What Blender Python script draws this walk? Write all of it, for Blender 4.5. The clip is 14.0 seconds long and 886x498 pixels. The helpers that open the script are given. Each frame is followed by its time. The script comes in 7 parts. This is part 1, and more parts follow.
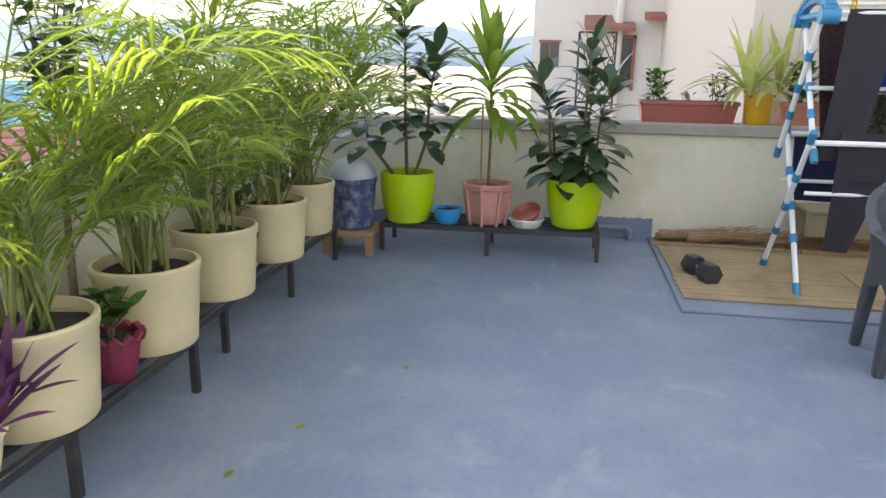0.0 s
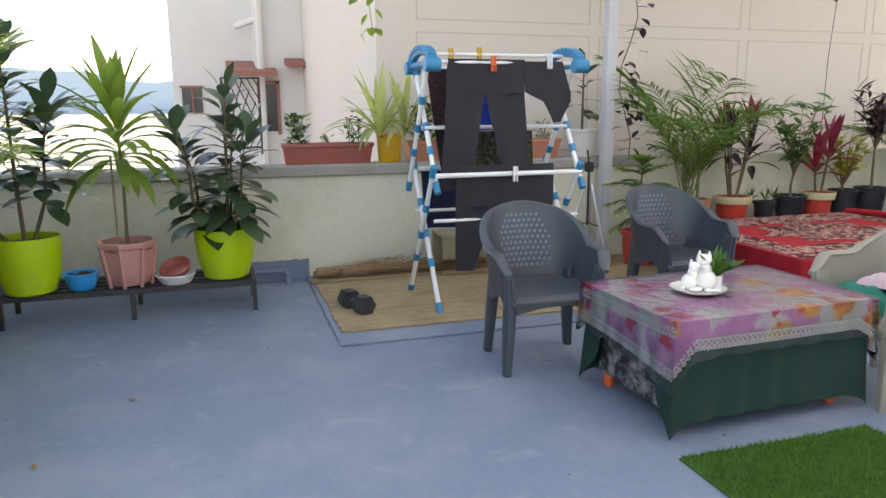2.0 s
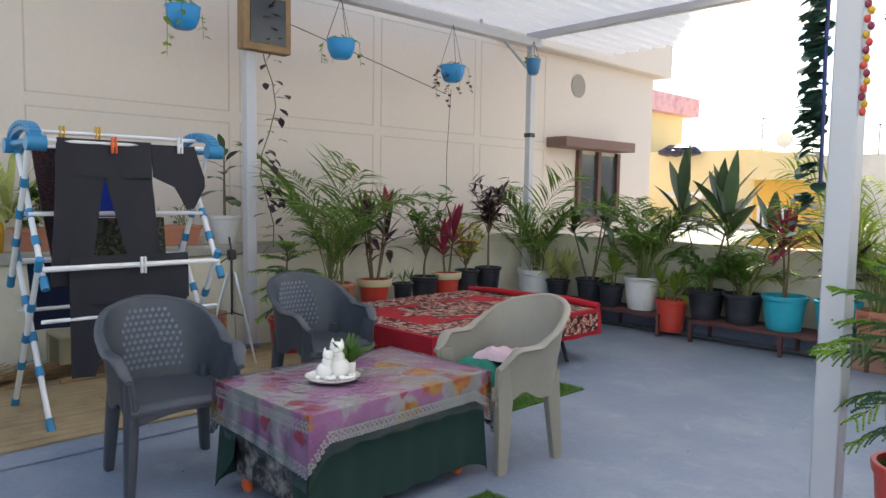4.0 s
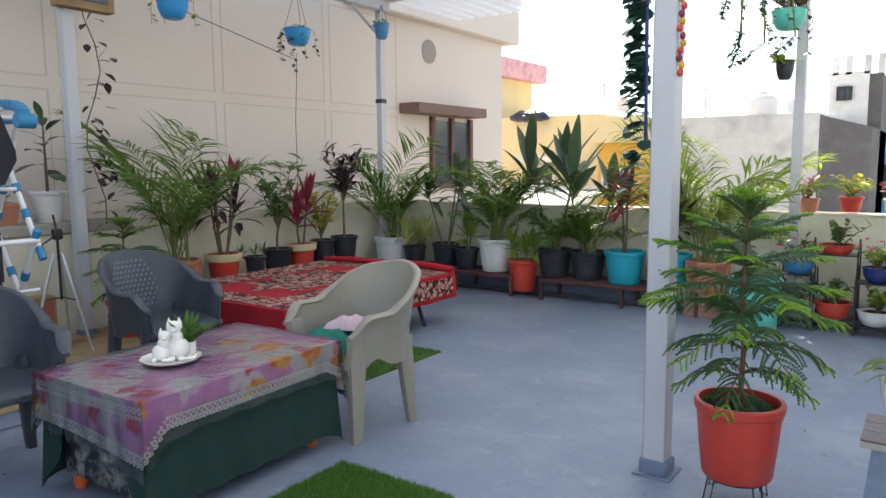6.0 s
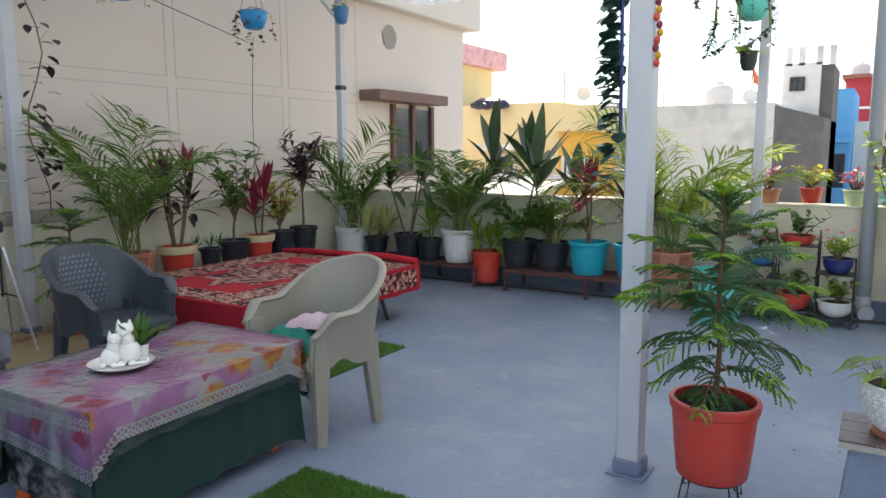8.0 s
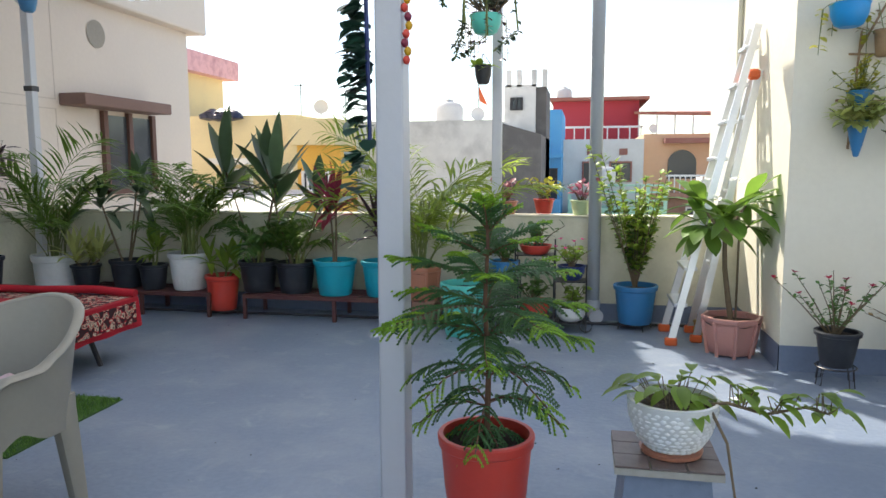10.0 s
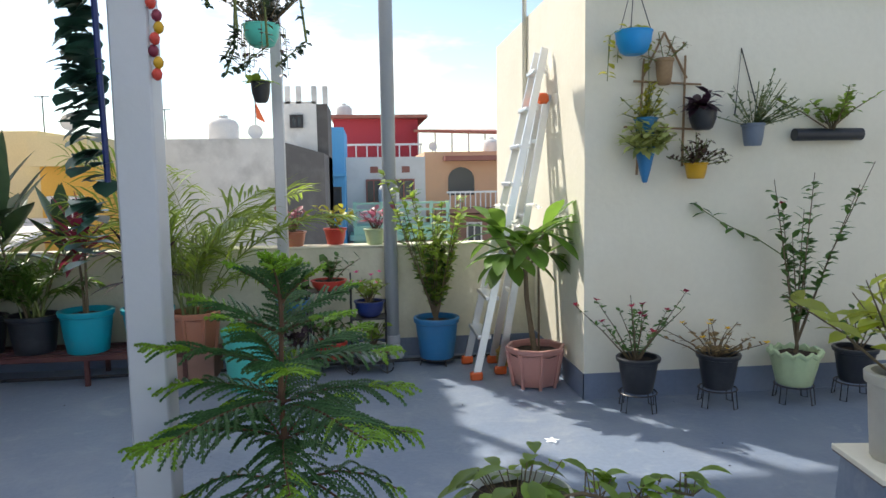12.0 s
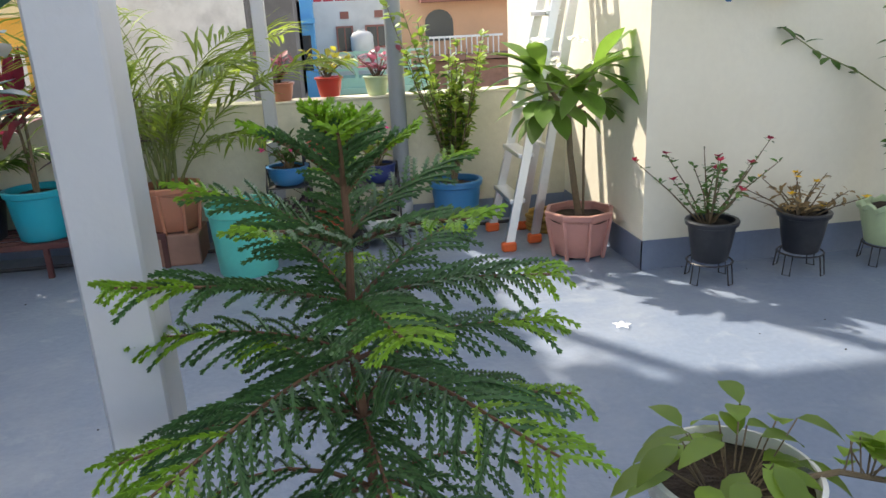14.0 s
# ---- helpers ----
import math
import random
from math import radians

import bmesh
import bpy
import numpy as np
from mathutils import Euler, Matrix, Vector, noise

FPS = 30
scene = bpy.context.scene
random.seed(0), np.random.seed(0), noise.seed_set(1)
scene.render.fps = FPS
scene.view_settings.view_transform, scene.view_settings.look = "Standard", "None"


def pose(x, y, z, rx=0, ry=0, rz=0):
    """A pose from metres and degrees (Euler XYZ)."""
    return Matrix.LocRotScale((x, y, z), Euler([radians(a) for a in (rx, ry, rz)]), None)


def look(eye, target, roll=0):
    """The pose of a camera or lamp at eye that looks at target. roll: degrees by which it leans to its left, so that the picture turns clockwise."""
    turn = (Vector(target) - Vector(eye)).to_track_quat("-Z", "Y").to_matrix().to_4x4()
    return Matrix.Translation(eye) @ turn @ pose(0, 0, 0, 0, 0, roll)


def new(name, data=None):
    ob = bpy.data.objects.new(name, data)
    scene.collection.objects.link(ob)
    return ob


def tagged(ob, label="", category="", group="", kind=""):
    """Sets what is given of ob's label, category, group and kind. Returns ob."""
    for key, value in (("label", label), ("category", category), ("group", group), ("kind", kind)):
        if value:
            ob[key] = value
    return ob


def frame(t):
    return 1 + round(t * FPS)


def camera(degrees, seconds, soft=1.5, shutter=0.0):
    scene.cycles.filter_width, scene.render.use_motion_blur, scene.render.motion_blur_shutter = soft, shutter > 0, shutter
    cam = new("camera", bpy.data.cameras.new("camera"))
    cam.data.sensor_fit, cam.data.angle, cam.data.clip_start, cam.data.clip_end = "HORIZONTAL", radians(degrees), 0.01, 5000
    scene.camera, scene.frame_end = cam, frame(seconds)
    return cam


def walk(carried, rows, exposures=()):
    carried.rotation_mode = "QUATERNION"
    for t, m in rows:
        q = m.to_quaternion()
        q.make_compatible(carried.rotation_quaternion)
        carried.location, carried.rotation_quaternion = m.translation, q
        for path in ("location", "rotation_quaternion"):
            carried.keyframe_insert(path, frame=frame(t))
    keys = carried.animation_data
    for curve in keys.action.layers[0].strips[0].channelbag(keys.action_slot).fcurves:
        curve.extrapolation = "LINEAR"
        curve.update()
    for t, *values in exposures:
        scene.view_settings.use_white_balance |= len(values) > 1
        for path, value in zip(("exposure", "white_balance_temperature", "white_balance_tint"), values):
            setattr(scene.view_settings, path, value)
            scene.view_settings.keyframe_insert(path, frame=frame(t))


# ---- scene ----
cam = camera(63.9, 14.0)

PATH = [
    (0, (-0.011, -0.275, 1.347), (-1.92, -0.586, 0.838), 0.9),
    (0.5, (-0.032, -0.266, 1.35), (-1.968, -0.418, 0.872), -0.8),
    (1, (-0.02, -0.253, 1.357), (-1.974, -0.258, 0.931), -0.6),
    (1.5, (-0.022, -0.21, 1.354), (-1.963, 0.041, 0.943), 0.2),
    (2, (-0.032, -0.137, 1.361), (-1.907, 0.439, 0.971), -0.3),
    (2.5, (-0.072, -0.037, 1.36), (-1.8, 0.898, 0.987), -0.2),
    (3, (-0.083, 0.011, 1.354), (-1.702, 1.132, 0.999), -0.3),
    (3.5, (-0.084, 0.034, 1.366), (-1.599, 1.316, 1.115), 0.8),
    (4, (-0.065, 0.058, 1.382), (-1.504, 1.438, 1.228), 0.9),
    (4.2, (-0.068, 0.089, 1.395), (-1.459, 1.519, 1.258), 1.1),
    (6.5, (-0.038, 0.159, 1.359), (-1.145, 1.799, 1.067), -0.3),
    (7, (-0.056, 0.127, 1.369), (-1.135, 1.776, 1.029), 0.1),
    (7.5, (-0.084, 0.141, 1.39), (-1.169, 1.792, 1.076), -0.6),
    (8, (-0.152, 0.244, 1.386), (-1.197, 1.927, 1.11), -0.2),
    (8.5, (-0.223, 0.435, 1.337), (-0.968, 2.267, 1.04), -0.5),
    (10.8, (-0.38, 0.83, 1.396), (-0.628, 2.802, 1.174), -0.9),
    (11, (-0.392, 0.899, 1.407), (-0.566, 2.874, 1.148), -1.2),
    (11.5, (-0.412, 1.053, 1.428), (-0.407, 3.038, 1.188), 0.6),
    (12, (-0.431, 1.214, 1.447), (-0.217, 3.193, 1.249), -0.9),
    (12.5, (-0.47, 1.487, 1.486), (-0.193, 3.465, 1.37), -1.8),
    (13, (-0.494, 1.665, 1.511), (-0.278, 3.643, 1.305), -1.0),
    (13.5, (-0.578, 1.869, 1.434), (-0.356, 3.814, 1.025), -1.0),
    (14, (-0.662, 2.055, 1.358), (-0.395, 3.944, 0.756), -2.8),
]
walk(cam, [(t, look(eye, target, roll)) for t, eye, target, roll in PATH],
     exposures=[(0, 1.68, 7700, 14), (1.5, 1.55, 7600, 13), (3, 1.48, 7500, 13), (4.2, 1.1, 7300, 13), (6.5, 1.08, 7100, 12), (8.5, 0.95, 7000, 11), (11, 0.62, 6800, 10), (12.5, 0.38, 6700, 10), (14, 0.85, 7200, 12)])

# ---- light ----
SUN_EL, SUN_AZ = radians(46), math.atan2(-0.58, 0.81)
sun = new("sun", bpy.data.lights.new("sun", "SUN"))
sun.data.energy, sun.data.angle, sun.data.color = 4.2, radians(1.2), (1.0, 0.95, 0.86)
sun_way = Vector((math.sin(SUN_AZ) * math.cos(SUN_EL), math.cos(SUN_AZ) * math.cos(SUN_EL), math.sin(SUN_EL)))
sun.rotation_euler = sun_way.to_track_quat("Z", "Y").to_euler()

world = bpy.data.worlds.new("world")
scene.world = world
world.use_nodes = True
wt = world.node_tree
bg = wt.nodes["Background"]
sky = wt.nodes.new("ShaderNodeTexSky")
sky.sky_type, sky.sun_disc = "NISHITA", False
sky.sun_elevation, sky.sun_rotation = SUN_EL, SUN_AZ
sky.dust_density, sky.air_density = 0.4, 1.0
wc = wt.nodes.new("ShaderNodeTexCoord")
wm = wt.nodes.new("ShaderNodeMapping")
wm.inputs["Scale"].default_value = (2.0, 2.0, 7.0)
wn = wt.nodes.new("ShaderNodeTexNoise")
wn.inputs["Scale"].default_value, wn.inputs["Detail"].default_value, wn.inputs["Roughness"].default_value = 1.6, 7, 0.55
wr = wt.nodes.new("ShaderNodeValToRGB")
wr.color_ramp.elements[0].position, wr.color_ramp.elements[1].position = 0.50, 0.70
wx = wt.nodes.new("ShaderNodeMix")
wx.data_type = "RGBA"
wx.inputs[7].default_value = (8.0, 8.2, 8.5, 1)
wt.links.new(wc.outputs["Generated"], wm.inputs["Vector"])
wt.links.new(wm.outputs["Vector"], wn.inputs["Vector"])
wt.links.new(wn.outputs["Fac"], wr.inputs["Fac"])
wt.links.new(wr.outputs["Color"], wx.inputs[0])
wt.links.new(sky.outputs["Color"], wx.inputs[6])
wt.links.new(wx.outputs[2], bg.inputs["Color"])
bg.inputs["Strength"].default_value = 0.15

# ---- materials ----
def material(name, color, rough=0.6, metal=0.0, vary=0.12, grain=40.0, stain=None, stain_amount=0.4, stain_scale=1.3, bump=0.1, leaf=0.0, per_piece=0.0, coat=0.0):
    m = bpy.data.materials.new(name)
    m.use_nodes = True
    nt = m.node_tree
    N, L = nt.nodes.new, nt.links.new
    p = nt.nodes["Principled BSDF"]
    p.inputs["Roughness"].default_value, p.inputs["Metallic"].default_value = rough, metal
    p.inputs["Coat Weight"].default_value = coat
    co = N("ShaderNodeTexCoord")
    fine = N("ShaderNodeTexNoise")
    fine.inputs["Scale"].default_value, fine.inputs["Detail"].default_value = grain, 5
    L(co.outputs["Object"], fine.inputs["Vector"])
    big = N("ShaderNodeTexNoise")
    big.inputs["Scale"].default_value, big.inputs["Detail"].default_value, big.inputs["Roughness"].default_value = stain_scale, 6, 0.62
    L(co.outputs["Object"], big.inputs["Vector"])
    a = N("ShaderNodeMix"); a.data_type = "RGBA"
    a.inputs[6].default_value = (*[c * (1 - vary) for c in color], 1)
    a.inputs[7].default_value = (*[min(1, c * (1 + vary)) for c in color], 1)
    L(fine.outputs["Fac"], a.inputs[0])
    out = a.outputs[2]
    if stain:
        r = N("ShaderNodeValToRGB")
        r.color_ramp.elements[0].position, r.color_ramp.elements[1].position = 0.45, 0.75
        r.color_ramp.elements[1].color = (stain_amount, stain_amount, stain_amount, 1)
        L(big.outputs["Fac"], r.inputs["Fac"])
        b = N("ShaderNodeMix"); b.data_type = "RGBA"
        b.inputs[7].default_value = (*stain, 1)
        L(r.outputs["Color"], b.inputs[0]); L(out, b.inputs[6])
        out = b.outputs[2]
    if per_piece:
        i = N("ShaderNodeNewGeometry")
        h = N("ShaderNodeHueSaturation")
        mp = N("ShaderNodeMapRange")
        mp.inputs["To Min"].default_value, mp.inputs["To Max"].default_value = 1 - per_piece, 1 + per_piece
        L(i.outputs["Random Per Island"], mp.inputs["Value"]); L(mp.outputs["Result"], h.inputs["Value"]); L(out, h.inputs["Color"])
        out = h.outputs["Color"]
    L(out, p.inputs["Base Color"])
    if bump:
        u = N("ShaderNodeBump")
        u.inputs["Strength"].default_value, u.inputs["Distance"].default_value = bump, 0.01
        L(fine.outputs["Fac"], u.inputs["Height"]); L(u.outputs["Normal"], p.inputs["Normal"])
    if leaf:
        t = N("ShaderNodeBsdfTranslucent")
        h2 = N("ShaderNodeHueSaturation")
        h2.inputs["Hue"].default_value = 0.485
        h2.inputs["Value"].default_value = 2.2
        L(out, h2.inputs["Color"]); L(h2.outputs["Color"], t.inputs["Color"])
        x = N("ShaderNodeMixShader")
        x.inputs[0].default_value = leaf
        L(p.outputs[0], x.inputs[1]); L(t.outputs[0], x.inputs[2])
        L(x.outputs[0], nt.nodes["Material Output"].inputs["Surface"])
    return m


def patterned(name, stops, scale=9.0, kind="VORONOI", rough=0.7, coat=0.0, distort=0.0):
    """Printed cloth: a colour ramp over a procedural figure."""
    m = material(name, (0.5, 0.5, 0.5), rough, coat=coat, bump=0.15, grain=300)
    nt = m.node_tree
    N, L = nt.nodes.new, nt.links.new
    co = N("ShaderNodeTexCoord")
    no = N("ShaderNodeTexNoise"); no.inputs["Scale"].default_value = scale * 0.6; no.inputs["Detail"].default_value = 4
    L(co.outputs["Object"], no.inputs["Vector"])
    ad = N("ShaderNodeMix"); ad.data_type = "RGBA"; ad.inputs[0].default_value = distort
    L(co.outputs["Object"], ad.inputs[6]); L(no.outputs["Color"], ad.inputs[7])
    v = N("ShaderNodeTexVoronoi"); v.inputs["Scale"].default_value = scale
    L(ad.outputs[2], v.inputs["Vector"])
    r = N("ShaderNodeValToRGB"); r.color_ramp.interpolation = "CONSTANT" if kind == "HARD" else "LINEAR"
    e = r.color_ramp.elements
    while len(e) < len(stops):
        e.new(0.5)
    for k, (pos, col) in enumerate(stops):
        e[k].position, e[k].color = pos, (*col, 1)
    L(v.outputs["Distance"], r.inputs["Fac"])
    L(r.outputs["Color"], nt.nodes["Principled BSDF"].inputs["Base Color"])
    return m


def clear(name, tint=(1, 1, 1), rough=0.05, amount=0.85, creases=0.0):
    m = bpy.data.materials.new(name); m.use_nodes = True
    nt = m.node_tree
    p = nt.nodes["Principled BSDF"]
    p.inputs["Base Color"].default_value, p.inputs["Roughness"].default_value = (*tint, 1), rough
    t = nt.nodes.new("ShaderNodeBsdfTransparent")
    x = nt.nodes.new("ShaderNodeMixShader"); x.inputs[0].default_value = amount
    nt.links.new(p.outputs[0], x.inputs[1]); nt.links.new(t.outputs[0], x.inputs[2])
    nt.links.new(x.outputs[0], nt.nodes["Material Output"].inputs["Surface"])
    if creases:
        fr = nt.nodes.new("ShaderNodeFresnel"); fr.inputs["IOR"].default_value = 1.85
        p.inputs["Metallic"].default_value = 1.0
        nt.links.new(t.outputs[0], x.inputs[1]); nt.links.new(p.outputs[0], x.inputs[2]); nt.links.new(fr.outputs[0], x.inputs[0])
        co = nt.nodes.new("ShaderNodeTexCoord")
        w = nt.nodes.new("ShaderNodeTexNoise"); w.inputs["Scale"].default_value, w.inputs["Detail"].default_value, w.inputs["Distortion"].default_value = 14, 3, 1.5
        b = nt.nodes.new("ShaderNodeBump"); b.inputs["Strength"].default_value, b.inputs["Distance"].default_value = creases, 0.02
        nt.links.new(co.outputs["Object"], w.inputs["Vector"]); nt.links.new(w.outputs["Fac"], b.inputs["Height"]); nt.links.new(b.outputs["Normal"], p.inputs["Normal"]); nt.links.new(b.outputs["Normal"], fr.inputs["Normal"])
    return m


FLOOR = material("blue_grey_floor_paint", (0.19, 0.24, 0.325), 0.48, vary=0.16, grain=35, stain=(0.31, 0.345, 0.40), stain_amount=0.75, stain_scale=1.7, bump=0.25)
def scuffed(m):
    """Pale rubbed streaks and small worn flecks on the floor paint."""
    nt = m.node_tree
    N, L = nt.nodes.new, nt.links.new
    p = nt.nodes["Principled BSDF"]
    src = p.inputs["Base Color"].links[0].from_socket
    co = N("ShaderNodeTexCoord")
    for scale, detail, lo, hi, amount, col in ((5.0, 9, 0.56, 0.70, 0.45, (0.36, 0.39, 0.43)), (26.0, 4, 0.66, 0.74, 0.5, (0.11, 0.14, 0.20)), (0.7, 5, 0.45, 0.7, 0.4, (0.15, 0.19, 0.27))):
        n = N("ShaderNodeTexNoise")
        n.inputs["Scale"].default_value, n.inputs["Detail"].default_value, n.inputs["Roughness"].default_value, n.inputs["Distortion"].default_value = scale, detail, 0.65, 0.6
        r = N("ShaderNodeValToRGB")
        r.color_ramp.elements[0].position, r.color_ramp.elements[1].position = lo, hi
        r.color_ramp.elements[1].color = (amount, amount, amount, 1)
        x = N("ShaderNodeMix"); x.data_type = "RGBA"
        x.inputs[7].default_value = (*col, 1)
        L(co.outputs["Object"], n.inputs["Vector"]); L(n.outputs["Fac"], r.inputs["Fac"]); L(r.outputs["Color"], x.inputs[0]); L(src, x.inputs[6])
        src = x.outputs[2]
    L(src, p.inputs["Base Color"])
scuffed(FLOOR)
PAINT_BLUE = material("blue_grey_skirting_paint", (0.16, 0.205, 0.30), 0.6, stain=(0.28, 0.31, 0.36), stain_amount=0.3)
CREAM = material("cream_wall_paint", (0.80, 0.76, 0.64), 0.85, vary=0.04, grain=25, stain=(0.66, 0.6, 0.46), stain_amount=0.35, bump=0.2)
PARAPET = material("weathered_parapet_plaster", (0.72, 0.69, 0.56), 0.9, vary=0.08, grain=30, stain=(0.42, 0.4, 0.27), stain_amount=0.55, stain_scale=1.6, bump=0.3)
BEIGE_WALL = material("beige_plaster", (0.70, 0.615, 0.545), 0.9, vary=0.04, grain=20, stain=(0.62, 0.54, 0.48), stain_amount=0.3, stain_scale=0.6, bump=0.2)
CONCRETE = material("grey_cement", (0.40, 0.38, 0.33), 0.9, vary=0.15, stain=(0.2, 0.2, 0.17), stain_amount=0.6, bump=0.4)
WHITE_METAL = material("white_painted_steel", (0.54, 0.55, 0.59), 0.4, vary=0.03, stain=(0.55, 0.54, 0.52), stain_amount=0.3, stain_scale=5)
PIPE_GREY = material("grey_pvc", (0.26, 0.29, 0.33), 0.4, vary=0.04, stain=(0.38, 0.38, 0.38), stain_amount=0.2)
BLACK_STEEL = material("black_steel", (0.025, 0.025, 0.03), 0.45, vary=0.3, stain=(0.12, 0.1, 0.08), stain_amount=0.3, stain_scale=9)
MAROON_STEEL = material("maroon_steel", (0.09, 0.03, 0.03), 0.6, vary=0.2, stain=(0.2, 0.1, 0.06), stain_amount=0.4, stain_scale=6)
ROOF_SHEET = material("white_roof_sheet", (0.8, 0.8, 0.8), 0.5, leaf=0.3, bump=0)
SOIL = material("soil", (0.045, 0.03, 0.02), 1.0, vary=0.5, grain=90, bump=1.0)
PLASTIC = {}
for _n, _c in dict(cream=(0.70, 0.60, 0.36), lime=(0.42, 0.60, 0.0), pink=(0.56, 0.27, 0.23), black=(0.022, 0.025, 0.033), white=(0.75, 0.75, 0.74), red=(0.60, 0.055, 0.035),
                   turquoise=(0.0, 0.36, 0.47), mint=(0.09, 0.56, 0.48), terracotta=(0.50, 0.20, 0.12), blue=(0.03, 0.19, 0.42), sky=(0.0, 0.30, 0.70), darkblue=(0.012, 0.03, 0.17),
                   maroon=(0.22, 0.02, 0.05), brown=(0.36, 0.09, 0.07), yellow=(0.62, 0.34, 0.01), palegreen=(0.50, 0.62, 0.37), grey=(0.052, 0.062, 0.078), taupe=(0.29, 0.27, 0.225), orange=(0.75, 0.13, 0.03), lightgrey=(0.16, 0.20, 0.27)).items():
    PLASTIC[_n] = material(_n + "_plastic", _c, 0.42, vary=0.06, stain=tuple(0.6 * c + 0.08 for c in _c), stain_amount=0.4, stain_scale=6, bump=0.05)
def leafmat(name, c, tr=0.3, rough=0.45):
    return material(name, c, rough, vary=0.25, grain=12, bump=0.05, leaf=tr, per_piece=0.3)
PALM = leafmat("palm_leaf", (0.075, 0.15, 0.022), 0.35)
# Yellower, paler copy of the palm leaf, with sunshine put into its colour
PALM_LIT = leafmat("sunlit_palm_leaf", (0.15, 0.22, 0.03), 0.42)
DARK = leafmat("dark_glossy_leaf", (0.05, 0.088, 0.04), 0.15, 0.3)
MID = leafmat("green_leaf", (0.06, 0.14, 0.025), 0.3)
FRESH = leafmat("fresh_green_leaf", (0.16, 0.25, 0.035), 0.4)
YELLOWISH = leafmat("yellow_green_leaf", (0.30, 0.30, 0.03), 0.35)
RED_LEAF = leafmat("red_leaf", (0.20, 0.02, 0.035), 0.35)
PURPLE = leafmat("dark_purple_leaf", (0.045, 0.018, 0.03), 0.15)
FIR = leafmat("fir_needles", (0.05, 0.13, 0.038), 0.25)
FIR_TIP = leafmat("young_fir_tips", (0.17, 0.32, 0.025), 0.35)
PALE = leafmat("pale_striped_leaf", (0.36, 0.40, 0.14), 0.3)
DRY = leafmat("dry_leaf", (0.26, 0.18, 0.08), 0.2, 0.8)
FLOWER = {k: leafmat(k + "_petals", c, 0.3) for k, c in dict(pink=(0.65, 0.06, 0.22), red=(0.30, 0.012, 0.03), white=(0.85, 0.85, 0.8), yellow=(0.75, 0.5, 0.02)).items()}
BARK = material("bark", (0.17, 0.125, 0.075), 0.9, vary=0.35, grain=60, bump=0.6)
CANE = material("green_cane", (0.17, 0.20, 0.06), 0.6, vary=0.3, grain=30)
WOOD = material("old_wood", (0.34, 0.22, 0.12), 0.8, vary=0.25, stain=(0.14, 0.08, 0.04), stain_amount=0.6, stain_scale=4)
STRAW = material("straw", (0.36, 0.23, 0.12), 0.9, vary=0.4, grain=120, per_piece=0.35)
ALU = material("aluminium", (0.72, 0.73, 0.74), 0.35, 0.85, vary=0.06)
CERAMIC = material("white_ceramic", (0.85, 0.83, 0.78), 0.2, vary=0.03, coat=0.5)
GLASS = material("dark_window_glass", (0.05, 0.06, 0.07), 0.08, vary=0.1)

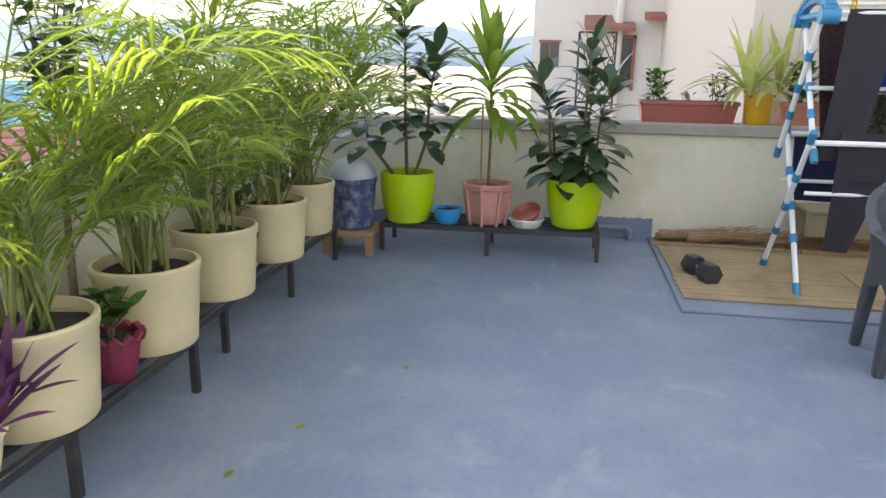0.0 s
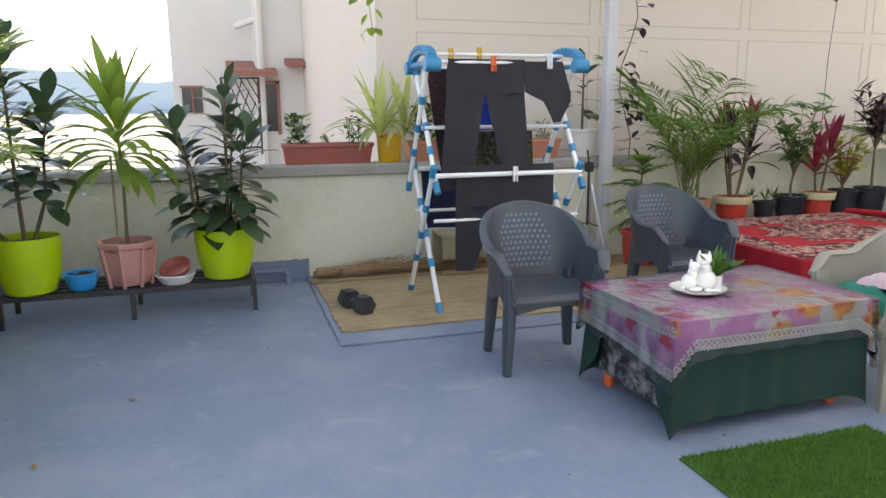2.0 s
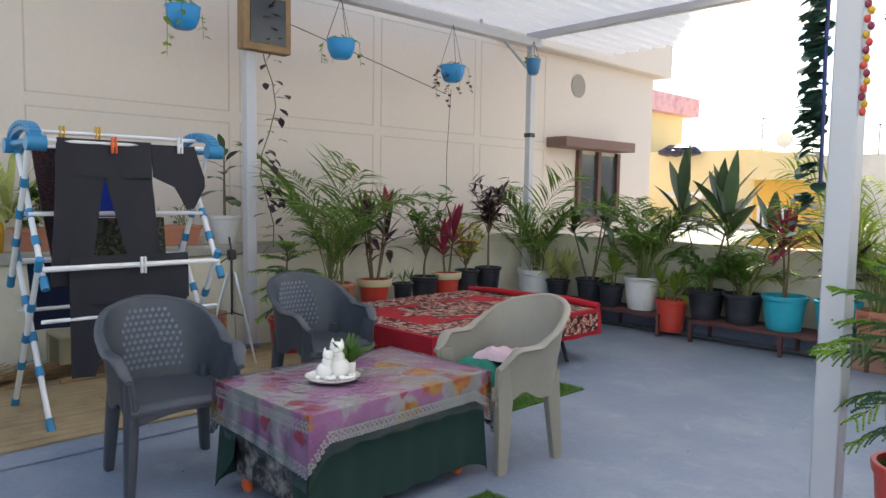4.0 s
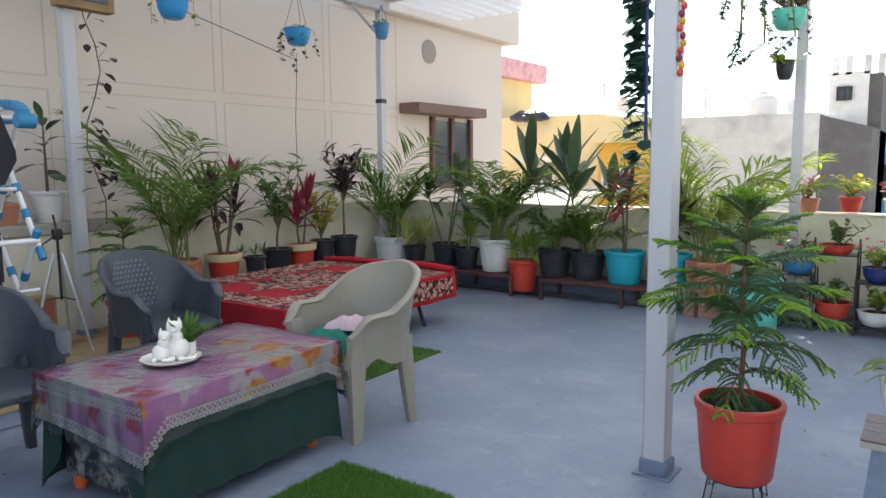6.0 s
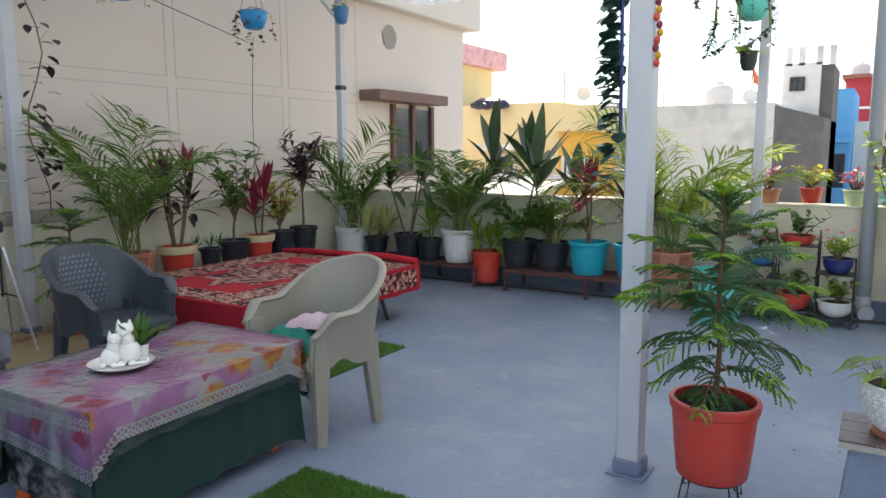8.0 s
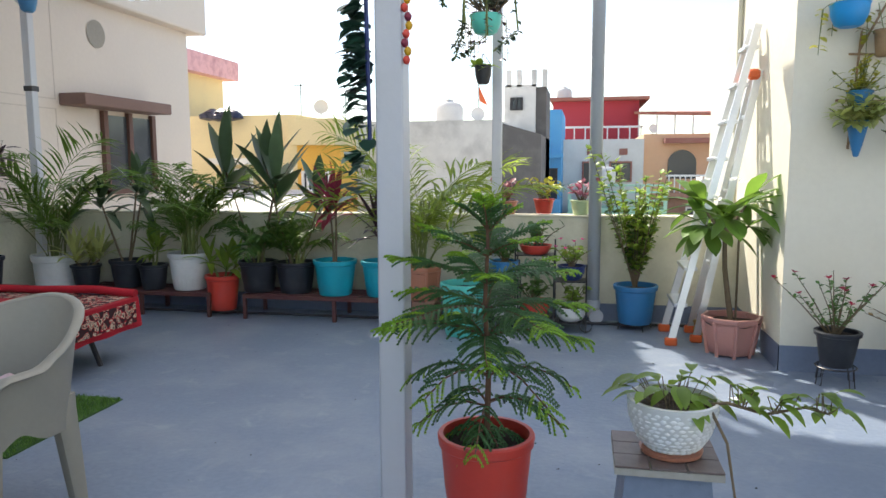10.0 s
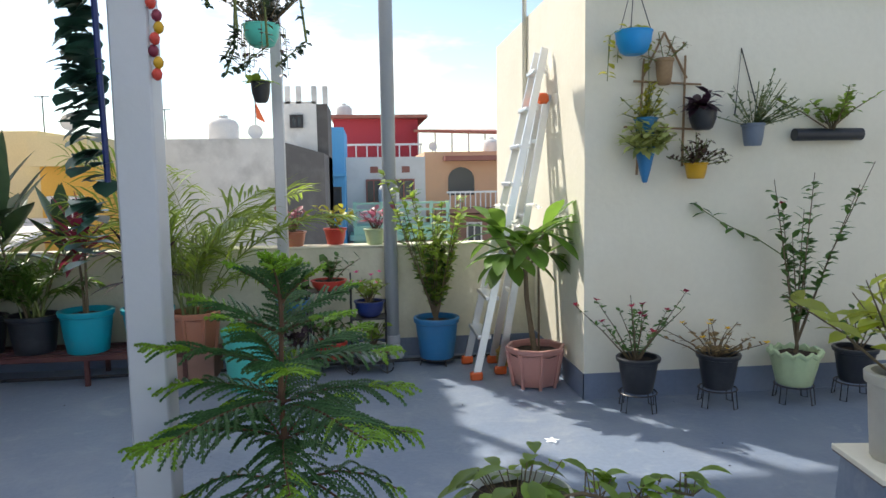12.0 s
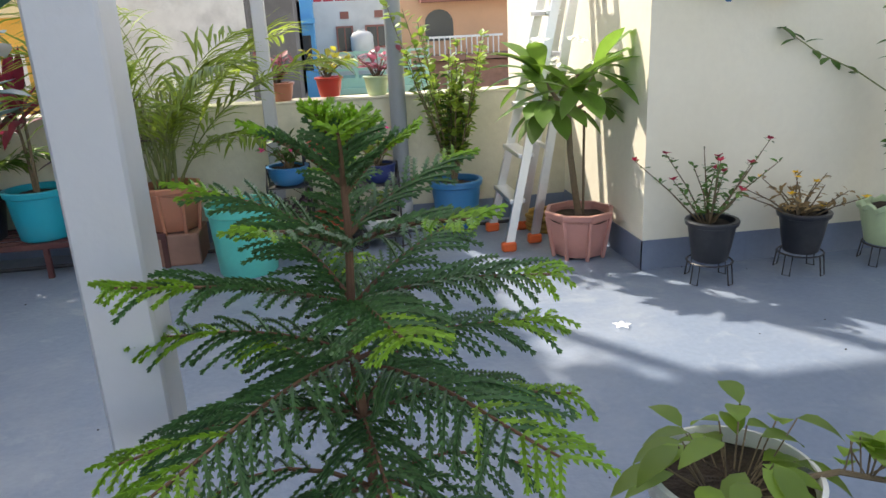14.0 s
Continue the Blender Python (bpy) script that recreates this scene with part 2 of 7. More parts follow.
# ---- builders ----
class Shape:
    """Collects faces for one mesh."""
    def __init__(self):
        self.v, self.f = [], []

    def add(self, verts, faces):
        n = len(self.v)
        self.v += [tuple(p) for p in verts]
        self.f += [tuple(i + n for i in q) for q in faces]
        return self

    def box(self, x0, x1, y0, y1, z0, z1, b=0.0, m=None):
        b = min(b, (x1 - x0) / 3, (y1 - y0) / 3, (z1 - z0) / 3)
        pts = []
        if b <= 0:
            pts = [(x, y, z) for z in (z0, z1) for x, y in ((x0, y0), (x1, y0), (x1, y1), (x0, y1))]
            fs = [(3, 2, 1, 0), (4, 5, 6, 7), (0, 1, 5, 4), (1, 2, 6, 5), (2, 3, 7, 6), (3, 0, 4, 7)]
        else:
            for z, i in ((z0, b), (z0 + b, 0), (z1 - b, 0), (z1, b)):
                k = b if i == 0 else b * 1.6
                pts += [(x0 + i + (k if i == 0 else 0), y0 + i, z), (x1 - i - (k if i == 0 else 0), y0 + i, z), (x1 - i, y0 + i + (k if i == 0 else 0), z), (x1 - i, y1 - i - (k if i == 0 else 0), z),
                        (x1 - i - (k if i == 0 else 0), y1 - i, z), (x0 + i + (k if i == 0 else 0), y1 - i, z), (x0 + i, y1 - i - (k if i == 0 else 0), z), (x0 + i, y0 + i + (k if i == 0 else 0), z)]
            fs = [tuple(range(7, -1, -1)), tuple(range(24, 32))]
            for r in range(3):
                fs += [(r * 8 + i, r * 8 + (i + 1) % 8, r * 8 + 8 + (i + 1) % 8, r * 8 + 8 + i) for i in range(8)]
        if m is not None:
            pts = [m @ Vector(p) for p in pts]
        return self.add(pts, fs)

    def lathe(self, profile, n=28, c=(0, 0, 0), wave=None, cap=True):
        pts, fs = [], []
        for r, z in profile:
            for i in range(n):
                a = 2 * math.pi * i / n
                w = wave(a, r, z) if wave else (1.0, 0.0)
                pts.append((c[0] + r * w[0] * math.cos(a), c[1] + r * w[0] * math.sin(a), c[2] + z + w[1]))
        for k in range(len(profile) - 1):
            fs += [(k * n + i, k * n + (i + 1) % n, (k + 1) * n + (i + 1) % n, (k + 1) * n + i) for i in range(n)]
        if cap:
            fs += [tuple(range(n - 1, -1, -1)), tuple((len(profile) - 1) * n + i for i in range(n))]
        return self.add(pts, fs)

    def tube(self, path, r0, r1=None, n=7):
        r1 = r0 if r1 is None else r1
        path = [Vector(p) for p in path]
        pts, fs = [], []
        for k, p in enumerate(path):
            d = (path[min(k + 1, len(path) - 1)] - path[max(k - 1, 0)]).normalized()
            s = d.cross(Vector((0, 0, 1)) if abs(d.z) < 0.95 else Vector((1, 0, 0))).normalized()
            u = s.cross(d)
            r = r0 + (r1 - r0) * k / max(1, len(path) - 1)
            pts += [p + (s * math.cos(2 * math.pi * i / n) + u * math.sin(2 * math.pi * i / n)) * r for i in range(n)]
        for k in range(len(path) - 1):
            fs += [(k * n + (i + 1) % n, k * n + i, (k + 1) * n + i, (k + 1) * n + (i + 1) % n) for i in range(n)]
        fs += [tuple(range(n)), tuple((len(path) - 1) * n + i for i in range(n - 1, -1, -1))]
        return self.add(pts, fs)

    def blade(self, p, d, length, width, droop=0.0, n=4, peak=0.4, fold=0.15, up=(0, 0, 1), twist=0.0):
        """A leaf: starts at p along d, bends down by droop, widest at peak."""
        p, d = Vector(p), Vector(d).normalized()
        s = d.cross(Vector(up))
        s = s.normalized() if s.length > 0.05 else Vector((1, 0, 0))
        if twist:
            s = Matrix.Rotation(twist, 3, d) @ s
        pts, fs = [], []
        for k in range(n + 1):
            t = k / n
            w = width * 0.5 * (min(1, t / peak) ** 0.6 if t < peak else max(0.0, 1 - ((t - peak) / (1 - peak)) ** 2)) + 0.0008
            nrm = s.cross(d)
            pts += [p - s * w + nrm * w * fold, p, p + s * w + nrm * w * fold]
            p = p + d * (length / n)
            d = (d + Vector((0, 0, -droop / n))).normalized()
        for k in range(n):
            a = k * 3
            fs += [(a, a + 1, a + 4, a + 3), (a + 1, a + 2, a + 5, a + 4)]
        return self.add(pts, fs)


def part(name, shape, mat, parent=None, label="", smooth=True):
    me = bpy.data.meshes.new(name)
    me.from_pydata(shape.v, [], shape.f)
    me.validate()
    me.materials.append(mat)
    if smooth:
        me.shade_smooth()
        me.set_sharp_from_angle(angle=radians(38))
    ob = new(name, me)
    if parent:
        ob.parent = parent
    if label:
        ob["label"] = label
    if parent and name in ("stem_clump", "branch_clump", "vines", "leaves", "fronds", "needles", "new_growth", "bristles", "blossoms", "inner_leaves"):
        ob["kind"] = "stuff"
    return ob


def thing(name, at, label, category, group="", turn=0.0, scale=1.0):
    e = new(name)
    e.empty_display_size = 0.1
    e.matrix_basis = pose(*at, 0, 0, turn) @ Matrix.Scale(scale, 4)
    return tagged(e, label, category, group)


def wall(name, shape, mat, label, category="wall"):
    return tagged(part(name, shape, mat, smooth=False), label, category, kind="structure")

R = random.Random(7)
def U(a, b):
    return R.uniform(a, b)

# ---- pots ----
def pot(parent, kind, mat, r, h, taper=0.75, rim=0.012, soil=True):
    """A plant pot standing at the thing's origin; returns the height of the soil."""
    s, n, wave = Shape(), 32, None
    if kind == "hex":
        n = 8
    if kind == "ribbed":
        n, wave = 48, lambda a, q, z: ((1 + 0.02 * math.cos(24 * a)) if z < h * 0.86 else 1.0, 0)
    if kind == "wavy":
        n, wave = 48, lambda a, q, z: (1 + (0.05 * math.cos(12 * a) if z > h * 0.8 else 0), (0.012 * math.sin(12 * a) if z > h * 0.85 else 0))
    t = 0.012
    if kind == "round":
        prof = [(r * taper * 0.8, 0), (r * taper, h * 0.04), (r * 0.93, h * 0.4), (r, h * 0.75), (r, h - 0.004), (r - t / 2, h), (r - t, h - 0.006), (r - t, h * 0.86)]
    elif kind == "bowl":
        prof = [(r * 0.5, 0), (r * 0.72, h * 0.1), (r * 0.94, h * 0.5), (r, h * 0.93), (r + rim, h * 0.95), (r + rim, h), (r - t, h), (r - t, h * 0.8)]
    else:
        rr = lambda z: r * (taper + (1 - taper) * z / h)
        prof = [(rr(0) - 0.006, 0), (rr(0), 0.008), (rr(h * 0.3), h * 0.3), (rr(h * 0.33) + 0.001, h * 0.33), (rr(h * 0.86), h * 0.86), (rr(h * 0.87) + rim, h * 0.88), (r + rim, h - 0.006), (r + rim - 0.004, h), (r - t, h), (r - t, h * 0.88)]
    s.lathe(prof, n, wave=wave, cap=False)
    s.add([(prof[0][0] * math.cos(2 * math.pi * i / n), prof[0][0] * math.sin(2 * math.pi * i / n), 0) for i in range(n)], [tuple(range(n - 1, -1, -1))])
    if kind == "hex":
        s.v = [(x, y, z + 0.012) for x, y, z in s.v]
        for i in range(8):
            a, rb, rt = math.pi / 4 * i, r * taper, r * 0.97
            part("rib", Shape().tube([((rb + 0.006) * math.cos(a), (rb + 0.006) * math.sin(a), 0.0), ((rt + 0.004) * math.cos(a), (rt + 0.004) * math.sin(a), h * 0.87 + 0.012)], 0.013, n=5), mat, parent)
    part("pot", s, mat, parent)
    if soil:
        d = Shape()
        d.lathe([(r - t - 0.001, h * 0.86), (r * 0.6, h * 0.885), (r * 0.2, h * 0.90), (0.001, h * 0.9)], 20, wave=lambda a, q, z: (1, 0.006 * math.sin(5 * a + q * 60)), cap=False)
        part("soil", d, SOIL, parent)
    return h * 0.88

# ---- plants: each adds stems and foliage to a potted thing ----
def around(a, el):
    return Vector((math.cos(a) * math.cos(el), math.sin(a) * math.cos(el), math.sin(el)))

def palm(parent, z, height, fronds=14, spread=0.5, mat=PALM, canes=5, leaflets=26, width=0.022, slender=False):
    """Clump of canes, each frond a drooping midrib with two rows of leaflets."""
    st, fo = Shape(), Shape()
    for k in range(fronds):
        a = 2 * math.pi * k / fronds * 2.4 + U(-0.5, 0.5)
        base = Vector((U(-0.07, 0.07), U(-0.07, 0.07), z))
        if k < canes:
            st.tube([base, base + Vector((math.cos(a) * 0.03, math.sin(a) * 0.03, height * 0.22)), base + Vector((math.cos(a) * 0.06, math.sin(a) * 0.06, height * 0.42))], 0.011, 0.007)
        el = U(1.22, 1.53) if k % 3 else U(0.95, 1.2)
        L = height * (U(0.75, 1.1) if k % 4 else U(0.5, 0.75))
        d, p, path, n = around(a, el), base.copy(), [base.copy()], 12
        bend = spread * U(0.5, 1.3)
        sway = U(-0.08, 0.08)
        for j in range(n):
            p = p + d * (L / n)
            d = (d + Vector((math.cos(a) * 0.05 - math.sin(a) * sway, math.sin(a) * 0.05 + math.cos(a) * sway, -bend * (0.3 + j / n) / n * 1.9))).normalized()
            path.append(p.copy())
        st.tube(path, 0.0055, 0.002, 5)
        first = 0.30
        roll = U(-0.5, 0.5)
        for j in range(leaflets):
            t = first + (1 - first) * j / (leaflets - 1)
            i = min(int(t * n), n - 1)
            q = path[i].lerp(path[i + 1], t * n - i)
            dd = (path[i + 1] - path[i]).normalized()
            side = Matrix.Rotation(roll, 3, dd) @ Vector((-math.sin(a), math.cos(a), 0))
            l = L * (0.30 if slender else 0.32) * math.sin(math.pi * (0.18 + 0.70 * (t - first) / (1 - first))) * U(0.75, 1.15)
            for sg in (1, -1):
                v = dd * U(0.55, 1.0) + side * sg * U(0.6, 0.95) + Vector((0, 0, U(-0.1, 0.3)))
                fo.blade(q, v, l, width, droop=U(0.5, 1.3), n=3, peak=0.3, up=(0, 0, 1), fold=0.4, twist=U(-0.5, 0.5))
    part("stem_clump", st, CANE, parent)
    part("fronds", fo, mat, parent)

def straps(parent, z, stems, leaves, length, width, mat, droop=0.9, stem_h=0.3, stem_mat=None, el=(0.5, 1.4), lean=0.05, top=0.0):
    st, fo = Shape(), Shape()
    for k in range(stems):
        a0 = 2 * math.pi * k / stems + U(-0.4, 0.4)
        h = stem_h * U(0.7, 1.1) if stems > 1 else stem_h
        b = Vector((math.cos(a0) * 0.03, math.sin(a0) * 0.03, z - 0.02)) if stems > 1 else Vector((0, 0, z - 0.02))
        tip = b + Vector((math.cos(a0) * lean * 2, math.sin(a0) * lean * 2, h))
        if stem_h > 0.03:
            st.tube([b, b.lerp(tip, 0.5) + Vector((U(-1, 1) * 0.01, U(-1, 1) * 0.01, 0)), tip], 0.012, 0.008)
        for j in range(leaves):
            t = j / max(1, leaves - 1)
            a = j * 2.4 + U(-0.2, 0.2)
            e = el[0] + (el[1] - el[0]) * t
            q = tip + Vector((0, 0, -top * (1 - t)))
            fo.blade(q, around(a, e), length * U(0.75, 1.1), width * U(0.85, 1.1), droop * (1.3 - t) * U(0.7, 1.2), n=6, peak=0.45, fold=0.3)
    if st.v:
        part("stem_clump", st, stem_mat or BARK, parent)
    part("leaves", fo, mat, parent)

def bush(parent, z, height, spread, leaves, size, mat, branches=7, ratio=0.4, droop=0.5, stem_mat=None, trunk=0.3, name="leaves"):
    st, fo = Shape(), Shape()
    top = Vector((U(-0.02, 0.02), U(-0.02, 0.02), z + height * trunk))
    st.tube([(0, 0, z - 0.02), top.lerp(Vector((0, 0, z)), 0.5) + Vector((0.01, 0, 0)), top], 0.010 + height * 0.006, 0.008)
    tips = []
    for k in range(branches):
        a = k * 2.4 + U(-0.4, 0.4)
        e = U(0.6, 1.4)
        L = height * (1 - trunk) * U(0.6, 1.0) / max(0.55, math.sin(e))
        d = around(a, e)
        d = Vector((d.x * spread / height * 1.6, d.y * spread / height * 1.6, d.z)).normalized()
        mid = top + d * L * 0.5 + Vector((U(-1, 1) * 0.02, U(-1, 1) * 0.02, 0))
        end = top + d * L
        st.tube([top - Vector((0, 0, U(0, 0.06))), mid, end], 0.006, 0.002, 5)
        tips.append((top, mid, end, a))
    for j in range(leaves):
        b0, mid, end, a = tips[j % branches]
        t = U(0.15, 1.0)
        q = b0.lerp(mid, t * 2) if t < 0.5 else mid.lerp(end, t * 2 - 1)
        aa = U(0, 6.28)
        l = size * U(0.6, 1.15)
        fo.blade(q, around(aa, U(-0.2, 0.9)), l, l * ratio, droop * U(0.5, 1.4), n=3, peak=0.42, fold=0.2, twist=U(-0.5, 0.5))
    part("branch_clump", st, stem_mat or BARK, parent)
    part(name, fo, mat, parent)
    return tips

def rubber(parent, z, height, leaves, size, mat=DARK, stems=((0, 0, 1),), ratio=0.48, first=0.3):
    st, fo = Shape(), Shape()
    for k, (dx, dy, hs) in enumerate(stems):
        b = Vector((dx * 0.05, dy * 0.05, z - 0.02))
        tip = Vector((dx * 0.28, dy * 0.28, z + height * hs))
        pts = [b, b.lerp(tip, 0.35) + Vector((dx * 0.06, dy * 0.06, 0.0)), b.lerp(tip, 0.7), tip]
        st.tube(pts, 0.014, 0.006)
        m = int(leaves * hs)
        for j in range(m):
            t = first + (1 - first) * j / (m - 1)
            i = min(int(t * 3), 2)
            q = pts[i].lerp(pts[i + 1], t * 3 - i)
            e = -0.25 + 1.35 * t ** 2 + U(-0.2, 0.2)
            l = size * (1.1 - 0.35 * t) * U(0.8, 1.1)
            d = around(j * 2.4 + k, e)
            st.tube([q, q + d * 0.04], 0.003, n=4)
            fo.blade(q + d * 0.035, d, l, l * ratio, 0.7, n=5, peak=0.5, fold=0.12)
    part("stem_clump", st, BARK, parent)
    part("leaves", fo, mat, parent)

def blossoms(parent, points, size, mat, name="blossoms"):
    s = Shape()
    for p in points:
        a0 = U(0, 6)
        for k in range(6):
            s.blade(p, around(a0 + k * 1.05, U(0.2, 0.9)), size, size * 0.7, 0.3, n=2, peak=0.6)
    return part(name, s, mat, parent)

# ---- setting ----
XA, YF, YN = -5.75, 6.95, -2.25           # inner faces of the three parapets
PH = 0.92
tagged(part("floor", Shape().box(XA, 4.6, YN, YF, -0.2, 0), FLOOR, smooth=False), "blue-grey painted concrete terrace floor with scuffs", "floor", kind="structure")
w = wall("wall_west", Shape().box(XA - 0.2, XA, YN - 0.2, YF + 0.2, -0.2, PH - 0.09), PARAPET, "weathered cream plastered parapet with algae stains")
part("coping", Shape().box(XA - 0.22, XA + 0.035, YN - 0.2, 3.6, PH - 0.09, PH, 0.012), CONCRETE, w, "rough grey cement coping")
part("coping", Shape().box(XA - 0.2, XA + 0.0, 3.6, YF + 0.2, PH - 0.09, PH, 0.01), PARAPET, w)
w = wall("wall_north", Shape().box(XA, 4.8, YF, YF + 0.18, -0.2, PH - 0.02), PARAPET, "cream parapet with damp mossy stains")
part("coping", Shape().box(XA, 0.95, YF - 0.01, YF + 0.2, PH - 0.02, PH, 0.008), PARAPET, w)
wall("wall_south", Shape().box(XA, 4.8, YN - 0.2, YN, -0.2, PH), PARAPET, "low cream plastered parapet behind the palms")
wall("wall_east", Shape().box(4.6, 4.8, YN, 5.6, -0.2, 2.7), CREAM, "plain cream wall closing the terrace")
# painted skirting: ragged top edge
s = Shape()
y = YN
while y < 0.46:
    h = 0.13 + U(0, 0.012) + (0.03 if y > -0.3 else 0)
    s.box(XA, XA + 0.004, y, y + 0.03, 0, h)
    y += 0.03
tagged(part("baseboard", s, PAINT_BLUE, smooth=False), "blue-grey painted band with a ragged edge", "skirting", kind="structure")
tagged(part("baseboard", Shape().box(XA, 0.95, YF - 0.006, YF, 0, 0.15), PAINT_BLUE, smooth=False), "blue-grey painted band along the parapet", "skirting", kind="structure")
# raised edge beside the mat
tagged(part("trim", Shape().box(XA, -3.97, 0.45, 3.45, 0, 0.016, 0.012), FLOOR), "low painted cement slab under the straw mat", "slab", kind="structure")
s = Shape().tube([(XA + 0.05, -0.7, 0.09), (XA + 0.05, 0.3, 0.09)], 0.022).tube([(XA + 0.05, 0.28, 0.09), (XA + 0.12, 0.3, 0.07), (XA + 0.12, 0.3, 0.0)], 0.022)
tagged(part("drain_pipe", s, PAINT_BLUE), "painted drain pipe along the parapet foot", "pipe")
s = Shape().tube([(XA + 0.5, 6.62, 0.012), (-2.0, 6.66, 0.012), (0.6, 6.8, 0.012)], 0.012)
tagged(part("hose", s, BLACK_STEEL), "black irrigation hose lying on the floor", "hose")

# shed with the ladder
w = wall("shed_wall", Shape().box(0.95, 4.6, 5.6, 8.6, -0.2, 2.58), CREAM, "cream plastered rooftop room, side wall in sun")
part("roof_edge", Shape().box(0.952, 4.6, 5.76, 8.6, 2.58, 2.78), CREAM, w)
part("roof_slab", Shape().box(0.965, 4.7, 5.56, 5.757, 2.58, 2.80), material("maroon_fascia_paint", (0.20, 0.10, 0.095), 0.7, stain=(0.3, 0.2, 0.18), stain_amount=0.4), w, "dull maroon painted roof edge")
part("skirting", Shape().box(0.944, 0.95, 5.594, 6.95, 0, 0.17).box(0.944, 4.6, 5.594, 5.6, 0, 0.17), PAINT_BLUE, w, "blue-grey painted band")
s = Shape().tube([(0.93, 7.2, 0), (0.93, 7.2, 3.4)], 0.02)
tagged(part("conduit", s, PARAPET), "thin cream conduit up the shed wall", "pipe")

# neighbour's tall plastered house behind the west parapet
house = thing("house", (0, 0, 0), "tall pale beige plastered house with grooved panels", "house")
# Wall above the band is unseen; its 9 m height is chosen to shade the terrace
part("wall", Shape().box(-12.5, -6.3, 1.19, 10.8, -7, 9.0), BEIGE_WALL, house, smooth=False)
part("roof_band", Shape().box(-12.6, -6.1, 6.9, 11.05, 3.35, 4.25, 0.02), BEIGE_WALL, house, "projecting plaster band")
# Grooves are thin strips on the wall; their shade is painted as darker plaster
g = material("groove_shadow_plaster", (0.58, 0.50, 0.44), 0.9)
s = Shape()
for z0, z1, ys in ((0.95, 2.02, (1.5, 3.3, 5.0, 6.6, 8.0)), (2.12, 3.3, (1.5, 3.3, 5.0, 6.6, 8.0))):
    for a, b in zip(ys, ys[1:]):
        for q in ((a + 0.05, b - 0.05, z0, z0 + 0.012), (a + 0.05, b - 0.05, z1 - 0.012, z1), (a + 0.05, a + 0.062, z0, z1), (b - 0.062, b - 0.05, z0, z1)):
            part("groove", Shape().box(-6.3, -6.297, *q), g, house)
hood = Shape().box(-6.3, -5.95, 8.0, 9.75, 2.06, 2.2, 0.01)
part("window_hood", hood, material("brown_hood_paint", (0.20, 0.12, 0.10), 0.8, stain=(0.3, 0.2, 0.17)), house, "brown painted concrete window hood")
win = part("window", Shape().box(-6.302, -6.28, 8.75, 9.75, 1.05, 2.0), GLASS, house)
part("frame", Shape().box(-6.3, -6.24, 8.7, 8.78, 1.0, 2.05).box(-6.3, -6.24, 9.72, 9.8, 1.0, 2.05).box(-6.3, -6.24, 9.2, 9.28, 1.0, 2.05).box(-6.3, -6.24, 8.7, 9.8, 1.0, 1.06), material("brown_window_wood", (0.13, 0.06, 0.045), 0.6), win)
# Vent is a flat disc, the shade of its recess painted as dull brown-grey
vs = Shape()
vs.add([(-6.29, 8.71 + 0.17 * math.cos(i * 0.3142), 2.98 + 0.17 * math.sin(i * 0.3142)) for i in range(20)], [tuple(range(20))])
part("vent", vs, material("vent_shadow", (0.33, 0.3, 0.26), 0.9), house, "round plaster vent")

# white house further along with window hoods and a grille
white = thing("house", (0, 0, 0), "white plastered house with small window hoods", "house")
WHITEW = material("white_house_plaster", (0.74, 0.70, 0.66), 0.9, stain=(0.6, 0.55, 0.5), stain_amount=0.3)
part("wall", Shape().box(-19, -12.0, 0.45, 8.0, -7, 7).box(-19, -12.8, -0.85, 0.45, -7, 7), WHITEW, white, smooth=False)
HOODM = material("red_brown_hood", (0.33, 0.13, 0.10), 0.9, stain=(0.4, 0.25, 0.2))
for y0, y1, z in ((0.0, 0.75, 1.97), (0.9, 1.35, 2.12)):
    part("window_hood", Shape().add([(-12.9, y0, z + 0.02), (-11.6, y0, z - 0.12), (-11.6, y1, z - 0.12), (-12.9, y1, z + 0.02), (-12.9, y0, z + 0.2), (-11.6, y0, z - 0.04), (-11.6, y1, z - 0.04), (-12.9, y1, z + 0.2)],
         [(3, 2, 1, 0), (4, 5, 6, 7), (0, 1, 5, 4), (1, 2, 6, 5), (2, 3, 7, 6), (3, 0, 4, 7)]), HOODM, white, smooth=False)
wn_ = part("window", Shape().box(-12.05, -11.98, 0.5, 0.75, 1.0, 1.75), GLASS, white)
part("frame", Shape().box(-12.0, -11.95, 0.45, 0.5, 0.95, 1.8).box(-12, -11.95, 0.75, 0.8, 0.95, 1.8).box(-12, -11.95, 0.45, 0.8, 1.75, 1.8), HOODM, wn_)
wn_ = part("window", Shape().box(-12.85, -12.78, -0.72, -0.4, 1.3, 1.7), GLASS, white)
part("frame", Shape().box(-12.8, -12.75, -0.57, -0.54, 1.3, 1.7).box(-12.8, -12.75, -0.75, -0.37, 1.7, 1.74), HOODM, wn_)
part("downpipe", Shape().tube([(-11.9, 0.52, -2), (-11.9, 0.52, 5)], 0.06).tube([(-12.7, 0.2, 2.7), (-12.0, 0.5, 2.75)], 0.05), WHITEW, white)
s = Shape()
for k in range(7):
    s.tube([(-11.0, -0.1 + k * 0.09, 0.8), (-11.0, min(0.43, -0.1 + k * 0.09 + 0.3), 0.8 + min(1.0, (0.53 - k * 0.09) * 1.9))], 0.008, n=4)
    s.tube([(-11.0, -0.1 + k * 0.09, 1.8), (-11.0, min(0.43, -0.1 + k * 0.09 + 0.3), 1.8 - min(1.0, (0.53 - k * 0.09) * 1.9))], 0.008, n=4)
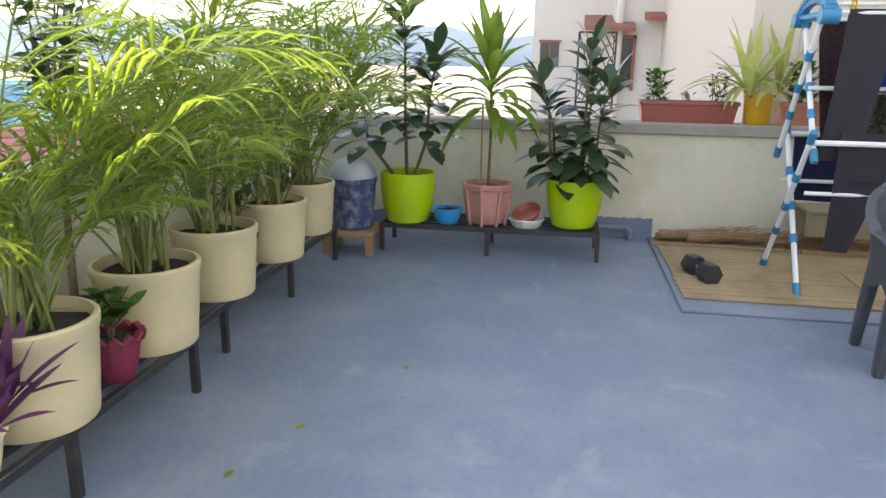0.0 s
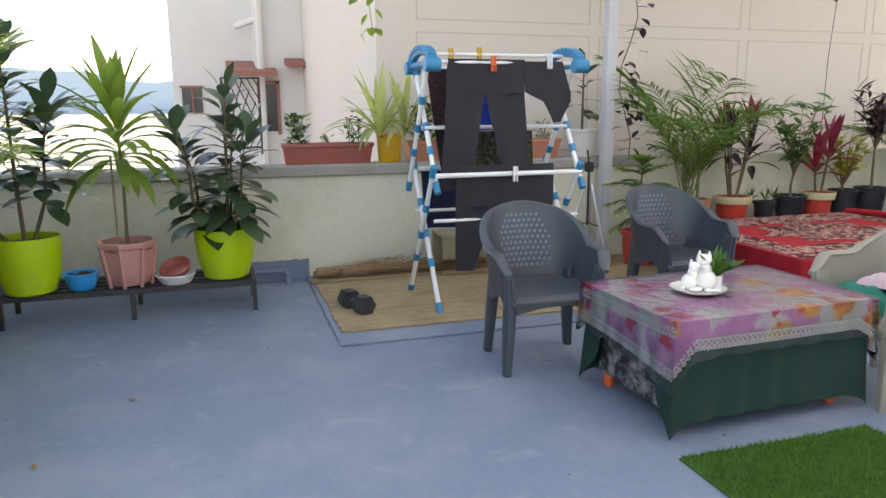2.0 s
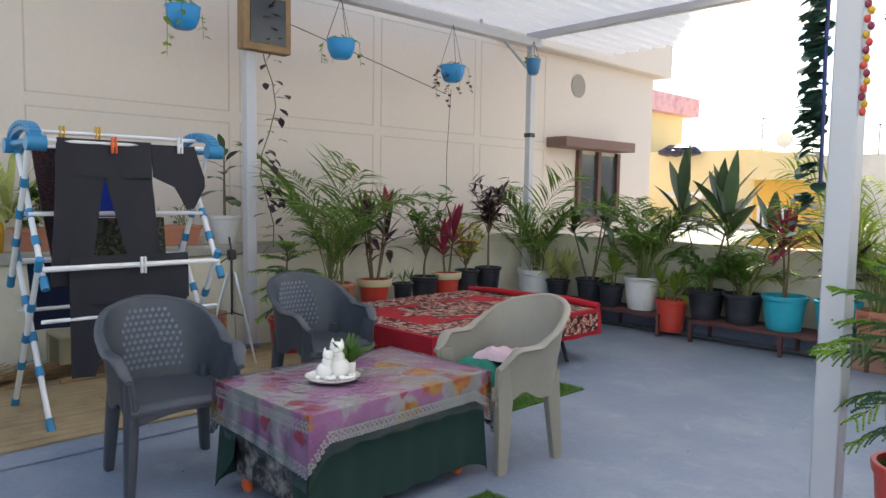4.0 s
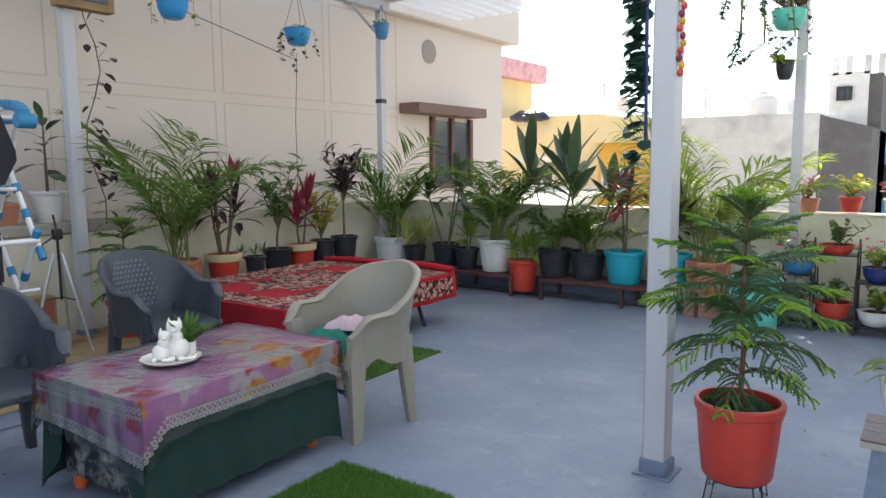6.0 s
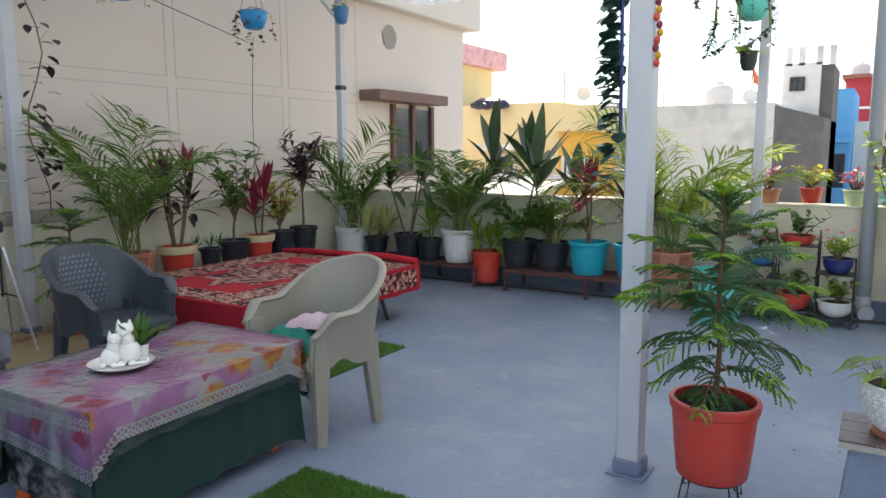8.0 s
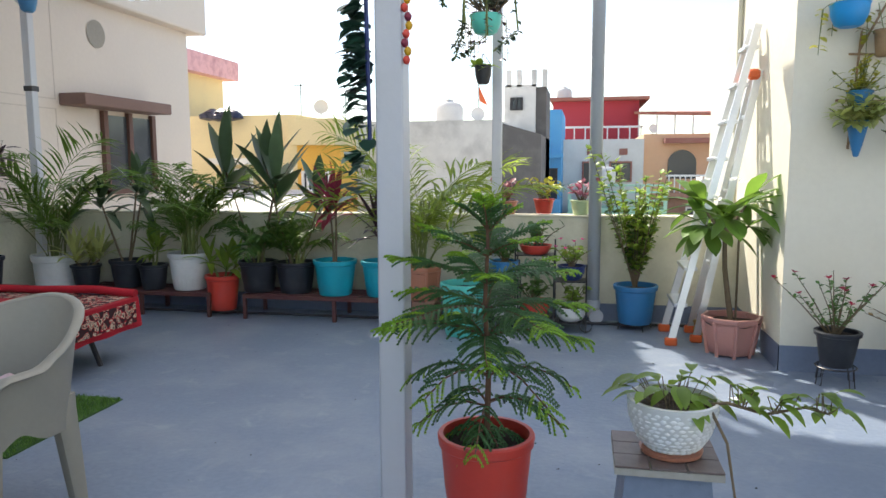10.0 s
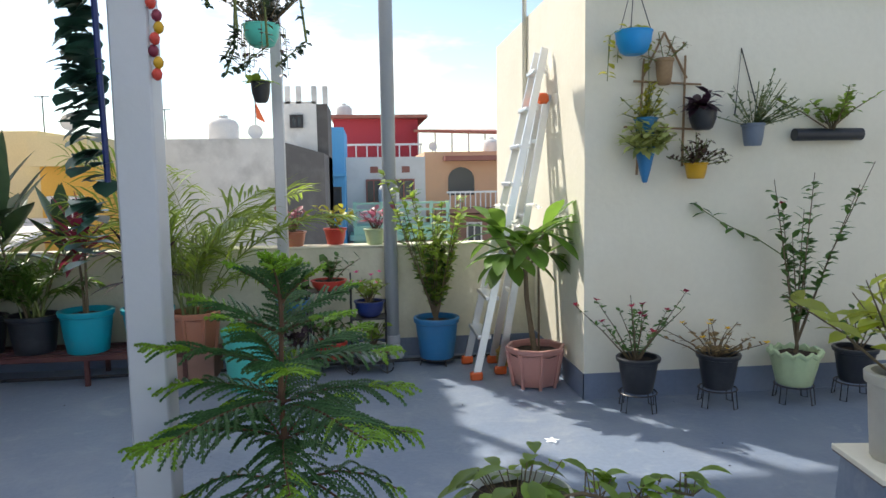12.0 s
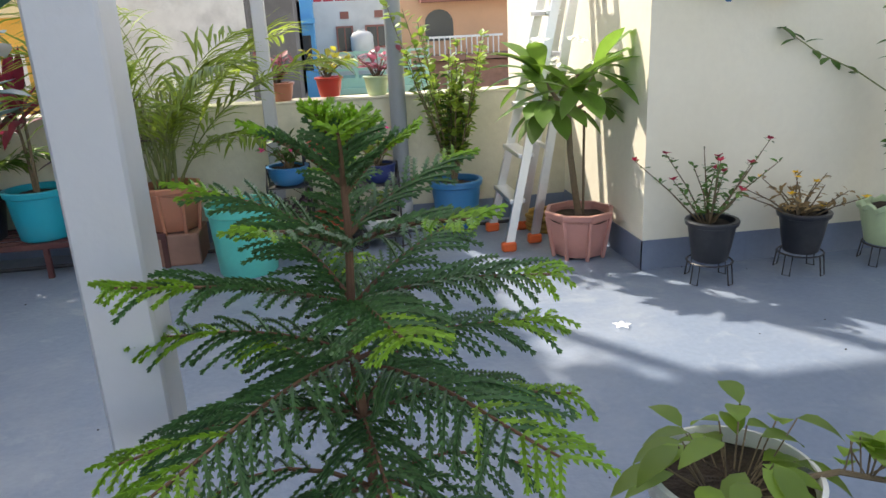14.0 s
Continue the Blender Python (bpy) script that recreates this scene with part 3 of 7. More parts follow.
for q in (((-11, -0.1, 0.7), (-11, -0.1, 1.8)), ((-11, 0.43, 0.7), (-11, 0.43, 1.8)), ((-11, -0.1, 1.8), (-11, 0.43, 1.8)), ((-11, -0.1, 0.8), (-11, 0.43, 0.8))):
    s.tube(q, 0.014, n=4)
part("grille", s, BLACK_STEEL, white, "dark crossed-bar metal grille")

# ---- distant roofs ----
def block(label, mat, x0, x1, y0, y1, z1, z0=-7, name="house"):
    h = thing(name, (0, 0, 0), label, "house")
    part("wall", Shape().box(x0, x1, y0, y1, z0, z1), mat, h, smooth=False)
    return h

def opening(h, x0, x1, y, z0, z1, frame_mat):
    o = part("window", Shape().box(x0, x1, y - 0.02, y + 0.05, z0, z1), GLASS, h)
    t = 0.05
    part("frame", Shape().box(x0 - t, x0, y - 0.06, y, z0 - t, z1 + t).box(x1, x1 + t, y - 0.06, y, z0 - t, z1 + t).box(x0, x1, y - 0.06, y, z1, z1 + t).box(x0, x1, y - 0.06, y, z0 - t, z0).box((x0 + x1) / 2 - 0.02, (x0 + x1) / 2 + 0.02, y - 0.06, y, z0, z1), frame_mat, o)

YEL = material("yellow_house_paint", (0.74, 0.62, 0.36), 0.9, stain=(0.52, 0.46, 0.32), stain_amount=0.5, stain_scale=0.8)
ORA = material("orange_yellow_paint", (0.78, 0.46, 0.10), 0.9)
OLD = material("mildewed_white_plaster", (0.74, 0.73, 0.70), 0.95, stain=(0.20, 0.20, 0.19), stain_amount=0.5, stain_scale=1.6, grain=5, vary=0.12)
# Much darker mottled grey for the east sides and the gable
DARKC = material("dark_mottled_cement", (0.13, 0.12, 0.115), 0.95, stain=(0.25, 0.24, 0.22), stain_amount=0.5, stain_scale=2)
PINKP = material("pink_tank_paint", (0.72, 0.42, 0.47), 0.9, stain=(0.3, 0.12, 0.16), stain_amount=0.7, stain_scale=4)
BLUEH = material("bright_blue_house_paint", (0.10, 0.36, 0.66), 0.9, stain=(0.2, 0.42, 0.62))
REDH = material("red_house_paint", (0.48, 0.06, 0.08), 0.9)
PEACH = material("peach_house_paint", (0.74, 0.45, 0.28), 0.9, stain=(0.6, 0.38, 0.25))
WHITEH = material("white_far_house_paint", (0.72, 0.70, 0.67), 0.9, stain=(0.5, 0.48, 0.45), stain_amount=0.5)
GREENH = material("pale_green_balcony_paint", (0.42, 0.66, 0.52), 0.9)
STONE = material("brick_face", (0.30, 0.17, 0.13), 0.9, vary=0.4, grain=6)
FRAMEW = material("white_window_frame", (0.75, 0.75, 0.75), 0.6)

h = block("yellow house with an orange balcony wall and stained parapet", YEL, -14, -5.9, 14, 20, 2.35)
part("parapet", Shape().box(-5.95, -5.0, 13.7, 20, 1.75, 2.25), YEL, h, "stained parapet with peeling paint")
part("balcony_wall", Shape().box(-5.9, -5.0, 14.0, 20, -7, 1.75), ORA, h, smooth=False)
opening(h, -7.4, -6.9, 14, 0.7, 1.25, FRAMEW)
opening(h, -5.75, -5.6, 14, 0.75, 1.2, FRAMEW)
opening(h, -5.4, -5.25, 14, 0.75, 1.2, FRAMEW)
part("awning", Shape().box(-7.55, -6.7, 13.5, 14, 1.38, 1.5), OLD, h)
part("white_roof_sheet", Shape().add([(-9, 10.6, 0.55), (-5.2, 10.6, 0.55), (-5.2, 13.5, 0.9), (-9, 13.5, 0.9), (-9, 10.6, 0.5), (-5.2, 10.6, 0.5), (-5.2, 13.5, 0.85), (-9, 13.5, 0.85)], [(0, 1, 2, 3), (7, 6, 5, 4), (0, 4, 5, 1), (1, 5, 6, 2), (2, 6, 7, 3), (3, 7, 4, 0)]), WHITEH, h, "sunlit white sheet roof")
tk = part("stair_tower", Shape().box(-9.5, -8.5, 14.0, 16, 2.35, 3.35), YEL, h, "yellow stair tower")
part("tank_room", Shape().box(-9.8, -8.25, 13.8, 16.3, 3.3, 3.72), PINKP, h, "pink water tank room with flaking paint")
part("door", Shape().box(-8.78, -8.6, 13.96, 14.02, 2.45, 2.95), HOODM, h)
s = Shape()
for k in range(9):
    s.lathe([(0.02, -0.09), (U(0.12, 0.2), -0.05), (U(0.14, 0.22), 0.03), (0.05, 0.1)], 9, (-7.72 + k * 0.075, 13.9 + U(-0.05, 0.05), 2.36 + U(-0.04, 0.03)))
tagged(part("tarpaulin", s, material("blue_black_tarpaulin", (0.02, 0.025, 0.06), 0.4, vary=0.5)), "crumpled dark tarpaulin on the yellow parapet", "tarpaulin")
h = block("mildewed white house wall with a dark grey side", OLD, -5.2, -2.0, 15, 22, 2.25)
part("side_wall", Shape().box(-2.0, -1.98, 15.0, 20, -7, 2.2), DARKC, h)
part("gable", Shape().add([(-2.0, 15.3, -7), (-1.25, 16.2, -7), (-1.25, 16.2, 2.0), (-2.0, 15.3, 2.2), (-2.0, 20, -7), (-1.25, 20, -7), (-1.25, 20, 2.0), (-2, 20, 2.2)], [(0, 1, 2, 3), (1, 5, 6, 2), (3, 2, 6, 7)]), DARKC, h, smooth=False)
h = block("white stair tower with mildew and corner posts", OLD, -2.25, -1.5, 18, 20, 3.25, 0)
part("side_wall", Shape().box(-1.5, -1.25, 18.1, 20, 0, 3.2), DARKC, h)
for x in (-2.2, -1.95, -1.6, -1.35):
    part("post", Shape().box(x, x + 0.12, 18, 18.15, 3.2, 3.6), OLD, h)
opening(h, -2.05, -1.85, 18, 2.7, 2.9, BLACK_STEEL)
h = block("bright blue painted house with a balcony", BLUEH, -1.95, -1.0, 22, 26, 2.95)
part("ledge", Shape().box(-2.0, -0.95, 21.7, 22, 1.55, 1.68), BLUEH, h)
opening(h, -1.5, -1.15, 22, 0.2, 1.2, BLACK_STEEL)
part("balcony", Shape().box(-2, -1.0, 21.2, 22, -0.6, 0.35), BLUEH, h)
h = block("red painted house with white balcony rails", REDH, -1.6, 1.75, 30, 36, 3.85)
part("roof", Shape().box(-1.7, 2.1, 29.5, 36, 3.85, 3.97), HOODM, h)
part("terrace_wall", Shape().box(-1.7, 1.8, 29.2, 30, 1.5, 2.0), WHITEH, h)
for k in range(9):
    part("rail_post", Shape().box(-1.6 + k * 0.42, -1.55 + k * 0.42, 29.2, 29.25, 2.0, 2.8), FRAMEW, h)
part("rail", Shape().box(-1.65, 1.85, 29.2, 29.26, 2.75, 2.83), FRAMEW, h)
part("canopy", Shape().add([(1.5, 29, 3.35), (5.2, 29, 3.25), (5.4, 33, 3.6), (1.5, 33, 3.6), (1.5, 29, 3.25), (5.2, 29, 3.12), (5.4, 33, 3.5), (1.5, 33, 3.5)], [(0, 1, 2, 3), (7, 6, 5, 4), (0, 4, 5, 1), (1, 5, 6, 2), (3, 2, 6, 7)]), HOODM, h, "brown sheet canopy on posts")
for k in range(6):
    part("canopy_post", Shape().tube([(1.7 + k * 0.66, 29.2, 1.5), (1.7 + k * 0.66, 29.2, 3.3)], 0.035, n=5), FRAMEW, h)
h = block("white house with two small dark windows", WHITEH, -1.0, 1.5, 24, 29, 2.15)
opening(h, -0.35, 0.05, 24, 0.75, 1.4, HOODM)
opening(h, 0.5, 1.1, 24, 0.85, 1.4, HOODM)
for x in (-0.25, 0.75):
    part("ventilator", Shape().box(x, x + 0.25, 23.97, 24.05, 1.65, 1.85), HOODM, h)
h = block("peach house with an arched veranda and balcony", PEACH, 1.5, 6.0, 24.2, 30, 2.3)
part("cornice", Shape().box(2.1, 6.2, 23.6, 24.2, 2.0, 2.15), HOODM, h)
arch = [(2.25, 0.9)] + [(2.68 + 0.43 * math.cos(math.pi - i * math.pi / 10), 1.4 + 0.4 * math.sin(i * math.pi / 10)) for i in range(11)] + [(3.11, 0.9)]
# No opening is cut: a flat dark pane gives the shade within the arch
part("arch", Shape().add([(x, 24.17, z) for x, z in arch], [tuple(range(len(arch)))]), GLASS, h, "dark pane painting the shade inside the veranda arch")
part("balcony", Shape().box(2.1, 6, 23.2, 24.2, 0.35, 0.5), STONE, h)
for k in range(14):
    part("baluster", Shape().tube([(2.2 + k * 0.16, 23.25, 0.5), (2.2 + k * 0.16, 23.25, 1.0)], 0.02, n=4), FRAMEW, h)
part("balcony_rail", Shape().box(2.1, 4.4, 23.22, 23.28, 0.98, 1.04), FRAMEW, h)
part("ground_storey", Shape().box(1.6, 6, 23.6, 24.2, -7, 0.3), STONE, h)
opening(h, 2.8, 3.2, 23.6, -0.9, 0.0, WHITEH)
h = block("pale green balcony house front", GREENH, -0.8, 2.1, 22.6, 24, 0.05)
for z in (0.25, 0.5, 0.7):
    part("balcony_rail", Shape().box(-0.8, 2.1, 22.6, 22.66, z, z + 0.06), GREENH, h)
for x in (-0.8, 0.0, 0.75, 1.5, 2.0):
    part("balcony_post", Shape().box(x, x + 0.1, 22.58, 22.7, 0.0, 0.78), GREENH, h)
part("slab", Shape().box(-0.9, 2.2, 22.3, 24, -0.35, -0.2), GREENH, h)
part("shop_front", Shape().box(-0.1, 1.9, 22.55, 22.6, -0.75, -0.42), HOODM, h)
block("white low house roofs beyond the parapet", WHITEH, -12, 8, 10.6, 13, -0.6)
block("white low house roofs beyond the parapet", WHITEH, -0.5, 6, 14, 20, -0.45)
for x, y, z in ((-1.2, 31, 3.95), (4.2, 27, 2.3), (4.75, 27, 2.3), (-3.4, 17, 2.25), (0.3, 23.2, 0.75)):
    tagged(part("water_tank", Shape().lathe([(0.3, 0), (0.32, 0.05), (0.32, 0.4), (0.25, 0.5), (0.1, 0.55), (0.1, 0.6)], 16, (x, y, z)), WHITEH), "white plastic rooftop water tank", "water tank")
for x, y, z in ((-2.6, 16, 2.25), (-5.6, 14.6, 2.35), (1.8, 24.6, 2.3)):
    d = thing("satellite_dish", (x, y, z), "pale grey satellite dish on a roof edge", "dish", scale=0.7)
    part("dish", Shape().lathe([(0.01, 0.02), (0.12, 0.03), (0.21, 0.08), (0.215, 0.085), (0.12, 0.05), (0.01, 0.035)], 16), WHITEH, d).matrix_basis = pose(0, 0, 0.25, 80, 0, 15)
    part("mast", Shape().tube([(0, 0, 0), (0, 0, 0.28)], 0.015, n=5), BLACK_STEEL, d)
for x, y, z in ((-6.2, 15, 2.3), (-5.9, 17, 2.3), (-4.6, 17, 2.25)):
    tagged(part("antenna", Shape().tube([(x, y, z), (x, y, z + 0.75)], 0.012, n=4).tube([(x - 0.15, y, z + 0.73), (x + 0.12, y, z + 0.73)], 0.01, n=4), BLACK_STEEL), "thin television antenna on a roof", "antenna")
for x, y, z in ((-2.65, 16.5, 2.2), (5.0, 29, 3.3)):
    fl = thing("flag", (x, y, z), "small orange flag on a thin pole", "flag")
    part("pole", Shape().tube([(0, 0, 0), (0, 0, 0.95)], 0.01, n=4), BLACK_STEEL, fl)
    part("cloth", Shape().add([(0, 0, 0.9), (0.2, 0.05, 0.45), (0.02, 0, 0.55)], [(0, 1, 2)]), PLASTIC["orange"], fl)

# ground far below, hills and low town to the west
tagged(part("ground", Shape().add([(-3000, -3000, -7), (3000, -3000, -7), (3000, 3000, -7), (-3000, 3000, -7)], [(0, 1, 2, 3)]), material("dusty_town_ground", (0.35, 0.32, 0.27), 1, stain=(0.15, 0.2, 0.1), stain_scale=0.02)), "dusty ground of the town far below", "ground", kind="structure")
s = Shape()
n = 60
for i in range(n + 1):
    a = math.pi * (0.75 + 0.75 * i / n)
    hgt = 60 + 40 * noise.noise((i * 0.13, 3, 0)) + 14 * noise.noise((i * 0.6, 8, 0))
    s.v += [(1500 * math.cos(a), 1500 * math.sin(a), -8), (1500 * math.cos(a), 1500 * math.sin(a), hgt)]
s.f += [(2 * i, 2 * i + 1, 2 * i + 3, 2 * i + 2) for i in range(n)]
# Aerial haze is mixed straight into the hills' flat pale blue
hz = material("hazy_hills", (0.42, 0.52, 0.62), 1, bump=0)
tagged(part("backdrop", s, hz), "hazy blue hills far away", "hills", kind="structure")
for k in range(16):
    x, y = -16 - U(0, 55), -4 - 36 * U(0, 1) + 3
    q = R.choice([WHITEH, YEL, OLD, PEACH, WHITEH])
    block("pale flat-roofed town house in the distance", q, x - U(2, 4), x + U(2, 4), y - U(2, 4), y + U(2, 4), U(-3.5, 0.0))
h = block("neighbouring roof with a pink and blue painted parapet", WHITEH, -14, -2, -9, -5.2, 0.2)
part("parapet", Shape().box(-14, -2, -5.2, -5.0, 0.2, 0.72), material("pink_painted_parapet", (0.72, 0.22, 0.30), 0.9, stain=(0.75, 0.6, 0.55), stain_amount=0.8, stain_scale=3), h, "pink painted parapet")
part("tank_room", Shape().box(-9.5, -8.2, -8.5, -7, 0.2, 1.0), material("blue_tank_room", (0.12, 0.3, 0.55), 0.8), h)

# ---- pergola ----
pg = tagged(new("pergola"), "white steel pergola with a ribbed sheet roof", "pergola")
def post(x, y, half, z1):
    q = part("post", Shape().box(x - half, x + half, y - half, y + half, 0, z1, 0.006), WHITE_METAL, pg)
    part("base_plate", Shape().box(x - 0.085, x + 0.085, y - 0.085, y + 0.085, 0, 0.008, 0.003).box(x - half - 0.012, x + half + 0.012, y - half - 0.012, y + half + 0.012, 0, 0.07, 0.01), PAINT_BLUE, q, "paint-splashed base plate")
post(-1.01, 3.16, 0.05, 3.15)
post(-1.07, 6.78, 0.04, 3.15)
post(-5.6, 3.07, 0.045, 3.15)
post(-5.6, 6.78, 0.04, 3.15)
for q in ((-5.66, -5.54, 0.8, 6.9), (-1.07, -0.95, 0.8, 6.9)):
    part("beam", Shape().box(q[0], q[1], q[2], q[3], 3.15, 3.25, 0.005), WHITE_METAL, pg)
for y in (0.9, 3.1, 6.85):
    part("beam", Shape().box(-5.7, 0.2, y - 0.05, y + 0.05, 3.25, 3.33, 0.005), WHITE_METAL, pg)
part("brace", Shape().tube([(-5.6, 6.78, 2.85), (-5.6, 6.3, 3.15)], 0.02), WHITE_METAL, pg)
part("stub", Shape().tube([(-5.6, 5.9, 3.15), (-5.6, 5.9, 3.32)], 0.02), WHITE_METAL, pg)
s = Shape()
x = -5.75
ribs = []
while x < 0.2:
    ribs += [(x, 3.335), (x + 0.05, 3.335), (x + 0.07, 3.365), (x + 0.13, 3.365), (x + 0.15, 3.335)]
    x += 0.2
# West of x=-1.75 an overhang is added only to keep sun off the floor
for x, z in ribs:
    s.v += [(x, 0.8, z), (x, 8.65 if x < -1.75 else 6.95, z)]
s.f += [(2 * i, 2 * i + 2, 2 * i + 3, 2 * i + 1) for i in range(len(ribs) - 1)]
part("roof_sheet", s, ROOF_SHEET, pg, "white ribbed translucent roof sheet with an added shading overhang", smooth=False)

# grey rain pipe
rp = thing("rain_pipe", (-0.24, 6.86, 0), "tall grey plastic rain pipe with an elbow", "pipe")
part("pipe", Shape().tube([(0, 0, 0.14), (0, 0, 3.3)], 0.055, n=18), PIPE_GREY, rp)
part("elbow", Shape().tube([(0, 0, 0.2), (0, 0, 0.13), (0.01, -0.03, 0.08), (0.03, -0.10, 0.07)], 0.062, n=18), WHITE_METAL, rp, "pale plastic elbow")

# ---- benches for pots ----
def bench(x0, x1, y0, y1, h, mat, label, legs):
    b = thing("plant_bench", (x0, y0, 0), label, "bench")
    X, Y = x1 - x0, y1 - y0
    part("frame", Shape().box(0, X, 0, 0.03, h - 0.035, h, 0.003).box(0, X, Y - 0.03, Y, h - 0.035, h, 0.003).box(0, 0.03, 0.03, Y - 0.03, h - 0.035, h).box(X - 0.03, X, 0.03, Y - 0.03, h - 0.035, h), mat, b)
    along = X > Y
    n = 3
    for k in range(1, n + 1):
        q = (Y if along else X) * k / (n + 1)
        sh = Shape().box(0.03, X - 0.03, q - 0.014, q + 0.014, h - 0.02, h - 0.003) if along else Shape().box(q - 0.014, q + 0.014, 0.03, Y - 0.03, h - 0.02, h - 0.003)
        part("slat", sh, mat, b)
    for t in legs:
        for e in (0.0, 1.0):
            cx, cy = (X * t, 0.015 + (Y - 0.03) * e) if along else (0.015 + (X - 0.03) * e, Y * t)
            cx, cy = min(max(cx, 0.016), X - 0.016), min(max(cy, 0.016), Y - 0.016)
            part("leg", Shape().box(cx - 0.015, cx + 0.015, cy - 0.015, cy + 0.015, 0, h - 0.03), mat, b)
    return b

SH = 0.25
bench(-4.62, -2.62, -2.19, -1.77, SH, BLACK_STEEL, "black steel slatted plant bench on the floor", (0, 0.42, 0.84))
bench(-2.54, -1.0, -2.13, -1.70, SH, BLACK_STEEL, "black steel slatted plant bench on the floor", (0, 0.5, 1))
bench(-5.36, -4.93, -1.55, 0.03, 0.21, BLACK_STEEL, "low black steel bench along the parapet", (0, 0.5, 1))
BH = 0.22
bench(-5.0, -3.62, 6.44, 6.88, BH, MAROON_STEEL, "maroon steel plant bench by the parapet", (0, 0.5, 1))
bench(-3.30, -1.75, 6.44, 6.88, BH, MAROON_STEEL, "maroon steel plant bench by the parapet", (0, 0.55, 1))
bench(-5.66, -5.22, 3.6, 6.15, 0.30, MAROON_STEEL, "maroon steel plant bench along the parapet", (0, 0.5, 1))

# ---- potted plants ----
def potted(name, at, label, group=""):
    return thing(name, at, label, "potted plant", group, turn=U(0, 360))

# cream tubs of palms along the south parapet
for x, y, hgt, sp in ((-1.80, -1.84, 1.15, 0.95), (-2.44, -1.84, 1.1, 0.9), (-3.08, -1.88, 1.25, 0.8), (-3.76, -1.88, 1.35, 0.7), (-4.40, -1.92, 1.35, 0.7)):
    p = potted("potted_palm", (x, y, SH), "feathery green palm in a large cream plastic tub", "palms along the parapet")
    z = pot(p, "plain", PLASTIC["cream"], 0.20, 0.335, 0.88, 0.005)
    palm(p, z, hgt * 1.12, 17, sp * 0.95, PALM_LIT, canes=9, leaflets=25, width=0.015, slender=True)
p = potted("potted_plant", (-2.11, -1.78, SH), "small leafy plant in a wavy maroon pot")
z = pot(p, "wavy", PLASTIC["maroon"], 0.095, 0.17, 0.7); bush(p, z, 0.2, 0.14, 80, 0.07, MID, 8, 0.55)
p = potted("potted_plant", (-1.46, -1.80, SH), "purple spear-leaved plant in a low cream pot")
z = pot(p, "plain", PLASTIC["cream"], 0.11, 0.14, 0.8); straps(p, z, 6, 12, 0.24, 0.045, leafmat("violet_leaf", (0.10, 0.03, 0.09), 0.2), 0.3, 0.08)
for x in (-3.42, -4.08):
    p = potted("potted_plant", (x, -1.93, SH), "small green plant in a black plastic pot")
    z = pot(p, "plain", PLASTIC["black"], 0.10, 0.21, 0.8); bush(p, z, 0.35, 0.15, 60, 0.1, MID, 6)
p = potted("potted_shrub", (-2.3, -2.06, SH), "tall thin shrub in a small black pot behind palms")
z = pot(p, "plain", PLASTIC["black"], 0.07, 0.2, 0.8); bush(p, z, 1.25, 0.35, 130, 0.09, DARK, 9, 0.5, trunk=0.6)
# drum on stool
st = thing("stool", (-4.92, -1.74, 0), "low rough wooden stool", "stool")
part("seat", Shape().box(-0.19, 0.19, -0.19, 0.19, 0.13, 0.17, 0.006), WOOD, st)
for x in (-0.16, 0.16):
    for y in (-0.16, 0.16):
        part("leg", Shape().box(x - 0.025, x + 0.025, y - 0.025, y + 0.025, 0, 0.13), WOOD, st)
dr = thing("drum", (-4.92, -1.74, 0.17), "blue plastic drum with paint stains and a domed grey lid", "drum")
part("body", Shape().lathe([(0.13, 0), (0.14, 0.01), (0.155, 0.2), (0.165, 0.33), (0.175, 0.335), (0.175, 0.37), (0.16, 0.37)], 30), material("stained_blue_plastic", (0.035, 0.06, 0.16), 0.5, stain=(0.45, 0.47, 0.5), stain_amount=0.8, stain_scale=14), dr)
part("lid", Shape().lathe([(0.165, 0.37), (0.16, 0.42), (0.12, 0.48), (0.05, 0.51), (0.03, 0.56), (0.001, 0.57)], 28), clear("frosted_plastic", (0.5, 0.55, 0.6), 0.3, 0.25), dr)
# low bench by west parapet
b0 = 0.21
p = potted("rubber_plant", (-5.03, -1.36, b0), "tall dark rubber plant in a lime green pot", "lime green pots")
z = pot(p, "round", PLASTIC["lime"], 0.20, 0.37); rubber(p, z, 1.2, 50, 0.29, DARK, ((0.1, 0.1, 1.0), (1.5, -0.6, 0.62), (-0.7, 0.3, 0.7)))
p.rotation_euler.z = radians(-75)
p = potted("dracaena", (-5.08, -0.78, b0), "tall dracaena with long pale green leaves in a pink pot")
z = pot(p, "hex", PLASTIC["pink"], 0.18, 0.29, 0.72); straps(p, z, 1, 44, 0.52, 0.085, FRESH, 1.5, 0.9, BARK, (-0.1, 1.45), 0.0, 0.36)
part("support_stick", Shape().tube([(0.05, 0.02, z), (0.04, 0.05, z + 0.6)], 0.007), WOOD, p)
p = potted("rubber_plant", (-5.12, -0.16, b0), "bushy dark rubber plant in a lime green pot", "lime green pots")
z = pot(p, "round", PLASTIC["lime"], 0.20, 0.35); rubber(p, z, 0.95, 38, 0.29, DARK, ((0.2, 0.2, 1.0), (-1.0, 0.4, 0.7), (0.9, 0.6, 0.72), (0.2, -1.0, 0.75), (-0.6, -0.8, 0.6)), first=0.12)
p = thing("bowl", (-5.0, -1.06, b0), "sky blue plastic bowl", "bowl"); pot(p, "bowl", PLASTIC["sky"], 0.10, 0.12)
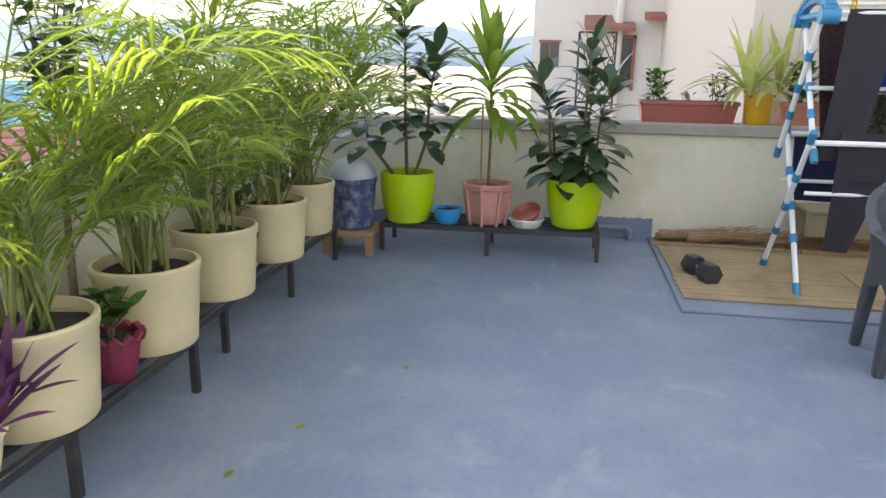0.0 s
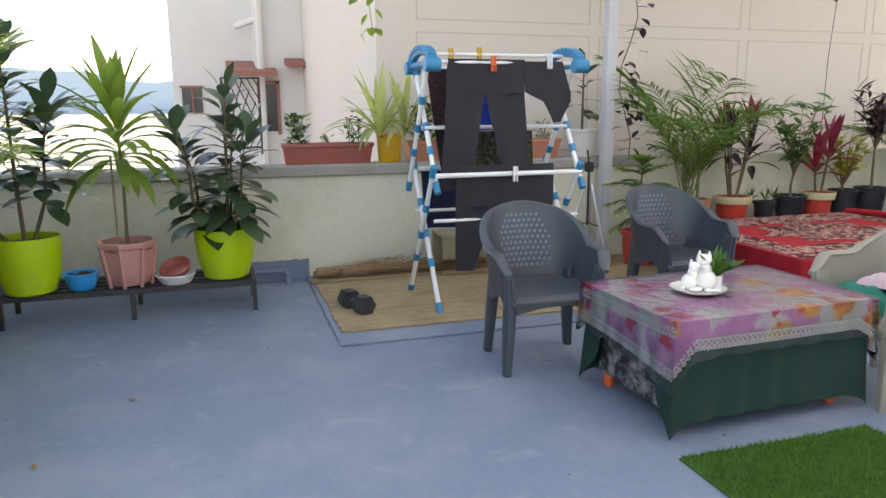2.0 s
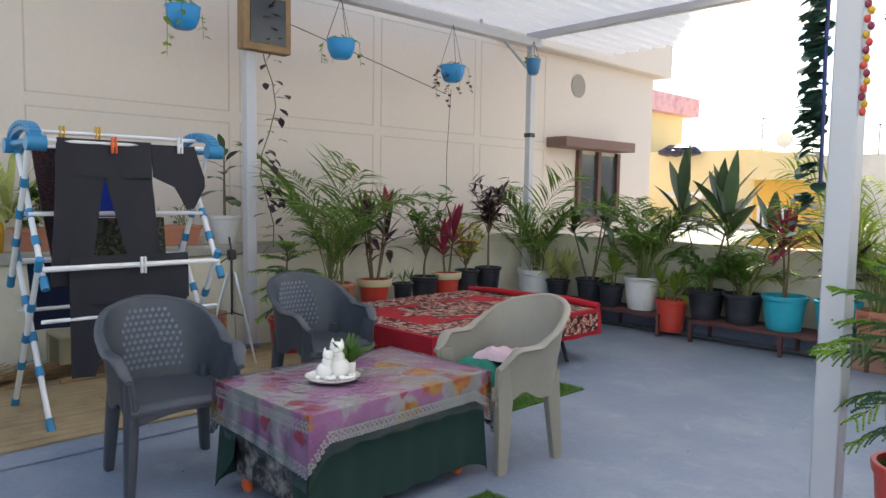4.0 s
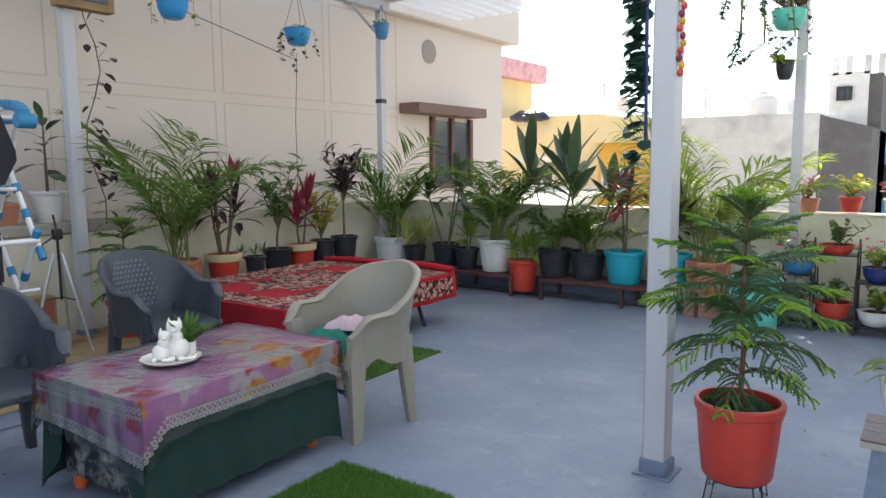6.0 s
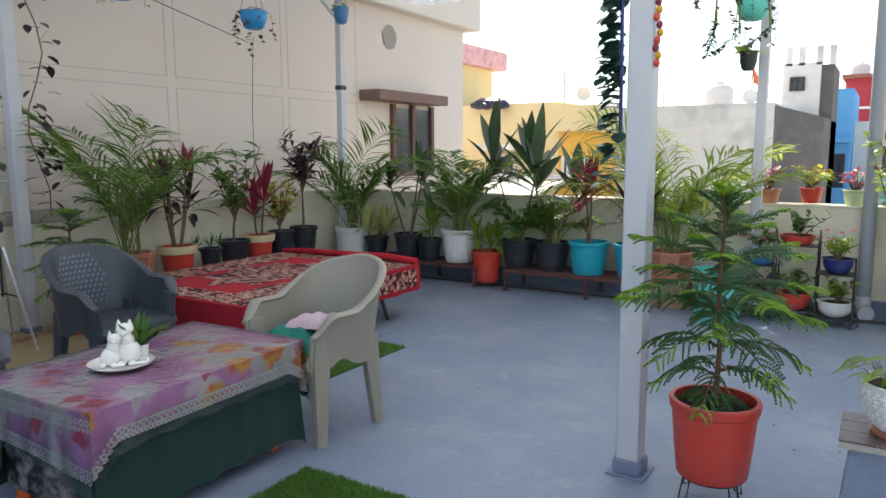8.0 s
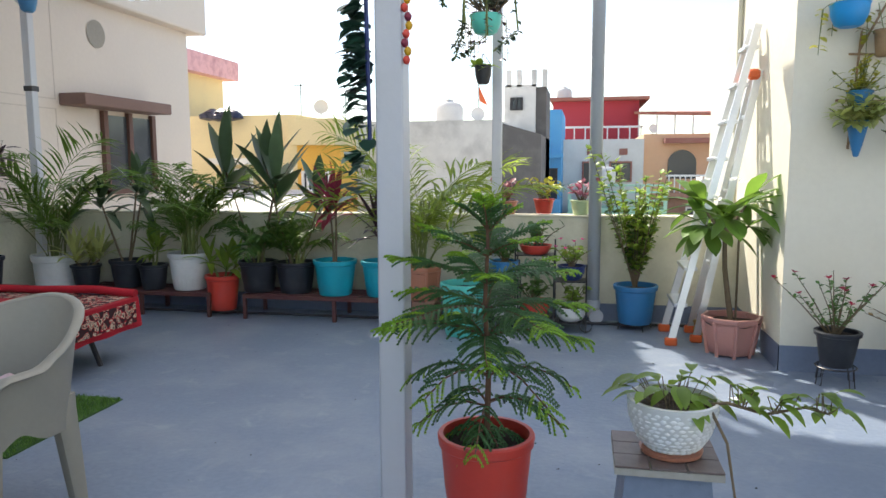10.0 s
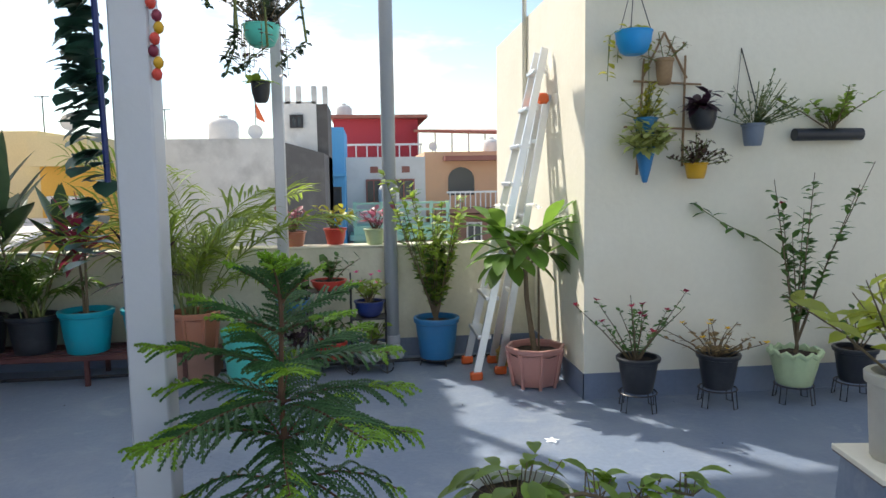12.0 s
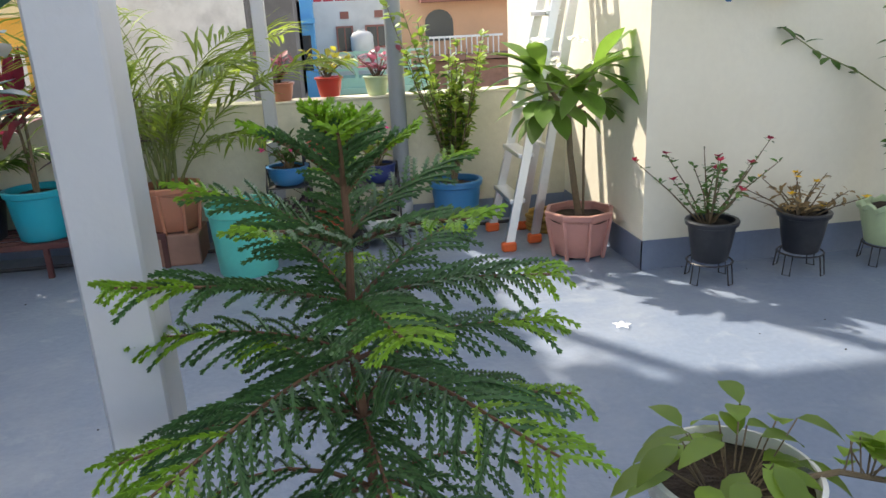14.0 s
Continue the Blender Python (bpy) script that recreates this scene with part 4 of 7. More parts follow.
tagged(part("plastic_basket", Shape().lathe([(0.09, 0), (0.095, 0.005), (0.125, 0.06), (0.13, 0.06), (0.125, 0.066), (0.09, 0.012)], 26, (-5.04, -0.49, b0), wave=lambda a, r, z: (1 + 0.03 * math.cos(13 * a), 0)), PLASTIC["white"]), "white perforated plastic basket", "basket")
ob = tagged(part("saucer", Shape().lathe([(0.06, 0), (0.085, 0.005), (0.1, 0.05), (0.105, 0.05), (0.1, 0.058), (0.08, 0.012)], 24), PLASTIC["brown"]), "red-brown plastic saucer tilted on the basket", "saucer")
ob.matrix_basis = pose(-5.04, -0.48, b0 + 0.07, 15, 25, 0)

# boxes on the west coping
def trough(x, y, z, lx, ly, h, mat, label):
    t = thing("planter_box", (x, y, z), label, "planter")
    sh = Shape()
    sh.add([(-lx / 2 + .02, -ly / 2 + .02, 0), (lx / 2 - .02, -ly / 2 + .02, 0), (lx / 2 - .02, ly / 2 - .02, 0), (-lx / 2 + .02, ly / 2 - .02, 0), (-lx / 2, -ly / 2, h - .03), (lx / 2, -ly / 2, h - .03), (lx / 2, ly / 2, h - .03), (-lx / 2, ly / 2, h - .03)],
           [(3, 2, 1, 0), (0, 1, 5, 4), (1, 2, 6, 5), (2, 3, 7, 6), (3, 0, 4, 7)])
    part("body", sh, mat, t)
    part("rim", Shape().box(-lx / 2 - .012, lx / 2 + .012, -ly / 2 - .012, -ly / 2 + .012, h - .03, h, .004).box(-lx / 2 - .012, lx / 2 + .012, ly / 2 - .012, ly / 2 + .012, h - .03, h, .004).box(-lx / 2 - .012, -lx / 2 + .012, -ly / 2 + .012, ly / 2 - .012, h - .03, h, .004).box(lx / 2 - .012, lx / 2 + .012, -ly / 2 + .012, ly / 2 - .012, h - .03, h, .004), mat, t)
    part("soil", Shape().box(-lx / 2 + .01, lx / 2 - .01, -ly / 2 + .01, ly / 2 - .01, h - .04, h - .02), SOIL, t)
    return t
def in_box(t, dy, z, h, n, size, mat, flower=None):
    """A small plant growing in a planter box, as parts of it."""
    fo, fl = Shape(), []
    for k in range(n):
        a = U(0, 6.28); q = Vector((U(-.06, .06), dy + U(-.08, .08), z + U(0, h)))
        fo.blade(q, around(a, U(-0.1, 0.8)), size * U(.7, 1.2), size * 0.45, 0.4, n=3)
        if k % 12 == 0:
            fl.append(q + Vector((0, 0, 0.05)))
    st2 = Shape()
    for k in range(7):
        st2.tube([(U(-.03, .03), dy + U(-.04, .04), z - .02), (U(-.06, .06), dy + U(-.08, .08), z + h)], 0.003, n=4)
    part("stem_clump", st2, CANE, t)
    part("leaves", fo, mat, t)
    if flower:
        blossoms(t, fl, 0.025, FLOWER[flower])
PC = PH
t = trough(-5.9, 0.68, PC, 0.19, 0.72, 0.165, PLASTIC["brown"], "long red-brown planter box on the coping")
in_box(t, -0.24, 0.16, 0.22, 120, 0.08, MID); in_box(t, 0.22, 0.16, 0.2, 60, 0.07, MID, "pink"); in_box(t, 0.0, 0.16, 0.06, 14, 0.05, DRY)
p = potted("spider_plant", (-5.86, 1.19, PC), "arching pale spider plant in a yellow pot")
z = pot(p, "plain", PLASTIC["yellow"], 0.105, 0.23, 0.88, 0.004); straps(p, z, 3, 18, 0.6, 0.05, PALE, 1.5, 0.04)
t = trough(-5.9, 1.62, PC, 0.19, 0.55, 0.17, PLASTIC["terracotta"], "terracotta planter box on the coping")
in_box(t, -0.12, 0.16, 0.3, 130, 0.1, MID); in_box(t, 0.12, 0.16, 0.22, 90, 0.09, FRESH)
t = trough(-5.9, 2.42, PC, 0.19, 0.62, 0.17, PLASTIC["terracotta"], "terracotta planter box with sparse seedlings")
in_box(t, -0.1, 0.16, 0.16, 40, 0.05, MID, "white"); in_box(t, 0.18, 0.16, 0.16, 40, 0.05, MID)
p = potted("rubber_plant", (-5.88, 2.98, PC), "young rubber plant in a tall white pot")
z = pot(p, "plain", PLASTIC["white"], 0.13, 0.25, 0.68, 0.012); rubber(p, z, 0.55, 11, 0.25, DARK)

# dumbbell, mat, brooms
mt = thing("straw_mat", (-4.98, 1.9, 0), "worn beige straw mat on the floor", "mat")
MATM = material("straw_mat_weave", (0.40, 0.30, 0.17), 0.95, vary=0.25, grain=150, stain=(0.20, 0.145, 0.085), stain_amount=0.75, stain_scale=3, bump=0.5)
for k in range(51):
    part("strip", Shape().box(-0.72 + k * 0.03, -0.692 + k * 0.03, -1.42 + U(0, .02), 1.42 - U(0, .02), 0.019, 0.027 + U(0, .003)), MATM, mt, smooth=False)

part("patch", Shape().box(0.1, 0.66, -0.3, 0.35, 0.031, 0.036), material("cardboard", (0.40, 0.29, 0.17), 0.9, stain=(0.2, 0.13, 0.07)), mt, "flattened cardboard piece")
db = thing("dumbbell", (-4.62, 0.66, 0.022), "black rubber hexagonal dumbbell on the mat", "dumbbell", turn=-72)
for y in (-0.11, 0.11):
    part("head", Shape().tube([(0, y - 0.055, 0.068), (0, y - 0.045, 0.068), (0, y + 0.045, 0.068), (0, y + 0.055, 0.068)], 0.078, n=6), PLASTIC["black"], db, smooth=False)
part("handle", Shape().tube([(0, -0.07, 0.068), (0, 0.07, 0.068)], 0.016, n=12), ALU, db, "steel handle")
db.scale = (0.9, 0.9, 0.9)
for k, (y0, y1, x) in enumerate(((0.5, 1.7, -5.6), (0.7, 2.0, -5.55), (1.3, 2.5, -5.62))):
    s = Shape()
    for j in range(110):
        y = U(y0, y1 - 0.35)
        s.tube([(x + U(-.07, .07), y, 0.03 + U(0, .09)), (x + U(-.1, .1), y + U(.3, .5), 0.03 + U(0, .14))], 0.0025, n=3)
    br = thing("broom", (0, 0, 0), "bundle broom of thin brown twigs lying flat", "broom")
    part("bristles", s, STRAW, br)
    part("binding", Shape().tube([(x, y0 + .02, 0.075), (x, y0 + .2, 0.075)], 0.04, n=10), WOOD, br)
for k, (x, y0, y1) in enumerate(((-5.45, 0.45, 1.4), (-5.4, 1.5, 3.0), (-5.66, 0.5, 2.4))):
    tagged(part("wooden_strip", Shape().box(x - 0.02, x + 0.025, y0, y1, 0.028, 0.05 + 0.012 * k, 0.004), WOOD), "loose rough wooden strip on the mat", "wood")
tagged(part("sack", Shape().box(-5.7, -5.35, 1.5, 1.95, 0.33, 0.36, 0.01).box(-5.4, -5.36, 1.5, 1.95, 0.16, 0.34, 0.01).box(-5.7, -5.66, 1.5, 1.95, 0.04, 0.34, 0.01), material("jute_sack", (0.33, 0.29, 0.19), 0.95, grain=200, bump=0.6)), "folded jute sack over a crate by the parapet", "sack")

# ---- drying rack with clothes ----
rk = thing("drying_rack", (-4.7, 1.68, 0.03), "white folding drying rack with blue joints", "drying rack")
BLUEJ = material("blue_joint_plastic", (0.02, 0.22, 0.42), 0.4, vary=0.06)
WT = material("white_tube_enamel", (0.8, 0.8, 0.8), 0.3, vary=0.03)
for y in (-0.52, 0.52):
    for a, b in (((0.31, 0.02), (-0.30, 0.93)), ((-0.32, 0.02), (0.29, 0.93)), ((0.27, 0.82), (-0.22, 1.58)), ((-0.33, 0.78), (0.18, 1.62))):
        o = 0.015 if a[0] > 0 else -0.015
        part("tube", Shape().tube([(a[0], y + o, a[1]), (b[0], y + o, b[1])], 0.017, n=10), WT, rk)
        for q in (a, b):
            d = Vector((b[0] - a[0], 0, b[1] - a[1])).normalized() * 0.04
            c = Vector((q[0], y + o, q[1]))
            part("end_cap", Shape().tube([c - d, c + d], 0.023, n=10), BLUEJ, rk)
        for f in (0.3, 0.5, 0.72):
            c = Vector((a[0] + (b[0] - a[0]) * f, y + o, a[1] + (b[1] - a[1]) * f))
            d = Vector((b[0] - a[0], 0, b[1] - a[1])).normalized() * 0.028
            part("joint", Shape().tube([c - d, c + d], 0.024, n=10), BLUEJ, rk)
    fan = Shape().box(-0.26, 0.24, y - 0.03, y + 0.03, 1.59, 1.63, 0.015)
    for k in range(13):
        a0 = math.pi * (k + 0.5) / 13
        fan.box(-0.018, 0.018, -0.032, 0.032, 0.0, 0.03, 0.005, Matrix.Translation((-0.01 - 0.235 * math.cos(a0), y, 1.62 + 0.085 * math.sin(a0))) @ Matrix.Rotation(-(math.pi / 2 - a0) * 0.4, 4, "Y"))
    fan.tube([(-0.01 - 0.235 * math.cos(math.pi * k / 12), y, 1.615 + 0.085 * math.sin(math.pi * k / 12)) for k in range(13)], 0.026, n=8)
    part("top_hanger", fan, BLUEJ, rk)
    for x in (-0.25, 0.23):
        part("corner_joint", Shape().tube([(x, y - 0.05, 1.6), (x, y - 0.045, 1.6), (x, y + 0.045, 1.6), (x, y + 0.05, 1.6)], 0.045, n=14), BLUEJ, rk)
for x, z in ((0.29, 0.9), (-0.3, 0.9), (0.05, 1.2), (-0.05, 1.2), (0.18, 1.62), (-0.2, 1.60), (0.0, 1.68), (-0.25, 0.6), (0.25, 0.6)):
    part("rail", Shape().tube([(x, -0.52, z), (x, 0.52, z)], 0.012 if z != 0.9 else 0.016, n=8), WT, rk)
CLOTH = material("charcoal_cloth", (0.028, 0.027, 0.035), 0.95, vary=0.3, grain=250, bump=0.4)
NAVY = material("navy_cloth", (0.010, 0.016, 0.05), 0.95, vary=0.3, grain=250, bump=0.4)
CAMO = patterned("camouflage_cloth", ((0.0, (0.05, 0.06, 0.035)), (0.4, (0.02, 0.022, 0.018)), (0.6, (0.11, 0.1, 0.07)), (0.8, (0.03, 0.04, 0.02))), 11, "HARD", 0.95, distort=0.5)
REDC = patterned("checked_red_cloth", ((0, (0.07, 0.012, 0.012)), (0.25, (0.012, 0.012, 0.02)), (0.5, (0.09, 0.018, 0.012)), (0.62, (0.015, 0.015, 0.02))), 26, "HARD", 0.9)
def hung(name, x, z, outline, mat, label, cat, fold=0.012):
    """Cloth hung over a rail: outline gives rows of (drop, y0, y1)."""
    s = Shape(); n = 18; rows = []
    for k in range(len(outline) - 1):
        for j in range(6):
            t = j / 6
            rows.append([outline[k][i] * (1 - t) + outline[k + 1][i] * t for i in range(3)])
    rows.append(list(outline[-1]))
    for side in (0.007, -0.007):
        for dz, y0, y1 in rows:
            for i in range(n + 1):
                y = y0 + (y1 - y0) * i / n
                s.v.append((x + side + fold * math.sin(y * 26 + dz * 3) * min(1, dz * 3 + 0.1) + 0.02 * math.sin(dz * 4 + y * 3), y, z - dz))
    m = len(rows) * (n + 1)
    for k in range(len(rows) - 1):
        for i in range(n):
            a = k * (n + 1) + i
            s.f += [(a, a + 1, a + n + 2, a + n + 1), (m + a + n + 1, m + a + n + 2, m + a + 1, m + a)]
        for i in (0, n):
            a = k * (n + 1) + i
            s.f.append((a, a + n + 1, m + a + n + 1, m + a))
    return tagged(part(name, s, mat), label, cat)
X0, Y0 = -4.7, 1.68
t = hung("trousers", X0 + 0.2, 1.67, ((0, Y0 - 0.40, Y0 + 0.13), (0.10, Y0 - 0.41, Y0 + 0.13), (0.22, Y0 - 0.41, Y0 + 0.13)), CLOTH, "charcoal trousers hung over the rack's top rail", "trousers")
for rows_ in (((0, -0.41, -0.145), (0.25, -0.425, -0.19), (0.64, -0.46, -0.255)), ((0, -0.145, 0.13), (0.25, -0.08, 0.15), (0.62, -0.005, 0.18))):
    q = hung("trouser_leg", X0 + 0.2, 1.46, tuple((dz, Y0 + y0, Y0 + y1) for dz, y0, y1 in rows_), CLOTH, "", "")
    q.parent = t
    for key in ("category", "label"):
        if key in q.keys():
            del q[key]
t = hung("trousers", X0 + 0.27, 0.99, ((0, Y0 - 0.37, Y0 + 0.32), (0.28, Y0 - 0.37, Y0 + 0.31)), CLOTH, "charcoal track trousers over the middle rail", "trousers")
for rows_ in (((0, -0.37, -0.10), (0.2, -0.37, -0.17), (0.43, -0.37, -0.25)), ((0, 0.06, 0.31), (0.1, 0.10, 0.30))):
    q = hung("trouser_leg", X0 + 0.27, 0.715, tuple((dz, Y0 + y0, Y0 + y1) for dz, y0, y1 in rows_), CLOTH, "", "")
    q.parent = t
    for key in ("category", "label"):
        if key in q.keys():
            del q[key]
hung("vest", X0 + 0.2, 1.66, ((0, Y0 + 0.13, Y0 + 0.40), (0.2, Y0 + 0.14, Y0 + 0.46), (0.26, Y0 + 0.26, Y0 + 0.46), (0.4, Y0 + 0.34, Y0 + 0.39)), CLOTH, "small dark garment pegged on the top rail", "garment")
hung("shirt", X0 - 0.1, 1.62, ((0, Y0 - 0.46, Y0 - 0.24), (0.3, Y0 - 0.42, Y0 - 0.24), (0.7, Y0 - 0.36, Y0 - 0.2)), REDC, "dark red checked shirt on the rack", "shirt")
hung("camouflage_trousers", X0 - 0.05, 1.2, ((0, Y0 - 0.3, Y0 + 0.3), (0.3, Y0 - 0.28, Y0 + 0.3)), CAMO, "camouflage patterned trousers on the rack", "trousers")
hung("towel", X0 - 0.2, 1.6, ((0, Y0 - 0.15, Y0 + 0.2), (0.4, Y0 - 0.15, Y0 + 0.2)), material("royal_blue_cloth", (0.01, 0.04, 0.35), 0.9), "royal blue cloth on the back rail", "towel")
hung("jeans", X0 - 0.3, 0.91, ((0, Y0 - 0.45, Y0 - 0.1), (0.42, Y0 - 0.42, Y0 - 0.1)), NAVY, "navy blue cloth on the lower back rail", "garment")
for y, z, m, x in ((-0.32, 1.69, "yellow", 0), (-0.12, 1.7, "yellow", 0.0), (-0.1, 1.63, "orange", 0.22), (0.3, 1.65, "white", 0.22), (0.02, 0.92, "white", 0.325)):
    tagged(part("clothes_peg", Shape().box(X0 + x - 0.012, X0 + x + 0.012, Y0 + y - 0.016, Y0 + y - 0.004, z - 0.04, z + 0.06, 0.003).box(X0 + x - 0.012, X0 + x + 0.012, Y0 + y + 0.004, Y0 + y + 0.016, z - 0.04, z + 0.06, 0.003).box(X0 + x - 0.01, X0 + x + 0.01, Y0 + y - 0.004, Y0 + y + 0.004, z, z + 0.02), PLASTIC[m]), m + " plastic clothes peg on the rack", "clothes peg", "clothes pegs")

# ---- chairs ----
def chair(at, turn, mat, label, studs):
    """Moulded plastic armchair facing +x: one curved wall of back and arms that runs down into the legs."""
    c = thing("plastic_chair", at, label, "chair", "chairs round the table", turn)
    n, rows, t = 56, 10, 0.014
    def smooth_(v):
        v = max(0.0, min(1.0, v))
        return v * v * (3 - 2 * v)
    def plan(q, z, inset):
        a, h = abs(q), max(0.0, (z - 0.40) / 0.42)
        w = 0.262 + 0.045 * min(h, 1.0) * smooth_(a / 0.5) - inset
        if a > 0.5:
            x, y = -0.05 + (a - 0.5) / 0.5 * 0.30, w - 0.02 * smooth_((a - 0.8) / 0.2)
        else:
            g = a / 0.5 * math.pi / 2
            x, y = -0.05 - (0.20 - inset) * math.cos(g) ** 0.8 - 0.11 * h * math.cos(g) ** 1.2, w * math.sin(g) ** 0.85
        return Vector((x, math.copysign(y, q), z))
    def top(q):
        a = abs(q)
        return 0.825 - 0.035 * smooth_(a / 0.28) - 0.165 * smooth_((a - 0.2) / 0.42) - 0.09 * smooth_((a - 0.82) / 0.18)
    def bot(q):
        a = abs(q)
        side = 0.035 * math.sin(math.pi * smooth_((a - 0.5) / 0.42)) if 0.5 < a < 0.92 else 0
        return 0.345 + side * 1.4
    sh = Shape()
    for lay in (0, t):
        for k in range(rows + 1):
            for i in range(n + 1):
                q = -1.0 + 2.0 * i / n
                sh.v.append(tuple(plan(q, bot(q) + (top(q) - bot(q)) * k / rows, lay)))
    m = (rows + 1) * (n + 1)
    for k in range(rows):
        for i in range(n):
            a = k * (n + 1) + i
            sh.f += [(a, a + 1, a + n + 2, a + n + 1), (m + a + n + 1, m + a + n + 2, m + a + 1, m + a)]
        for i in (0, n):
            a = k * (n + 1) + i
            sh.f.append((a, a + n + 1, m + a + n + 1, m + a))
    for i in range(n):
        for a in (i, rows * (n + 1) + i):
            sh.f.append((a, a + 1, m + a + 1, m + a))
    part("shell", sh, mat, c)
    path = [plan(-1.0 + 2.0 * i / n, top(-1.0 + 2.0 * i / n) - 0.006, 0.004) for i in range(n + 1)]
    rim = Shape()
    ends = len(path)
    for i, q in enumerate(path):
        tang = (path[min(i + 1, ends - 1)] - path[max(i - 1, 0)]).normalized()
        out = Vector((tang.y, -tang.x, 0)).normalized()
        if out.dot(Vector((q.x + 0.02, q.y, 0))) < 0:
            out = -out
        wide = 0.020 + 0.012 * smooth_((abs(-1 + 2 * i / n) - 0.35) / 0.3) - 0.016 * smooth_((abs(-1 + 2 * i / n) - 0.9) / 0.1)
        for g in range(10):
            an = g * math.pi / 5
            rim.v.append(tuple(q + out * (wide * math.cos(an) + 0.008) + Vector((0, 0, 0.012 * math.sin(an)))))
    for i in range(ends - 1):
        rim.f += [(i * 10 + g, i * 10 + (g + 1) % 10, i * 10 + 10 + (g + 1) % 10, i * 10 + 10 + g) for g in range(10)]
    rim.f += [tuple(range(9, -1, -1)), tuple((ends - 1) * 10 + g for g in range(10))]
    part("arm_rim", rim, mat, c)
    seat, g = Shape(), 16
    for z0 in (0.0, -0.014):
        for j in range(g + 1):
            for i in range(g + 1):
                u, v = i / g, j / g * 2 - 1
                seat.v.append((-0.24 + 0.5 * u, v * (0.255 if u > .35 else 0.255 * (0.62 + 0.38 * math.sqrt(u / .35))), 0.415 - 0.018 * math.sin(math.pi * min(1, u * 1.05)) * (1 - v * v) - (0.03 * smooth_((u - 0.9) / 0.1)) + z0))
    mm = (g + 1) ** 2
    for j in range(g):
        for i in range(g):
            a = j * (g + 1) + i
            seat.f += [(a, a + 1, a + g + 2, a + g + 1), (mm + a + g + 1, mm + a + g + 2, mm + a + 1, mm + a)]
    part("seat", seat, mat, c)
    ap = Shape()
    for x in (0.245, 0.258):
        for i in range(15):
            y = -0.225 + 0.45 * i / 14
            ap.v += [(x, y, 0.33 + 0.035 * math.cos(y / 0.225 * math.pi / 2)), (x, y, 0.392)]
    for i in range(14):
        ap.f += [(2 * i, 2 * i + 2, 2 * i + 3, 2 * i + 1), (30 + 2 * i + 1, 30 + 2 * i + 3, 30 + 2 * i + 2, 30 + 2 * i), (2 * i, 30 + 2 * i, 32 + 2 * i, 2 * i + 2)]
    part("apron", ap, mat, c)
    for sx in (1, -1):
        for sy in (1, -1):
            lg = Shape()
            q0 = (0.90 if sx > 0 else 0.335) * sy
            sect = ((0, 0.030, 0.021), (0.02, 0.032, 0.023), (0.2, 0.041, 0.027), (0.32, 0.047, 0.028), (0.40, 0.052, 0.026)) + (((0.48, 0.046, 0.021), (0.545, 0.040, 0.016)) if sx > 0 else ((0.47, 0.045, 0.014),))
            for z, wx, wy in sect:
                p_ = plan(q0, max(z, 0.40), 0.016)
                splay = (0.40 - min(z, 0.40)) / 0.40
                p_ += Vector((sx * 0.030 * splay, sy * 0.024 * splay, 0))
                for k in range(12):
                    an = 2 * math.pi * k / 12
                    ca, sa = math.cos(an), math.sin(an)
                    lg.v.append((p_.x + wx * math.copysign(abs(ca) ** 0.55, ca), p_.y + wy * math.copysign(abs(sa) ** 0.55, sa), z))
            for k in range(len(sect) - 1):
                lg.f += [(k * 12 + i, k * 12 + (i + 1) % 12, k * 12 + 12 + (i + 1) % 12, k * 12 + 12 + i) for i in range(12)]
            lg.f += [tuple(range(11, -1, -1)), tuple((len(sect) - 1) * 12 + i for i in range(12))]
            part("leg", lg, mat, c)
    if studs:
        lat = Shape()
        for k in range(10):
            for i in range(10):
                z = 0.475 + k * 0.031
                y = -0.14 + (i + (k % 2) * 0.5) * 0.030
                if abs(y) > 0.145 - 0.05 * max(0, (k - 6) / 4):
                    continue
                lo, hi = 0.0, 0.5
                for _ in range(24):
                    mid = (lo + hi) / 2
                    if plan(mid, z, t).y < abs(y):
                        lo = mid
                    else:
                        hi = mid
                x = plan(lo, z, t).x + 0.003
                lat.add([(x, y - 0.012, z), (x, y, z + 0.014), (x, y + 0.012, z), (x, y, z - 0.014), (x + 0.002, y, z)], [(1, 0, 4), (2, 1, 4), (3, 2, 4), (0, 3, 4)])
        lat = part("lattice", lat, PLASTIC["lightgrey"], c, "diamond lattice of the backrest")
        lat["kind"] = "stuff"
    return c
chair((-3.46, 1.47, 0), -4, PLASTIC["grey"], "dark grey plastic armchair with a diamond lattice back", True)
chair((-3.98, 2.70, 0), 2, PLASTIC["grey"], "dark grey plastic armchair with a diamond lattice back", True)
chair((-2.56, 2.90, 0), -97, PLASTIC["taupe"], "plain taupe plastic armchair with folded cloth on its seat", False)
def heap(name, at, lx, ly, h, mat, label):
    s = Shape(); n = 14
    for j in range(n + 1):
        for i in range(n + 1):
            u, v = i / n * 2 - 1, j / n * 2 - 1
            e = max(0, 1 - max(abs(u), abs(v)) ** 4)
            s.v.append((u * lx / 2 * (1 + .05 * math.sin(v * 7)), v * ly / 2, h * e * (0.75 + 0.3 * noise.noise((u * 2, v * 2, h * 90)) + .08 * math.sin(u * 9 + v * 4))))
    s.f += [(j * (n + 1) + i, j * (n + 1) + i + 1, (j + 1) * (n + 1) + i + 1, (j + 1) * (n + 1) + i) for j in range(n) for i in range(n)]
    o = part(name, s, mat)
    o.matrix_basis = pose(*at, 0, 0, 15)
    return tagged(o, label, "cloth")
